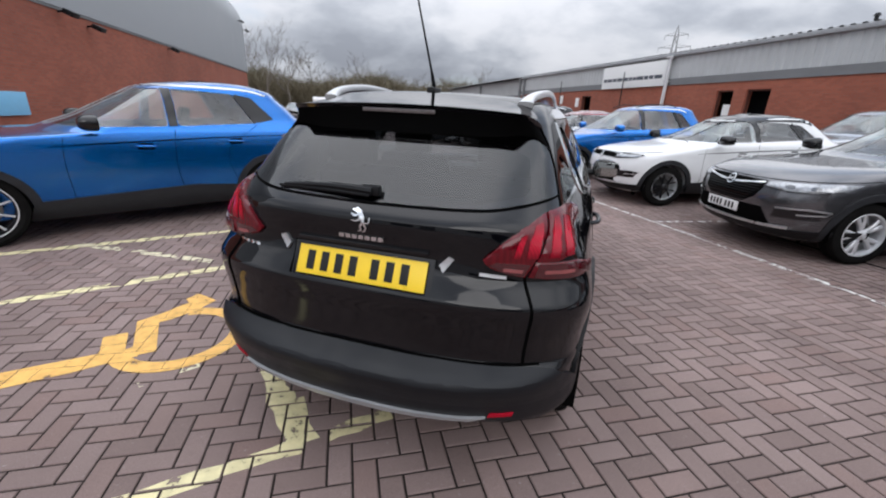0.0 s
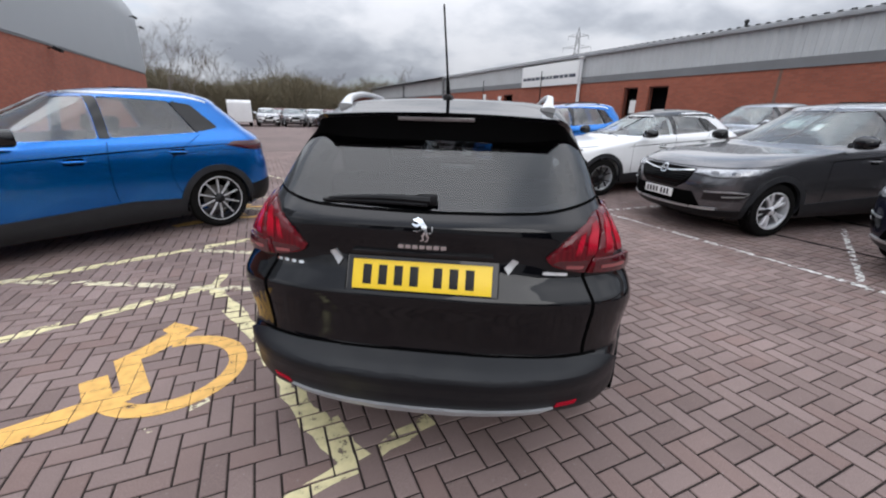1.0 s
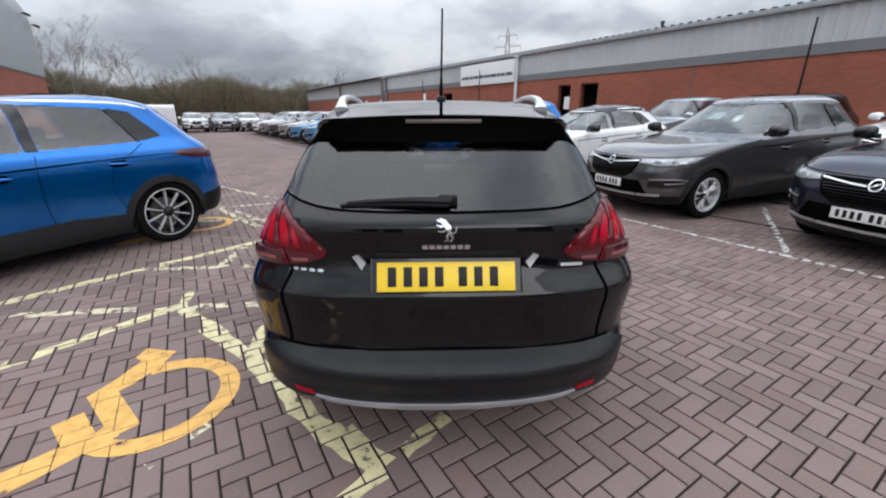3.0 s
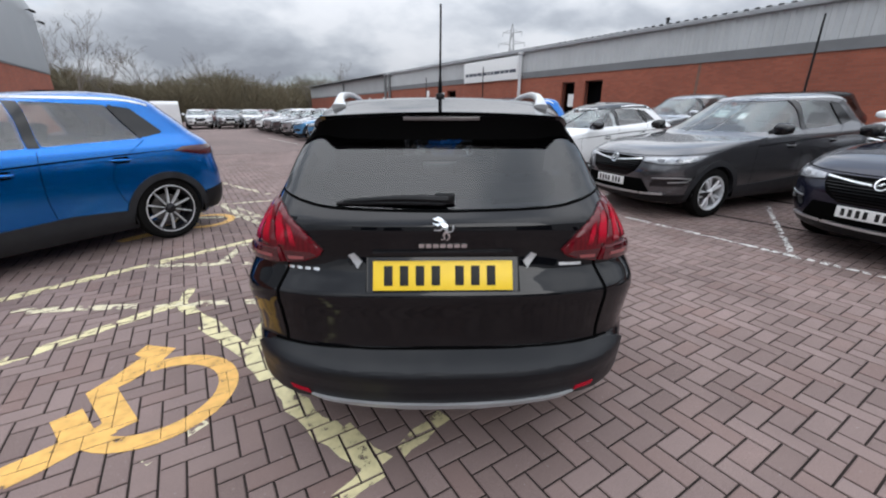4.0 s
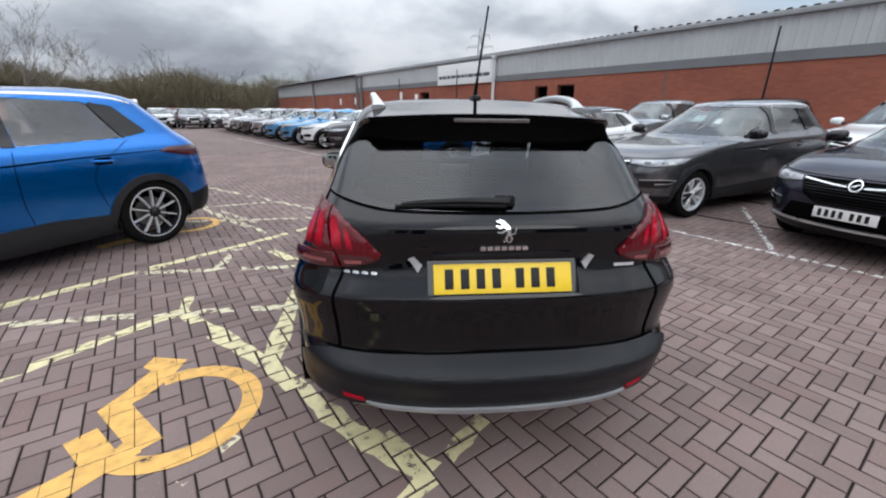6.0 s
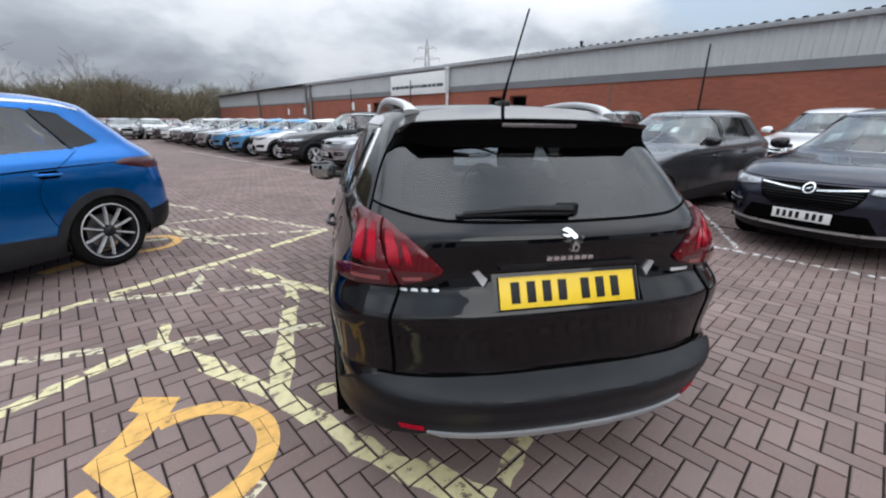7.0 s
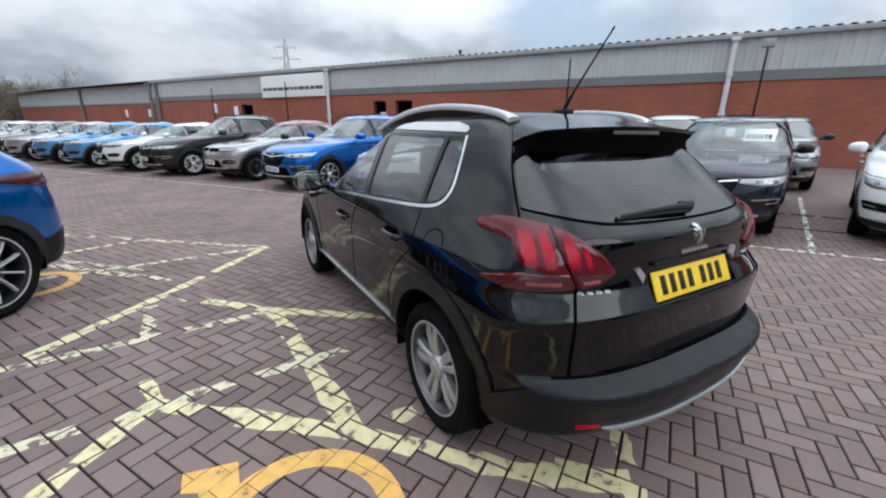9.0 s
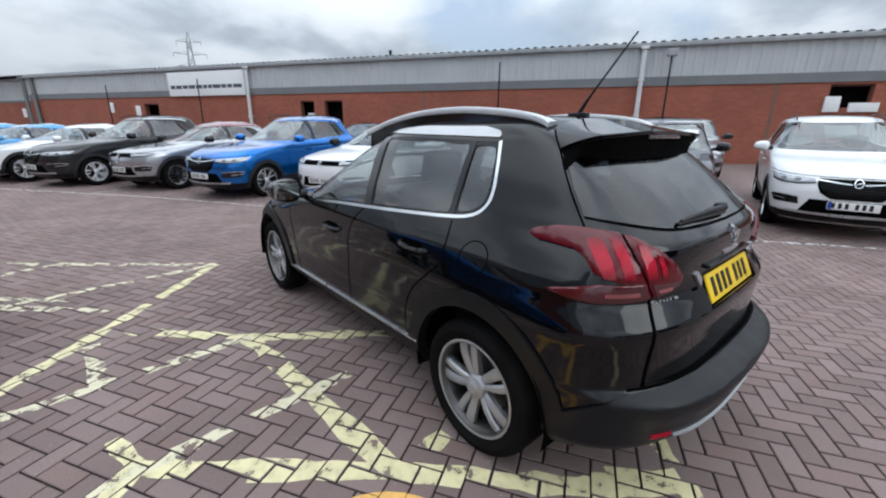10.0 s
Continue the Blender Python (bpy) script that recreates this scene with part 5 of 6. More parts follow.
def far_paving_material():
    m, n, l, b = mat("far_block_paving")
    geo = n.new("ShaderNodeNewGeometry").outputs["Position"]
    br = n.new("ShaderNodeTexBrick")
    for k, v in (("Scale", 1.0), ("Mortar Size", 0.006), ("Brick Width", 0.203), ("Row Height", 0.1015), ("Bias", 0.0)):
        br.inputs[k].default_value = v
    br.inputs["Color1"].default_value = (0.184, 0.134, 0.122, 1)
    br.inputs["Color2"].default_value = (0.221, 0.162, 0.149, 1)
    br.inputs["Mortar"].default_value = (0.066, 0.049, 0.045, 1)
    mp = n.new("ShaderNodeMapping")
    mp.inputs["Rotation"].default_value = (0, 0, radians(45))
    l.new(geo, mp.inputs[0])
    l.new(mp.outputs[0], br.inputs["Vector"])
    big, grit = n.new("ShaderNodeTexNoise"), n.new("ShaderNodeTexNoise")
    for t, sc in ((big, 0.25), (grit, 30.0)):
        t.inputs["Scale"].default_value, t.inputs["Detail"].default_value = sc, 6.0
        l.new(geo, t.inputs["Vector"])
    c = mixrgb(n, l, 1.0, br.outputs["Color"], ramp(n, l, big.outputs["Fac"], ((0.3, (0.8, 0.8, 0.8)), (0.7, (1.15, 1.15, 1.15)))), "MULTIPLY")
    c = mixrgb(n, l, 1.0, c, ramp(n, l, grit.outputs["Fac"], ((0.3, (0.85, 0.85, 0.85)), (0.7, (1.12, 1.12, 1.12)))), "MULTIPLY")
    l.new(c, b.inputs["Base Color"])
    b.inputs["Roughness"].default_value = 0.88
    return m


PAVER = paving_material("block_paving", False)
PAVER_ONE = paving_material("block_paving_single", True)
JOINT = worn("paving_joint_sand", (0.032, 0.026, 0.024), 0.95, relief=0.3)

RISE_FROM, RISE = 4.5, 0.028  # the car park climbs gently towards the workshop


def lie(x):
    """Height of the paving at x."""
    return RISE * min(max(0.0, x - RISE_FROM), 14.0)


def sheet(xs, y0, y1, z):
    bm = bmesh.new()
    cols = [(bm.verts.new((x, y0, z + lie(x))), bm.verts.new((x, y1, z + lie(x)))) for x in xs]
    for a, b in zip(cols, cols[1:]):
        bm.faces.new((a[0], b[0], b[1], a[1]))
    return bm


bm = sheet((-900, RISE_FROM, 18.5, 900), -900, 900, -0.012)
ground = thing("ground", bm, far_paving_material(), "mauve-brown block paving of the car park", "ground", kind="structure", smooth=False)

PITCH, OX, OY = 0.1016, 0.916, 0.975
FIELD = (-6.0, 7.2, -2.2, 16.0)  # where the blocks are laid one by one
bm = sheet((FIELD[0] - 0.05, RISE_FROM, FIELD[1] + 0.05), FIELD[2] - 0.05, FIELD[3] + 0.05, -0.0065)
pavement = thing("pavement", bm, JOINT, "herringbone brick paving with dark sanded joints", "pavement", kind="structure", smooth=False)


def laid_blocks():
    """Herringbone blocks of the field: (x0, y0, x1, y1)."""
    out = []
    i0, i1 = int((FIELD[0] - OX) / PITCH), int((FIELD[1] - OX) / PITCH)
    j0, j1 = int((FIELD[2] - OY) / PITCH), int((FIELD[3] - OY) / PITCH)
    for i in range(i0, i1):
        for j in range(j0, j1):
            k = (i + j) % 4
            if k == 0:
                out.append((OX + i * PITCH, OY + j * PITCH, OX + (i + 2) * PITCH, OY + (j + 1) * PITCH))
            elif k == 2:
                out.append((OX + i * PITCH, OY + j * PITCH, OX + (i + 1) * PITCH, OY + (j + 2) * PITCH))
    return out


BLOCKS = laid_blocks()
GAPW, CHAMF, DEEP = 0.0050, 0.0050, 0.0065


def block_verts(x0, y0, x1, y1, z):
    a, c = GAPW, GAPW + CHAMF
    up = lie((x0 + x1) / 2)
    low = [(x0 + a, y0 + a, -DEEP), (x1 - a, y0 + a, -DEEP), (x1 - a, y1 - a, -DEEP), (x0 + a, y1 - a, -DEEP)]
    mid = [(p[0], p[1], z - 0.0025) for p in low]
    top = [(x0 + c, y0 + c, z), (x1 - c, y0 + c, z), (x1 - c, y1 - c, z), (x0 + c, y1 - c, z)]
    return [(x, y, q + up) for x, y, q in low + mid + top]


BLOCK_FACES = [(8, 9, 10, 11)] + [(4 + k, 4 + (k + 1) % 4, 8 + (k + 1) % 4, 8 + k) for k in range(4)] + [(k, (k + 1) % 4, 4 + (k + 1) % 4, 4 + k) for k in range(4)]


# ---------------------------------------------------------------- road paint
def paint_material(name, colour, wear):
    m, n, l, b = mat(name)
    geo = n.new("ShaderNodeNewGeometry").outputs["Position"]
    a, g = n.new("ShaderNodeTexNoise"), n.new("ShaderNodeTexNoise")
    for t, sc in ((a, 14.0), (g, 120.0)):
        t.inputs["Scale"].default_value, t.inputs["Detail"].default_value = sc, 5.0
        l.new(geo, t.inputs["Vector"])
    dirty = tuple(c * 0.72 for c in colour)
    l.new(ramp(n, l, a.outputs["Fac"], ((0.3, dirty), (0.6, colour))), b.inputs["Base Color"])
    b.inputs["Roughness"].default_value = 0.6
    f = mixrgb(n, l, 0.22, a.outputs["Fac"], g.outputs["Fac"])
    l.new(ramp(n, l, f, ((wear, (0, 0, 0)), (wear + 0.03, (1, 1, 1)))), b.inputs["Alpha"])
    bump(n, l, b, g.outputs["Fac"], 0.2, 0.001)
    return m


PAINT_YELLOW = paint_material("yellow_line_paint", (0.72, 0.645, 0.37), 0.385)
PAINT_PALE = paint_material("worn_cream_line_paint", (0.67, 0.61, 0.42), 0.455)
PAINT_ORANGE = paint_material("orange_symbol_paint", (0.80, 0.46, 0.12), 0.33)
PAINT_WHITE = paint_material("white_line_paint", (0.70, 0.69, 0.66), 0.475)


def clip(poly, x0, y0, x1, y1):
    """A polygon cut to a rectangle."""
    for axis, lim, keep in ((0, x0, 1), (0, x1, -1), (1, y0, 1), (1, y1, -1)):
        out = []
        for k, p in enumerate(poly):
            q = poly[k - 1]
            a, b = (p[axis] - lim) * keep, (q[axis] - lim) * keep
            if (a >= 0) != (b >= 0):
                t = b / (b - a)
                out.append((q[0] + (p[0] - q[0]) * t, q[1] + (p[1] - q[1]) * t))
            if a >= 0:
                out.append(p)
        poly = out
        if len(poly) < 3:
            return []
    return poly


LAYER = [0.0014]
chance = random.Random(21)


def marking(name, polys, material, label, broken=0.0, gap=(0.003, 0.009)):
    """Paint on the tops of the blocks, broken at the joints; beyond the laid field it runs on."""
    verts, faces = [], []
    for poly in polys:
        LAYER[0] += 0.00006
        z = LAYER[0]
        xs, ys = [p[0] for p in poly], [p[1] for p in poly]
        cells = [b for b in BLOCKS if b[2] > min(xs) and b[0] < max(xs) and b[3] > min(ys) and b[1] < max(ys)]
        if broken:
            cells = [b for b in cells if chance.random() > broken]
        areas = [(x0 + chance.uniform(*gap), y0 + chance.uniform(*gap), x1 - chance.uniform(*gap), y1 - chance.uniform(*gap)) for x0, y0, x1, y1 in cells]
        if max(xs) > FIELD[1] or max(ys) > FIELD[3]:
            areas += [(FIELD[1], -90, 90, 90), (-90, FIELD[3], FIELD[1], 90)]
        for area in areas:
            c = clip(poly, *area)
            if len(c) > 2:
                faces.append(tuple(range(len(verts), len(verts) + len(c))))
                verts += [(x, y, z + lie(x)) for x, y in c]
    me = bpy.data.meshes.new(name)
    me.from_pydata(verts, [], faces)
    me.materials.append(material)
    return tagged(new(name, me), label, "road marking", kind="structure")


def ragged(points, width, seed):
    """A painted line with an uneven, hand-made edge."""
    rng = random.Random(seed)
    fine = []
    for a, b in zip(points, points[1:]):
        n = max(2, int(math.dist(a, b) / 0.085))
        fine += [(a[0] + (b[0] - a[0]) * k / n, a[1] + (b[1] - a[1]) * k / n) for k in range(n)]
    fine.append(points[-1])
    return [ribbon(fine, [width * rng.uniform(0.8, 1.45) for _ in fine])]


LINES_YELLOW = [
    ([(-3.4, 4.27), (-1.70, 4.84), (-0.10, 5.36), (1.28, 5.85)], 0.085),
    ([(-0.09, 5.17), (0.14, 4.28), (0.39, 3.72), (0.75, 2.9)], 0.09),
    ([(0.14, 4.28), (-0.57, 2.80)], 0.10),
    ([(-0.57, 2.80), (-0.38, 2.03), (-0.21, 1.62)], 0.10),
    ([(-0.95, 3.90), (-0.57, 2.80)], 0.10),
    ([(-1.9, 1.15), (-0.78, 1.46), (-0.23, 1.61), (0.19, 1.74)], 0.075),
    ([(-2.7, 3.17), (-1.70, 3.57), (-0.93, 3.88)], 0.085),
    ([(-0.93, 3.86), (-0.86, 4.14)], 0.07),
    ([(-0.60, 2.80), (-0.28, 2.66)], 0.09),
    ([(-0.29, 1.92), (-0.21, 1.62)], 0.11),
]
LINES_PALE = [
    ([(1.28, 5.85), (0.25, 8.55), (-0.6, 10.8)], 0.085),
    ([(0.09, 5.65), (-0.17, 6.55), (-0.41, 7.61)], 0.075),
    ([(1.28, 5.85), (-0.17, 6.55), (-1.2, 7.05)], 0.07),
    ([(0.65, 7.45), (-0.41, 7.61), (-1.4, 7.9)], 0.07),
    ([(-1.25, 4.98), (0.14, 4.28)], 0.07),
    ([(-2.6, 4.62), (-1.69, 4.21), (-0.96, 3.86), (-0.29, 3.52), (0.0, 3.38)], 0.075),
    ([(-0.32, 5.20), (-0.46, 4.92), (-0.60, 4.64)], 0.075),
    ([(0.16, 6.04), (-0.06, 6.75), (-0.28, 7.43)], 0.06),
    ([(-1.08, 2.18), (-0.84, 2.33)], 0.07),
]
for k, (pts, w) in enumerate(LINES_YELLOW):
    marking("line_marking", ragged(pts, w, k), PAINT_YELLOW, "hand-painted pale yellow line on block paving", 0.05)
for k, (pts, w) in enumerate(LINES_PALE):
    marking("line_marking", ragged(pts, w, 50 + k), PAINT_PALE, "worn cream line on block paving", 0.14)


def wheelchair_symbol(m):
    """The painted figure of a bay for disabled drivers: wheel, seat, legs and arm."""
    arc = [radians(100 - 10 * k) for k in range(26)]
    wheel_ = [ribbon([(0.33 * math.cos(a), 0.33 * math.sin(a)) for a in arc], 0.10)]
    trunk = [[(-0.34, 0.23), (-0.23, 0.33), (-0.20, 0.20), (-0.08, -0.16), (-0.18, -0.19), (-0.23, -0.09)],
             [(-0.23, 0.33), (-0.11, 0.48), (-0.02, 0.35), (-0.14, 0.23), (-0.20, 0.20)],
             [(-0.15, 0.54), (-0.09, 0.63), (0.07, 0.49), (-0.02, 0.35), (-0.11, 0.48)],
             [(-0.38, -0.14), (-0.45, 0.05), (-0.33, 0.09), (-0.26, -0.11), (-0.18, -0.19), (-0.31, -0.26)],
             [(-0.26, -0.12), (-0.22, -0.08), (-0.16, -0.20), (-0.22, -0.22)],
             [(-0.31, -0.26), (-0.38, -0.14), (-0.82, -0.27), (-0.98, -0.36), (-0.92, -0.47), (-0.76, -0.43), (-0.42, -0.31)]]
    polys = []
    for poly in wheel_ + trunk:
        polys.append([tuple((m @ Vector((x, y, 0)))[:2]) for x, y in poly])
    return marking("bay_symbol", polys, PAINT_ORANGE, "orange painted wheelchair symbol on block paving", 0.0, (0.0004, 0.0025))


wheelchair_symbol(pose(-1.03, 2.65, 0))
wheelchair_symbol(pose(-0.66, 6.60, 0, 0, 0, 8))

# white bay lines along the row of cars
marking("line_marking", ragged([(4.95, -4.0), (4.55, 1.0), (4.45, 4.0), (4.25, 7.5), (4.15, 11.0), (3.7, 15.0), (3.0, 24.0)], 0.06, 90), PAINT_WHITE, "worn white line along the front of the parking bays")
for k, (a, b) in enumerate((((4.62, 0.0), (9.2, -0.75)), ((4.45, 1.75), (6.7, 2.87)), ((4.40, 5.0), (9.0, 4.3)), ((4.25, 7.35), (8.8, 6.6)), ((4.2, 9.9), (8.7, 9.2)), ((4.1, 12.5), (8.6, 11.8)), ((4.0, 15.0), (8.4, 14.3)))):
    marking("line_marking", ragged([a, b], 0.055, 100 + k), PAINT_WHITE, "worn white divider between parking bays")


# slot drain under the noses of the parked cars
dr = bmesh.new()
for a, b in zip(*(lambda q: (q, q[1:]))([(5.50, 4.4), (5.58, 3.0), (5.66, 2.1), (5.76, 1.4), (5.95, 0.0), (6.2, -2.2)])):
    quad = [(a[0] - 0.022, a[1]), (a[0] + 0.022, a[1]), (b[0] + 0.022, b[1]), (b[0] - 0.022, b[1])]
    low = [dr.verts.new((x, y, lie(x) - 0.004)) for x, y in quad]
    high = [dr.verts.new((x, y, lie(x) + 0.003)) for x, y in quad]
    dr.faces.new(high[::-1])
    for k in range(4):
        dr.faces.new((low[k], low[(k + 1) % 4], high[(k + 1) % 4], high[k]))
bmesh.ops.recalc_face_normals(dr, faces=dr.faces)
thing("drain_channel", dr, GAP, "narrow dark slot drain across the block paving", "drain", kind="structure", smooth=False)


# ---------------------------------------------------------------- buildings
def brick_material():
    m, n, l, b = mat("red_brickwork")
    tc = n.new("ShaderNodeTexCoord")
    sep = n.new("ShaderNodeSeparateXYZ")
    cmb = n.new("ShaderNodeCombineXYZ")
    add = n.new("ShaderNodeMath")
    l.new(tc.outputs["Object"], sep.inputs[0])
    l.new(sep.outputs[0], add.inputs[0])
    l.new(sep.outputs[1], add.inputs[1])
    l.new(add.outputs[0], cmb.inputs[0])
    l.new(sep.outputs[2], cmb.inputs[1])
    br = n.new("ShaderNodeTexBrick")
    for k, v in (("Scale", 1.0), ("Mortar Size", 0.005), ("Brick Width", 0.225), ("Row Height", 0.075), ("Bias", 0.1)):
        br.inputs[k].default_value = v
    br.inputs["Color1"].default_value = (0.345, 0.104, 0.062, 1)
    br.inputs["Color2"].default_value = (0.275, 0.083, 0.050, 1)
    br.inputs["Mortar"].default_value = (0.22, 0.12, 0.09, 1)
    l.new(cmb.outputs[0], br.inputs["Vector"])
    big = tex(n, l, 0.5, 5.0)
    c = mixrgb(n, l, 1.0, br.outputs["Color"], ramp(n, l, big.outputs["Fac"], ((0.3, (0.82, 0.82, 0.84)), (0.7, (1.12, 1.10, 1.08)))), "MULTIPLY")
    l.new(c, b.inputs["Base Color"])
    b.inputs["Roughness"].default_value = 0.9
    bump(n, l, b, br.outputs["Fac"], -0.5, 0.01)
    return m


BRICK = brick_material()
CLAD = worn("pale_grey_cladding", (0.46, 0.475, 0.48), 0.42, 0.0, vary=0.10, scale=0.8, fine=60.0, relief=0.05)
CLAD_DARK = worn("mid_grey_flashing", (0.17, 0.175, 0.18), 0.5, vary=0.12, scale=1.5, relief=0.05)
GUTTER = worn("grey_gutter", (0.30, 0.31, 0.32), 0.5, vary=0.15, scale=2.0, relief=0.05)
ROOF = worn("grey_roof_sheet", (0.28, 0.29, 0.30), 0.5, vary=0.15, scale=1.0, relief=0.05)
DARK_OPEN = worn("interior_shade", (0.010, 0.010, 0.011), 0.9, relief=0.0)
DOOR_RED = worn("brown_door_frame", (0.10, 0.035, 0.025), 0.6, relief=0.05)


def ribbed(bm, y0, y1, z0, z1, x, pitch=0.34, depth=0.035):
    """Upright trapezoid ribs of sheet cladding that faces -x."""
    y = y0
    while y < y1:
        w = min(pitch, y1 - y)
        pts = [(0, 0), (0.42 * w, 0), (0.52 * w, -depth), (0.88 * w, -depth), (w, 0)]
        col = [(bm.verts.new((x + d, y + q, z0)), bm.verts.new((x + d, y + q, z1))) for q, d in pts]
        for a, b in zip(col, col[1:]):
            bm.faces.new((a[0], b[0], b[1], a[1]))
        y += w
    return bm


def wall_with_openings(x0, x1, y0, y1, z0, z1, holes):
    """A thick wall along y, with openings (ya, yb, za, zb) through it."""
    bm = bmesh.new()
    holes = sorted(holes)
    y = y0
    for a, b, lo, hi in holes:
        box(bm, x0, x1, y, a, z0, z1)
        if lo > z0:
            box(bm, x0, x1, a, b, z0, lo)
        if hi < z1:
            box(bm, x0, x1, a, b, hi, z1)
        y = b
    box(bm, x0, x1, y, y1, z0, z1)
    return bm


RX = 16.33  # face of the long workshop wall
holes = [(15.35, 16.2, 0.0, 2.78), (13.7, 14.75, 0.0, 2.78), (26.2, 27.4, 0.0, 2.75), (-6.7, -5.5, 2.30, 3.05)]
workshop = base("workshop_building", "long low brick workshop with pale grey ribbed cladding above", "building")
part("brick_wall", wall_with_openings(RX, RX + 0.3, -40, 38.0, 0, 3.12, holes), BRICK, workshop, "red brick lower wall", smooth=False)
part("brick_wall", box(bmesh.new(), RX + 0.6, RX + 0.9, 38.0, 68, 0, 3.0), BRICK, workshop, "red brick lower wall", smooth=False)
part("flashing", box(bmesh.new(), RX - 0.04, RX + 0.26, -40, 38.0, 3.122, 3.44), CLAD_DARK, workshop, smooth=False)
part("flashing", box(bmesh.new(), RX + 0.56, RX + 0.8, 38.0, 68, 3.002, 3.14), CLAD_DARK, workshop, smooth=False)
part("cladding", ribbed(bmesh.new(), -40, 38.0, 3.44, 4.46, RX + 0.02), CLAD, workshop, "pale grey ribbed metal cladding", smooth=False)
part("cladding", ribbed(bmesh.new(), 38.0, 68.0, 3.14, 4.40, RX + 0.62), CLAD, workshop, "pale grey ribbed metal cladding", smooth=False)
part("gutter", box(bmesh.new(), RX - 0.16, RX + 0.10, -40, 38.1, 4.46, 4.62, 0.03), GUTTER, workshop, "grey eaves gutter")
part("gutter", box(bmesh.new(), RX + 0.42, RX + 0.7, 38.1, 68, 4.40, 4.54, 0.03), GUTTER, workshop)
rb = bmesh.new()
y = -40.0
cols = []
while y <= 68:
    for q, d in ((0, 0), (0.12, 0), (0.16, 0.05), (0.28, 0.05), (0.32, 0)):
        cols.append([rb.verts.new((RX - 0.10 + t * 16, y + q, 4.625 + d + t * 1.6)) for t in (0, 1)])
    y += 0.333
for a, b in zip(cols, cols[1:]):
    rb.faces.new((a[0], b[0], b[1], a[1]))
part("roof", rb, ROOF, workshop, "grey corrugated sheet roof", smooth=False)
part("back_wall", box(bmesh.new(), RX + 15.5, RX + 15.8, -40, 68, 0, 5.9), BRICK, workshop, smooth=False)
part("end_wall", box(bmesh.new(), RX + 0.95, RX + 15.5, 67.7, 68, 0, 4.5), CLAD, workshop, smooth=False)
for ya, yb, lo, hi in holes:
    # a near-black board behind the hole stands in for the unlit interior
    op = part("opening", box(bmesh.new(), RX + 0.75, RX + 0.8, ya - 0.3, yb + 0.3, lo, hi + 0.1), DARK_OPEN, workshop, "near-black board for the shade inside an opening in the brick wall", smooth=False)
    f = bmesh.new()
    for a, b in ((ya, ya + 0.06), (yb - 0.06, yb)):
        box(f, RX + 0.10, RX + 0.18, a, b, lo, hi)
    box(f, RX + 0.10, RX + 0.18, ya + 0.06, yb - 0.06, hi - 0.06, hi)
    part("door_frame", f, DOOR_RED, op, smooth=False)
pd = bmesh.new()
box(pd, RX + 0.15, RX + 0.17, 15.42, 15.85, 1.6, 2.2)
part("notice", pd, CARD, workshop, "white notice in a doorway", smooth=False)


def downpipe(y, x, r, material, top=4.5):
    bm = tube(bmesh.new(), ((x, y, 0), (x, y, top)), r, 12)
    for z in (0.6, 2.0, 3.3):
        box(bm, x - r * 1.25, x + r * 1.4, y - r * 1.4, y + r * 1.4, z, z + 0.05, 0.005)
    box(bm, x - r * 1.6, x + r * 1.6, y - r * 1.6, y + r * 1.6, top - 0.12, top, 0.01)
    return part("downpipe", bm, material, workshop, "rainwater downpipe")


PIPE_WHITE = worn("white_pipe", (0.62, 0.63, 0.64), 0.45, vary=0.08, relief=0.05)
downpipe(19.3, RX - 0.16, 0.085, PIPE_WHITE)
downpipe(0.45, RX - 0.16, 0.085, PIPE_WHITE)
for q in (37.3, 38.2):
    downpipe(q, RX - 0.12, 0.11, CLAD_DARK)
downpipe(52.0, RX + 0.45, 0.1, CLAD_DARK, 4.4)

# sign board
sb = base("sign_board", "white sign board with rows of dark bars on the cladding", "sign", pose(RX - 0.10, 22.25, 3.80))
part("board", box(bmesh.new(), -0.03, 0.03, -2.75, 2.72, -0.68, 0.56, 0.006), CARD, sb)
GREY_INK = worn("grey_ink", (0.06, 0.07, 0.09), 0.6, relief=0.0)
yy = 2.55
rng = random.Random(3)
while yy > -2.5:
    w = rng.uniform(0.25, 0.6)
    part("plain_bar", box(bmesh.new(), -0.034, -0.0305, max(-2.55, yy - w), yy, -0.30, -0.12), GREY_INK, sb, smooth=False)
    yy -= w + 0.07


def wall_lamp_post(y, top, lamp):
    r = base("lamp_post" if lamp else "wall_post", "thin dark post in front of the brick wall", "post", pose(RX - 0.45, y, 0))
    part("post", tube(bmesh.new(), ((0, 0, 0), (0, 0, top)), (0.04, 0.028), 8), PLASTIC, r)
    if lamp:
        part("lamp_head", box(bmesh.new(), -0.16, 0.14, -0.17, 0.17, top - 0.02, top + 0.22, 0.03), GUTTER, r, "grey box floodlight")
    return r


wall_lamp_post(5.85, 4.12, False)
wall_lamp_post(-0.44, 4.1, True)
wall_lamp_post(22.4, 3.95, False)
wall_lamp_post(29.7, 3.8, False)
JOINT_FILL = worn("movement_joint_filler", (0.17, 0.10, 0.075), 0.85, vary=0.3, scale=3.0, relief=0.1)
for yy in (-3.97, 9.4):
    part("movement_joint", box(bmesh.new(), RX - 0.004, RX + 0.05, yy - 0.05, yy + 0.05, 0, 3.12), JOINT_FILL, workshop, "brown movement joint in the brickwork", smooth=False)
vent = base("roof_vent", "small dark vent pipe on the sheet roof", "vent", pose(RX + 0.35, 11.2, 4.66))
part("pipe", tube(bmesh.new(), ((0, 0, 0), (0, 0, 0.24)), 0.055, 10), PLASTIC, vent)
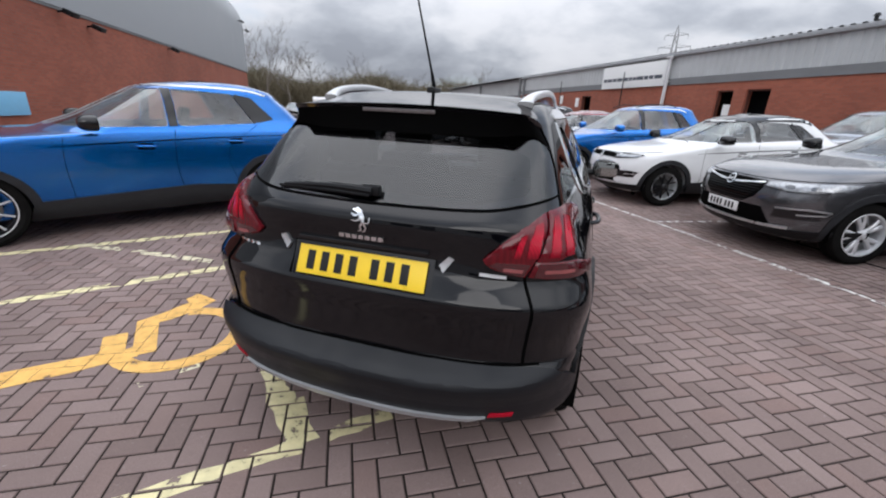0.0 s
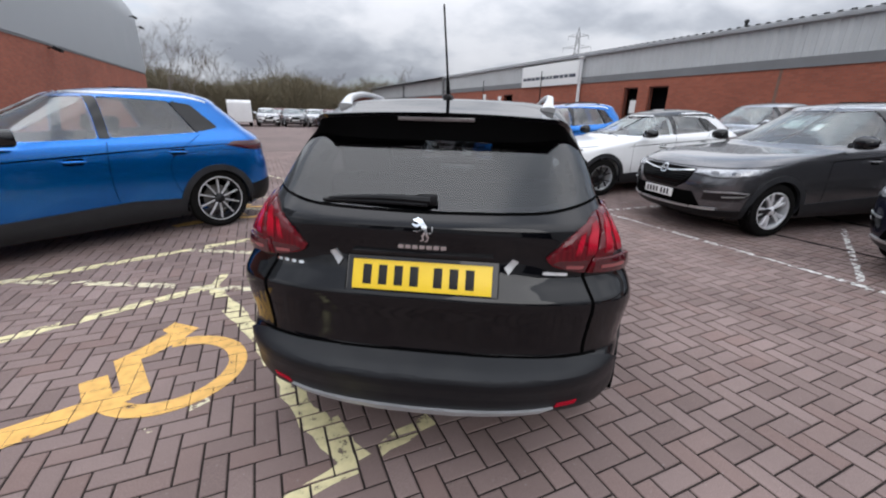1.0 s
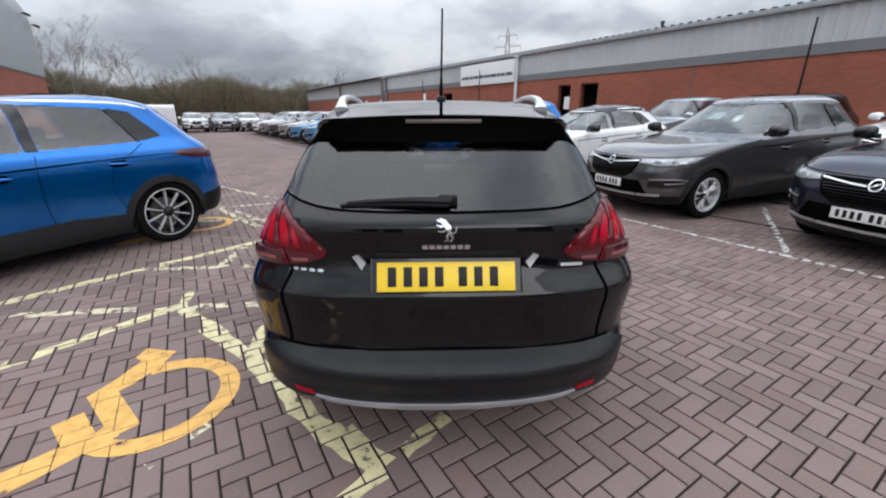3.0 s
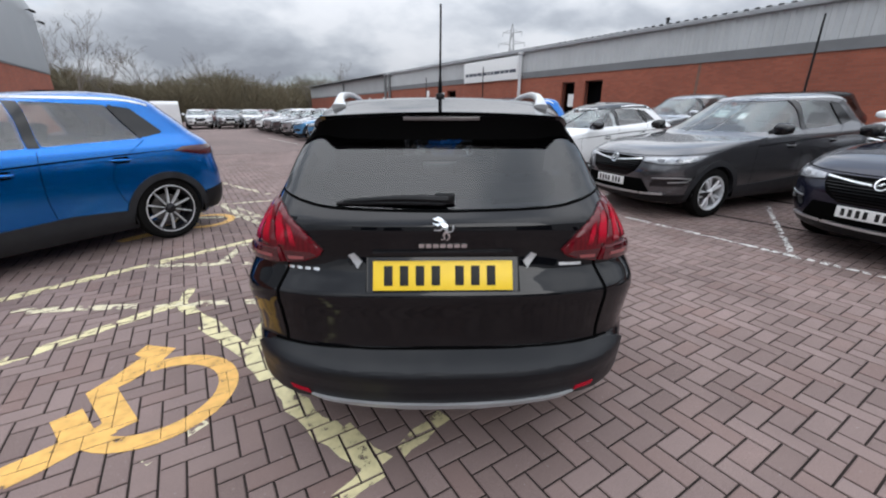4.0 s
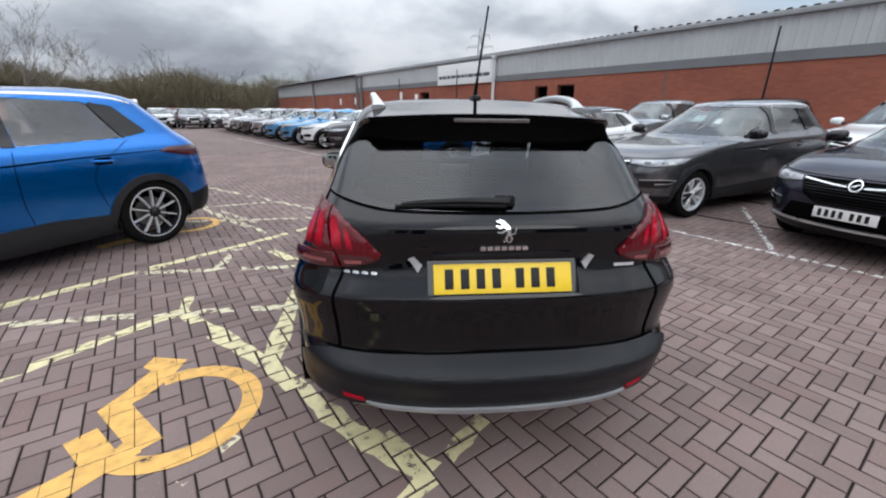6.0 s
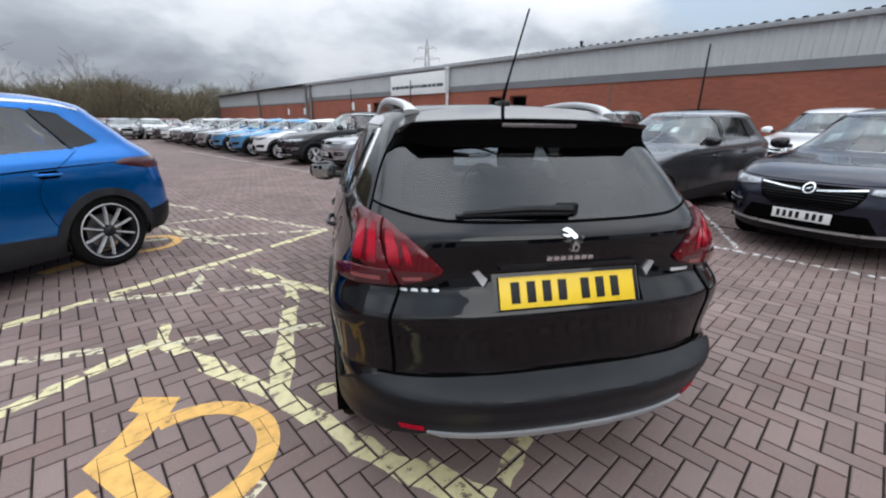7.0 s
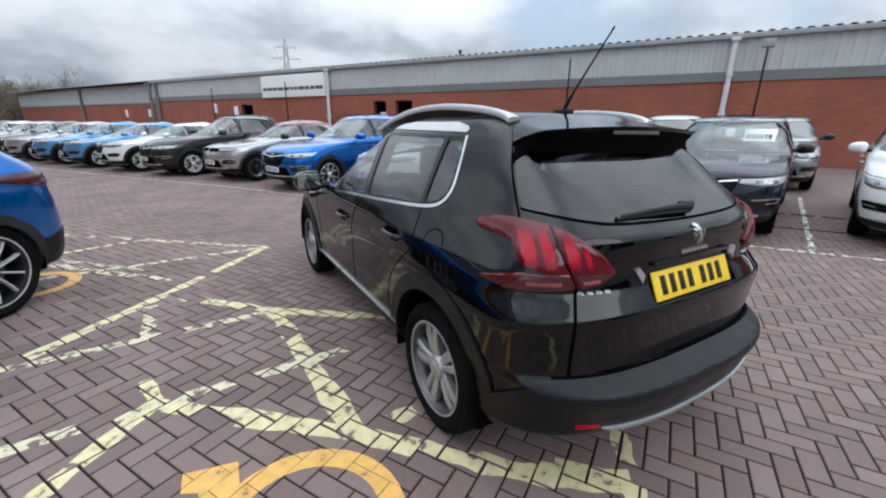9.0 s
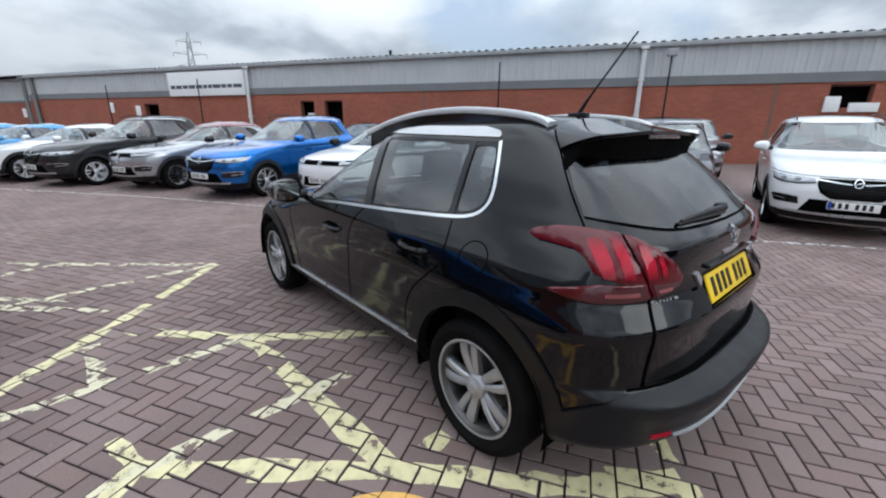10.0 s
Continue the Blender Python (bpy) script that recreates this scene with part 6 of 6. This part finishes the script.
part("cowl", tube(bmesh.new(), ((0, 0, 0.22), (0, 0, 0.30)), (0.10, 0.06), 10), PLASTIC, vent)
for ya, yb, za, zb in ((-5.84, -5.41, 2.16, 2.66), (-6.90, -6.10, 2.16, 2.45)):
    t = base("wall_notice", "white board propped below the high opening in the brick wall", "sign", pose(RX - 0.05, (ya + yb) / 2, (za + zb) / 2))
    part("plate", box(bmesh.new(), -0.03, 0.045, (ya - yb) / 2, (yb - ya) / 2, (za - zb) / 2, (zb - za) / 2, 0.004), CARD, t)
for yy, zz in ((30.2, 2.55), (27.9, 2.35), (40.2, 2.3), (44.0, 2.3)):
    t = base("wall_notice", "small white notice on the brick wall", "sign", pose(RX - 0.02 if yy < 38 else RX + 0.58, yy, zz))
    part("plate", box(bmesh.new(), -0.015, 0.015, -0.2, 0.2, -0.3, 0.3, 0.004), CARD, t)

# the tall brick building across the car park, with a rounded metal eave
LX, LY = -8.0, 40.3
hall = base("brick_hall_building", "tall brick hall with smooth grey cladding and a rounded eave", "building")
part("brick_wall", box(bmesh.new(), LX - 0.3, LX, 6.0, LY, 0, 3.66), BRICK, hall, "red brick lower wall", smooth=False)
part("end_wall", box(bmesh.new(), LX - 14, LX - 0.3, LY - 0.3, LY, 0, 3.66), BRICK, hall, "red brick end wall", smooth=False)
part("end_wall", box(bmesh.new(), LX - 14, LX - 0.3, 6.0, 6.3, 0, 3.66), BRICK, hall, "red brick end wall", smooth=False)
part("flashing", box(bmesh.new(), LX - 0.2, LX + 0.03, 6.0, LY + 0.02, 3.66, 3.74), CLAD_DARK, hall, smooth=False)
eave = [(LX + 0.06, 3.74), (LX + 0.06, 7.0)] + [(LX + 0.06 - 2.6 * (1 - math.cos(radians(a))), 7.0 + 2.6 * math.sin(radians(a))) for a in range(8, 91, 8)] + [(LX - 14, 9.9)]
eb = bmesh.new()
rows_ = [[eb.verts.new((x, yy, z)) for x, z in eave] for yy in (6.0, 15.0, 25.0, 35.0, LY)]
for a, b in zip(rows_, rows_[1:]):
    for i in range(len(eave) - 1):
        eb.faces.new((a[i], b[i], b[i + 1], a[i + 1]))
endcap = [eb.verts.new((x, LY, z)) for x, z in eave] + [eb.verts.new((LX - 14, LY, 3.74))]
eb.faces.new(endcap)
eb.faces.new([eb.verts.new((x, 6.0, z)) for x, z in eave] + [eb.verts.new((LX - 14, 6.0, 3.74))])
HALL_CLAD = worn("smooth_grey_cladding", (0.30, 0.32, 0.335), 0.42, vary=0.08, scale=0.5, relief=0.03)
part("cladding", eb, HALL_CLAD, hall, "smooth mid-grey metal cladding")


def floodlight(at, group="floodlights"):
    r = base("floodlight", "small dark floodlight bracketed to the wall", "floodlight", pose(*at), group)
    part("bracket", tube(bmesh.new(), ((-0.05, 0, 0), (0.22, 0, 0.05)), 0.025, 6), PLASTIC, r)
    hd = box(bmesh.new(), 0.15, 0.42, -0.17, 0.17, -0.06, 0.08, 0.02)
    bmesh.ops.rotate(hd, cent=(0.2, 0, 0), matrix=Matrix.Rotation(radians(25), 3, "Y"), verts=hd.verts)
    part("head", hd, PLASTIC, r)
    return r


for at in ((LX + 0.1, 38.5, 7.3), (LX + 0.1, 40.2, 6.9), (LX + 0.05, 15.6, 3.62), (LX + 0.05, 17.0, 3.45), (LX + 0.05, 23.5, 3.55)):
    floodlight(at)
bs = base("wall_sign", "pale blue sign on the brick wall", "sign", pose(LX + 0.04, 12.75, 1.1))
part("board", box(bmesh.new(), -0.03, 0.03, -0.55, 0.55, -0.28, 0.28, 0.005), worn("pale_blue_sign", (0.20, 0.50, 0.75), 0.4, vary=0.05, relief=0.0), bs)

# a plain building added behind the camera, out of view; it only shows in reflections
back = base("showroom_building", "plain pale building with dark windows, added out of view for reflections", "building")
part("wall", box(bmesh.new(), -30, 16, -19.3, -19, 0, 6.5), worn("pale_render_wall", (0.5, 0.5, 0.5), 0.8), back, smooth=False)
for x0, x1, z0, z1 in ((-26, -21, 1.0, 4.4), (-19.5, -16, 0.1, 4.4), (-9, -5.5, 2.8, 4.6), (-3.5, 2.5, 0.2, 4.2), (8, 9.6, 0.1, 2.4), (11, 15, 1.4, 3.6)):
    part("window", box(bmesh.new(), x0, x1, -19.0, -18.96, z0, z1), GLOSS_BLACK, back, smooth=False)


# ---------------------------------------------------------------- distance
def twig_material(name, c0, c1):
    m, n, l, b = mat(name)
    rnd = n.new("ShaderNodeNewGeometry").outputs["Random Per Island"]
    l.new(ramp(n, l, rnd, ((0.0, c0), (1.0, c1))), b.inputs["Base Color"])
    b.inputs["Roughness"].default_value = 0.9
    return m


BARK = twig_material("bare_bark", (0.10, 0.088, 0.076), (0.19, 0.165, 0.14))
SCRUB = twig_material("winter_scrub", (0.070, 0.062, 0.036), (0.175, 0.145, 0.092))


def woodland():
    rng = random.Random(11)
    verts, faces = [], []

    def blade(p, d, ln, w):
        s = d.orthogonal().normalized() * w
        s = Matrix.Rotation(rng.uniform(0, 6.28), 3, d) @ s
        i = len(verts)
        e = p + d * ln
        verts.extend((tuple(p - s), tuple(p + s), tuple(e + s * 0.4), tuple(e - s * 0.4)))
        faces.append((i, i + 1, i + 2, i + 3))

    for _ in range(430):
        x = rng.uniform(-34, 42)
        y = rng.uniform(58, 78) if x < 14 else rng.uniform(74, 95)
        h = rng.uniform(3.4, 5.6) * (1.0 + 0.25 * (y - 58) / 20) * (1.0 + 0.15 * math.sin(x * 0.35))
        rad = rng.uniform(1.3, 2.4)
        c = Vector((x, y, 0))
        blade(c, Vector((rng.uniform(-0.1, 0.1), 0, 1)).normalized(), h * 0.7, 0.08)
        for _ in range(330):
            a, r, z = rng.uniform(0, 6.28), rad * math.sqrt(rng.random()), h * rng.uniform(0.02, 0.8)
            r *= math.sqrt(max(0.05, 1 - (z / h) ** 2))
            p = c + Vector((r * math.cos(a), r * math.sin(a), z))
            d = Vector((math.cos(a) * 0.6 + rng.gauss(0, 0.35), math.sin(a) * 0.6 + rng.gauss(0, 0.35), rng.uniform(0.3, 1.5))).normalized()
            blade(p, d, rng.uniform(0.5, 1.9), rng.uniform(0.008, 0.036))
    me = bpy.data.meshes.new("woodland")
    me.from_pydata(verts, [], faces)
    me.materials.append(SCRUB)
    return tagged(new("woodland", me), "bare brown winter scrub and trees behind the car park", "woodland", kind="stuff")


woodland()


def bare_tree(x, y, h, seed, spread=0.5):
    rng = random.Random(seed)
    trunk, limbs, twigs = bmesh.new(), bmesh.new(), bmesh.new()

    def grow(p, d, ln, r, depth):
        pts, rad = [p], [r]
        for k in range(3):
            d = (d + Vector((rng.gauss(0, 0.13), rng.gauss(0, 0.13), 0.05))).normalized()
            p = p + d * ln / 3
            pts.append(p)
            rad.append(r * (1 - 0.18 * (k + 1)))
        tube(trunk if depth == 0 else limbs if depth < 3 else twigs, pts, rad, 7 if depth == 0 else 5 if depth < 3 else 3)
        if depth < 5:
            for _ in range(3 if depth < 4 else 4):
                nd = (d + Vector((rng.gauss(0, spread), rng.gauss(0, spread), rng.uniform(0.0, 0.35)))).normalized()
                grow(pts[rng.randint(1 if depth else 2, 3)], nd, ln * rng.uniform(0.55, 0.8), max(0.011, rad[-1] * 0.62), depth + 1)

    grow(Vector((0, 0, 0)), Vector((0, 0, 1)), h * 0.34, 0.15, 0)
    root = base("bare_tree", "leafless winter tree with fine upright twigs", "tree", pose(x, y, 0))
    part("trunk", trunk, BARK, root)
    part("branchwork", limbs, BARK, root)
    tagged(part("crown", twigs, BARK, root), kind="stuff")
    return root


tree_a = bare_tree(-8.4, 52.5, 12.6, 4)
bare_tree(-6.2, 54.0, 9.6, 7)
bare_tree(17.5, 71.5, 8.8, 5, 0.6)
tree_b = bare_tree(14.0, 72.5, 7.8, 9, 0.6)
bare_tree(20.5, 74.0, 7.4, 12, 0.6)
for src, x, y, turn, size in ((tree_a, -11.5, 55.0, 80, 1.0), (tree_b, -1.5, 66.0, 20, 1.05), (tree_a, 3.0, 69.0, 140, 0.95), (tree_b, 7.6, 67.0, 200, 1.0), (tree_a, -5.0, 69.0, 260, 1.0), (tree_b, 11.0, 76.0, 300, 1.1), (tree_a, 25.0, 80.0, 33, 1.0)):
    copy_thing(src, pose(x, y, 0, 0, 0, turn) @ Matrix.Scale(size, 4))


def pylon(x, y, h):
    bm = bmesh.new()
    root = base("electricity_pylon", "distant grey lattice electricity pylon", "pylon", pose(x, y, 0, 0, 0, 128))
    lv = [(0, 3.6), (h * 0.35, 2.3), (h * 0.6, 1.3), (h * 0.78, 0.9), (h * 0.92, 0.6), (h, 0.06)]
    for (z0, a), (z1, b) in zip(lv, lv[1:]):
        for sx, sy in ((1, 1), (1, -1), (-1, 1), (-1, -1)):
            tube(bm, ((a * sx, a * sy, z0), (b * sx, b * sy, z1)), 0.13, 4)
        n = 2 if z1 < h * 0.7 else 1
        for k in range(n):
            za, zb = z0 + (z1 - z0) * k / n, z0 + (z1 - z0) * (k + 1) / n
            wa, wb_ = a + (b - a) * k / n, a + (b - a) * (k + 1) / n
            for s in (1, -1):
                tube(bm, ((-wa, wa * s, za), (wb_, wb_ * s, zb)), 0.09, 4)
                tube(bm, ((wa, wa * s, za), (-wb_, wb_ * s, zb)), 0.09, 4)
                tube(bm, ((wa * s, -wa, za), (wb_ * s, wb_, zb)), 0.09, 4)
    part("lattice", bm, GUTTER, root)
    for z, w in ((h * 0.66, 5.2), (h * 0.78, 6.4), (h * 0.90, 4.6)):
        am = bmesh.new()
        for s in (1, -1):
            tube(am, ((s * 0.8, 0.7, z), (s * w, 0, z + 0.3)), 0.1, 4)
            tube(am, ((s * 0.8, -0.7, z), (s * w, 0, z + 0.3)), 0.1, 4)
            tube(am, ((s * 0.7, 0, z + 1.3), (s * w, 0, z + 0.3)), 0.1, 4)
            tube(am, ((s * w, 0, z + 0.3), (s * w, 0, z - 1.3)), 0.12, 4)
        part("cross_arm", am, GUTTER, root)
    return root


pylon(-0.7 + 220 * math.cos(radians(49.6)), 0.4 + 220 * math.sin(radians(49.6)), 40.5)


# ---------------------------------------------------------------- the cars in their places
subject_car()

SILVER_5 = (0.335, 0.228, 0.215, 5, "split", ALLOY, ALLOY)
BICOLOUR = (0.356, 0.262, 0.22, 5, "twin", ALLOY, DARK_ALLOY)
FORKED = (0.345, 0.245, 0.22, 5, "fork", ALLOY, DARK_ALLOY)
BLACK_5 = (0.335, 0.225, 0.215, 5, "fork", DARK_ALLOY, ALLOY)


def placed(kind, hub, heading, which="front"):
    """The pose of a car whose left front or rear hub stands at hub."""
    p, a = MODELS[kind], radians(heading)
    f, l = Vector((math.cos(a), math.sin(a))), Vector((-math.sin(a), math.cos(a)))
    o = Vector(hub) - l * (p["w"] - 0.03) - (f * p["wb"] if which == "front" else f * 0)
    return parked(o.x, o.y, heading)


def parked(x, y, heading):
    """A pose on the paving, tipped with its slope."""
    a = radians(heading)
    ahead = lie(x + 2.6 * math.cos(a)) - lie(x)
    return pose(x, y, lie(x), 0, -math.degrees(math.atan2(ahead, 2.6)), heading)


def nosed(kind, plate, heading):
    p, a = MODELS[kind], radians(heading)
    return parked(plate[0] - math.cos(a) * (p["xf"] + 0.02), plate[1] - math.sin(a) * (p["xf"] + 0.02), heading)


family_car("crossover", "blue", "bright metallic blue crossover with dark sill cladding and two-tone wheels", placed("crossover", (-0.96, 5.90), 211, "rear"), BICOLOUR, glass="clear")
ROW = "cars parked along the workshop side"
family_car("crossover", "grey", "dark grey crossover with silver wheels and cards in the windscreen", placed("crossover", (5.33, 3.06), 168), SILVER_5, group=ROW, cards=((0.30, 1.30, 0.10, 0.13), (-0.05, 1.33, 0.18, 0.16)), glass="clear")
family_car("crossover", "navy", "blue-black crossover with a price card in the windscreen", nosed("crossover", (4.68, 1.37), 168), SILVER_5, group=ROW, cards=((0.02, 1.36, 0.12, 0.20), (0.43, 1.32, 0.42, 0.30)), glass="clear")
family_car("tall", "white", "white compact crossover with black lower bumper", nosed("tall", (4.92, -1.27), 165), BLACK_5, group=ROW, band=True, plate=(3, 3))
family_car("coupe", "white", "white compact crossover with a black roof and black wheels", placed("coupe", (5.25, 5.85), 172), BLACK_5, roof="black", group=ROW)
family_car("tall", "blue", "bright blue compact crossover with silver wheels", placed("tall", (5.12, 8.52), 172), FORKED, group=ROW)
family_car("coupe", "silver", "silver compact crossover with a maroon roof and black wheels", placed("coupe", (5.2, 11.2), 172), BLACK_5, roof="maroon", group=ROW)
family_car("tall", "charcoal", "black compact crossover with silver wheels", placed("tall", (4.95, 13.65), 172), SILVER_5, group=ROW)
FAR = (
    ("hatch", "white", 16.1, 4.75), ("hatch", "sky", 18.4, 4.6), ("hatch", "sky", 20.7, 4.5), ("hatch", "silver", 23.0, 4.4), ("hatch", "grey", 25.3, 4.3), ("hatch", "silver", 27.6, 4.2), ("hatch", "white", 29.9, 4.1), ("hatch", "grey", 32.2, 4.0),
)
for kind, paint, y, x in FAR:
    family_car(kind, paint, {"white": "white hatchback", "sky": "light blue hatchback", "silver": "silver hatchback", "grey": "dark grey hatchback"}[paint] + " parked in a row facing the drive", placed(kind, (x, y), 172), SILVER_5, detail=1, group=ROW, chrome=False)
END = "cars parked at the far end"
for kind, paint, x, y in (("hatch", "white", 0.3, 40.2), ("hatch", "silver", 2.3, 40.0), ("hatch", "white", 4.2, 39.8), ("hatch", "maroon", 6.0, 42.5), ("hatch", "silver", -4.2, 40.5), ("hatch", "maroon", 1.6, 46.0), ("hatch", "charcoal", 3.75, 46.0), ("hatch", "silver", 6.0, 47.5)):
    family_car(kind, paint, {"white": "white hatchback", "silver": "silver hatchback", "maroon": "maroon hatchback", "charcoal": "black hatchback"}[paint] + " parked at the far end of the car park", pose(x, y, 0, 0, 0, 272), SILVER_5, detail=1, group=END, chrome=False)
BEHIND = "cars parked behind the first row"
for kind, paint, x, y in (("tall", "white", 13.2, 1.75), ("crossover", "silver", 13.3, -0.75), ("tall", "silver", 13.2, 7.35), ("tall", "charcoal", 13.2, 4.6), ("hatch", "grey", 13.0, 10.1)):
    family_car(kind, paint, {"white": "white", "silver": "silver", "charcoal": "black", "grey": "grey"}[paint] + " car parked in the second row near the workshop", parked(x, y, 170), SILVER_5, detail=1, group=BEHIND, chrome=False)




def panel_van(m):
    root = base("panel_van", "white panel van parked at the far end", "van", m)
    side = rounded([(-0.95, 0.32), (3.95, 0.32), (4.0, 0.75), (3.85, 1.02), (2.95, 1.20), (2.35, 1.90), (1.9, 2.08), (-0.85, 2.10), (-0.97, 1.9)], 0.12)
    bm = bmesh.new()
    rows_ = []
    for y, k in ((-0.93, 0.94), (-0.90, 1.0), (0.90, 1.0), (0.93, 0.94)):
        rows_.append([bm.verts.new((1.5 + (x - 1.5) * k, y, 0.32 + (z - 0.32) * k)) for x, z in side])
    for a, b in zip(rows_, rows_[1:]):
        for i in range(len(side)):
            bm.faces.new((a[i], a[(i + 1) % len(side)], b[(i + 1) % len(side)], b[i]))
    bm.faces.new(rows_[0][::-1])
    bm.faces.new(rows_[-1])
    part("body", bm, PAINT["white"], root)
    ws = bmesh.new()
    ws.faces.new([ws.verts.new(p) for p in ((2.93, -0.80, 1.235), (2.93, 0.80, 1.235), (2.40, 0.74, 1.86), (2.40, -0.74, 1.86))])
    bmesh.ops.translate(ws, vec=(0.03, 0, 0.02), verts=ws.verts)
    part("windscreen", ws, GLOSS_BLACK, root)
    part("grille", box(bmesh.new(), 3.93, 4.01, -0.6, 0.6, 0.55, 0.78, 0.02), PLASTIC, root)
    part("bumper", box(bmesh.new(), 3.90, 4.05, -0.9, 0.9, 0.30, 0.50, 0.04), PLASTIC, root)
    for s in (1, -1):
        part("headlamp", box(bmesh.new(), 3.80, 3.98, s * 0.74 - 0.12, s * 0.74 + 0.12, 0.78, 0.96, 0.03), LAMP_CLEAR, root)
        part("door_mirror", box(bmesh.new(), 2.45, 2.60, s * 1.03 - 0.09, s * 1.03 + 0.09, 1.20, 1.45, 0.03), PLASTIC, root)
        for x in (0.0, 2.95):
            wheel(root, (x, s * 0.80, 0.335), s, SILVER_5)
    return root


panel_van(pose(-1.68, 37.9, 0, 0, 0, 92) @ Matrix.Scale(0.94, 4))


# ---------------------------------------------------------------- blocks of the pavement, one by one near the camera
near = sorted(BLOCKS, key=lambda b: (b[0] - 0.3) ** 2 + (b[1] - 1.0) ** 2)[:300]
chosen = set(near)
shared = {}
for b in near:
    flat = (b[2] - b[0]) > (b[3] - b[1])
    key = (flat, random.randrange(3))
    if key not in shared:
        me = bpy.data.meshes.new("paver")
        w, d = b[2] - b[0], b[3] - b[1]
        me.from_pydata(block_verts(-w / 2, -d / 2, w / 2, d / 2, 0.0), [], BLOCK_FACES)
        me.materials.append(PAVER_ONE)
        shared[key] = me
    ob = new("paver", shared[key])
    ob.parent = pavement
    ob.location = ((b[0] + b[2]) / 2, (b[1] + b[3]) / 2, random.uniform(-0.0008, 0.0008))
verts, faces = [], []
for b in BLOCKS:
    if b in chosen:
        continue
    i = len(verts)
    verts += block_verts(*b, random.uniform(-0.0008, 0.0008))
    faces += [tuple(i + k for k in f) for f in BLOCK_FACES]
me = bpy.data.meshes.new("pavers")
me.from_pydata(verts, [], faces)
me.materials.append(PAVER)
field = new("pavers", me)
field.parent = pavement
tagged(field, kind="stuff")
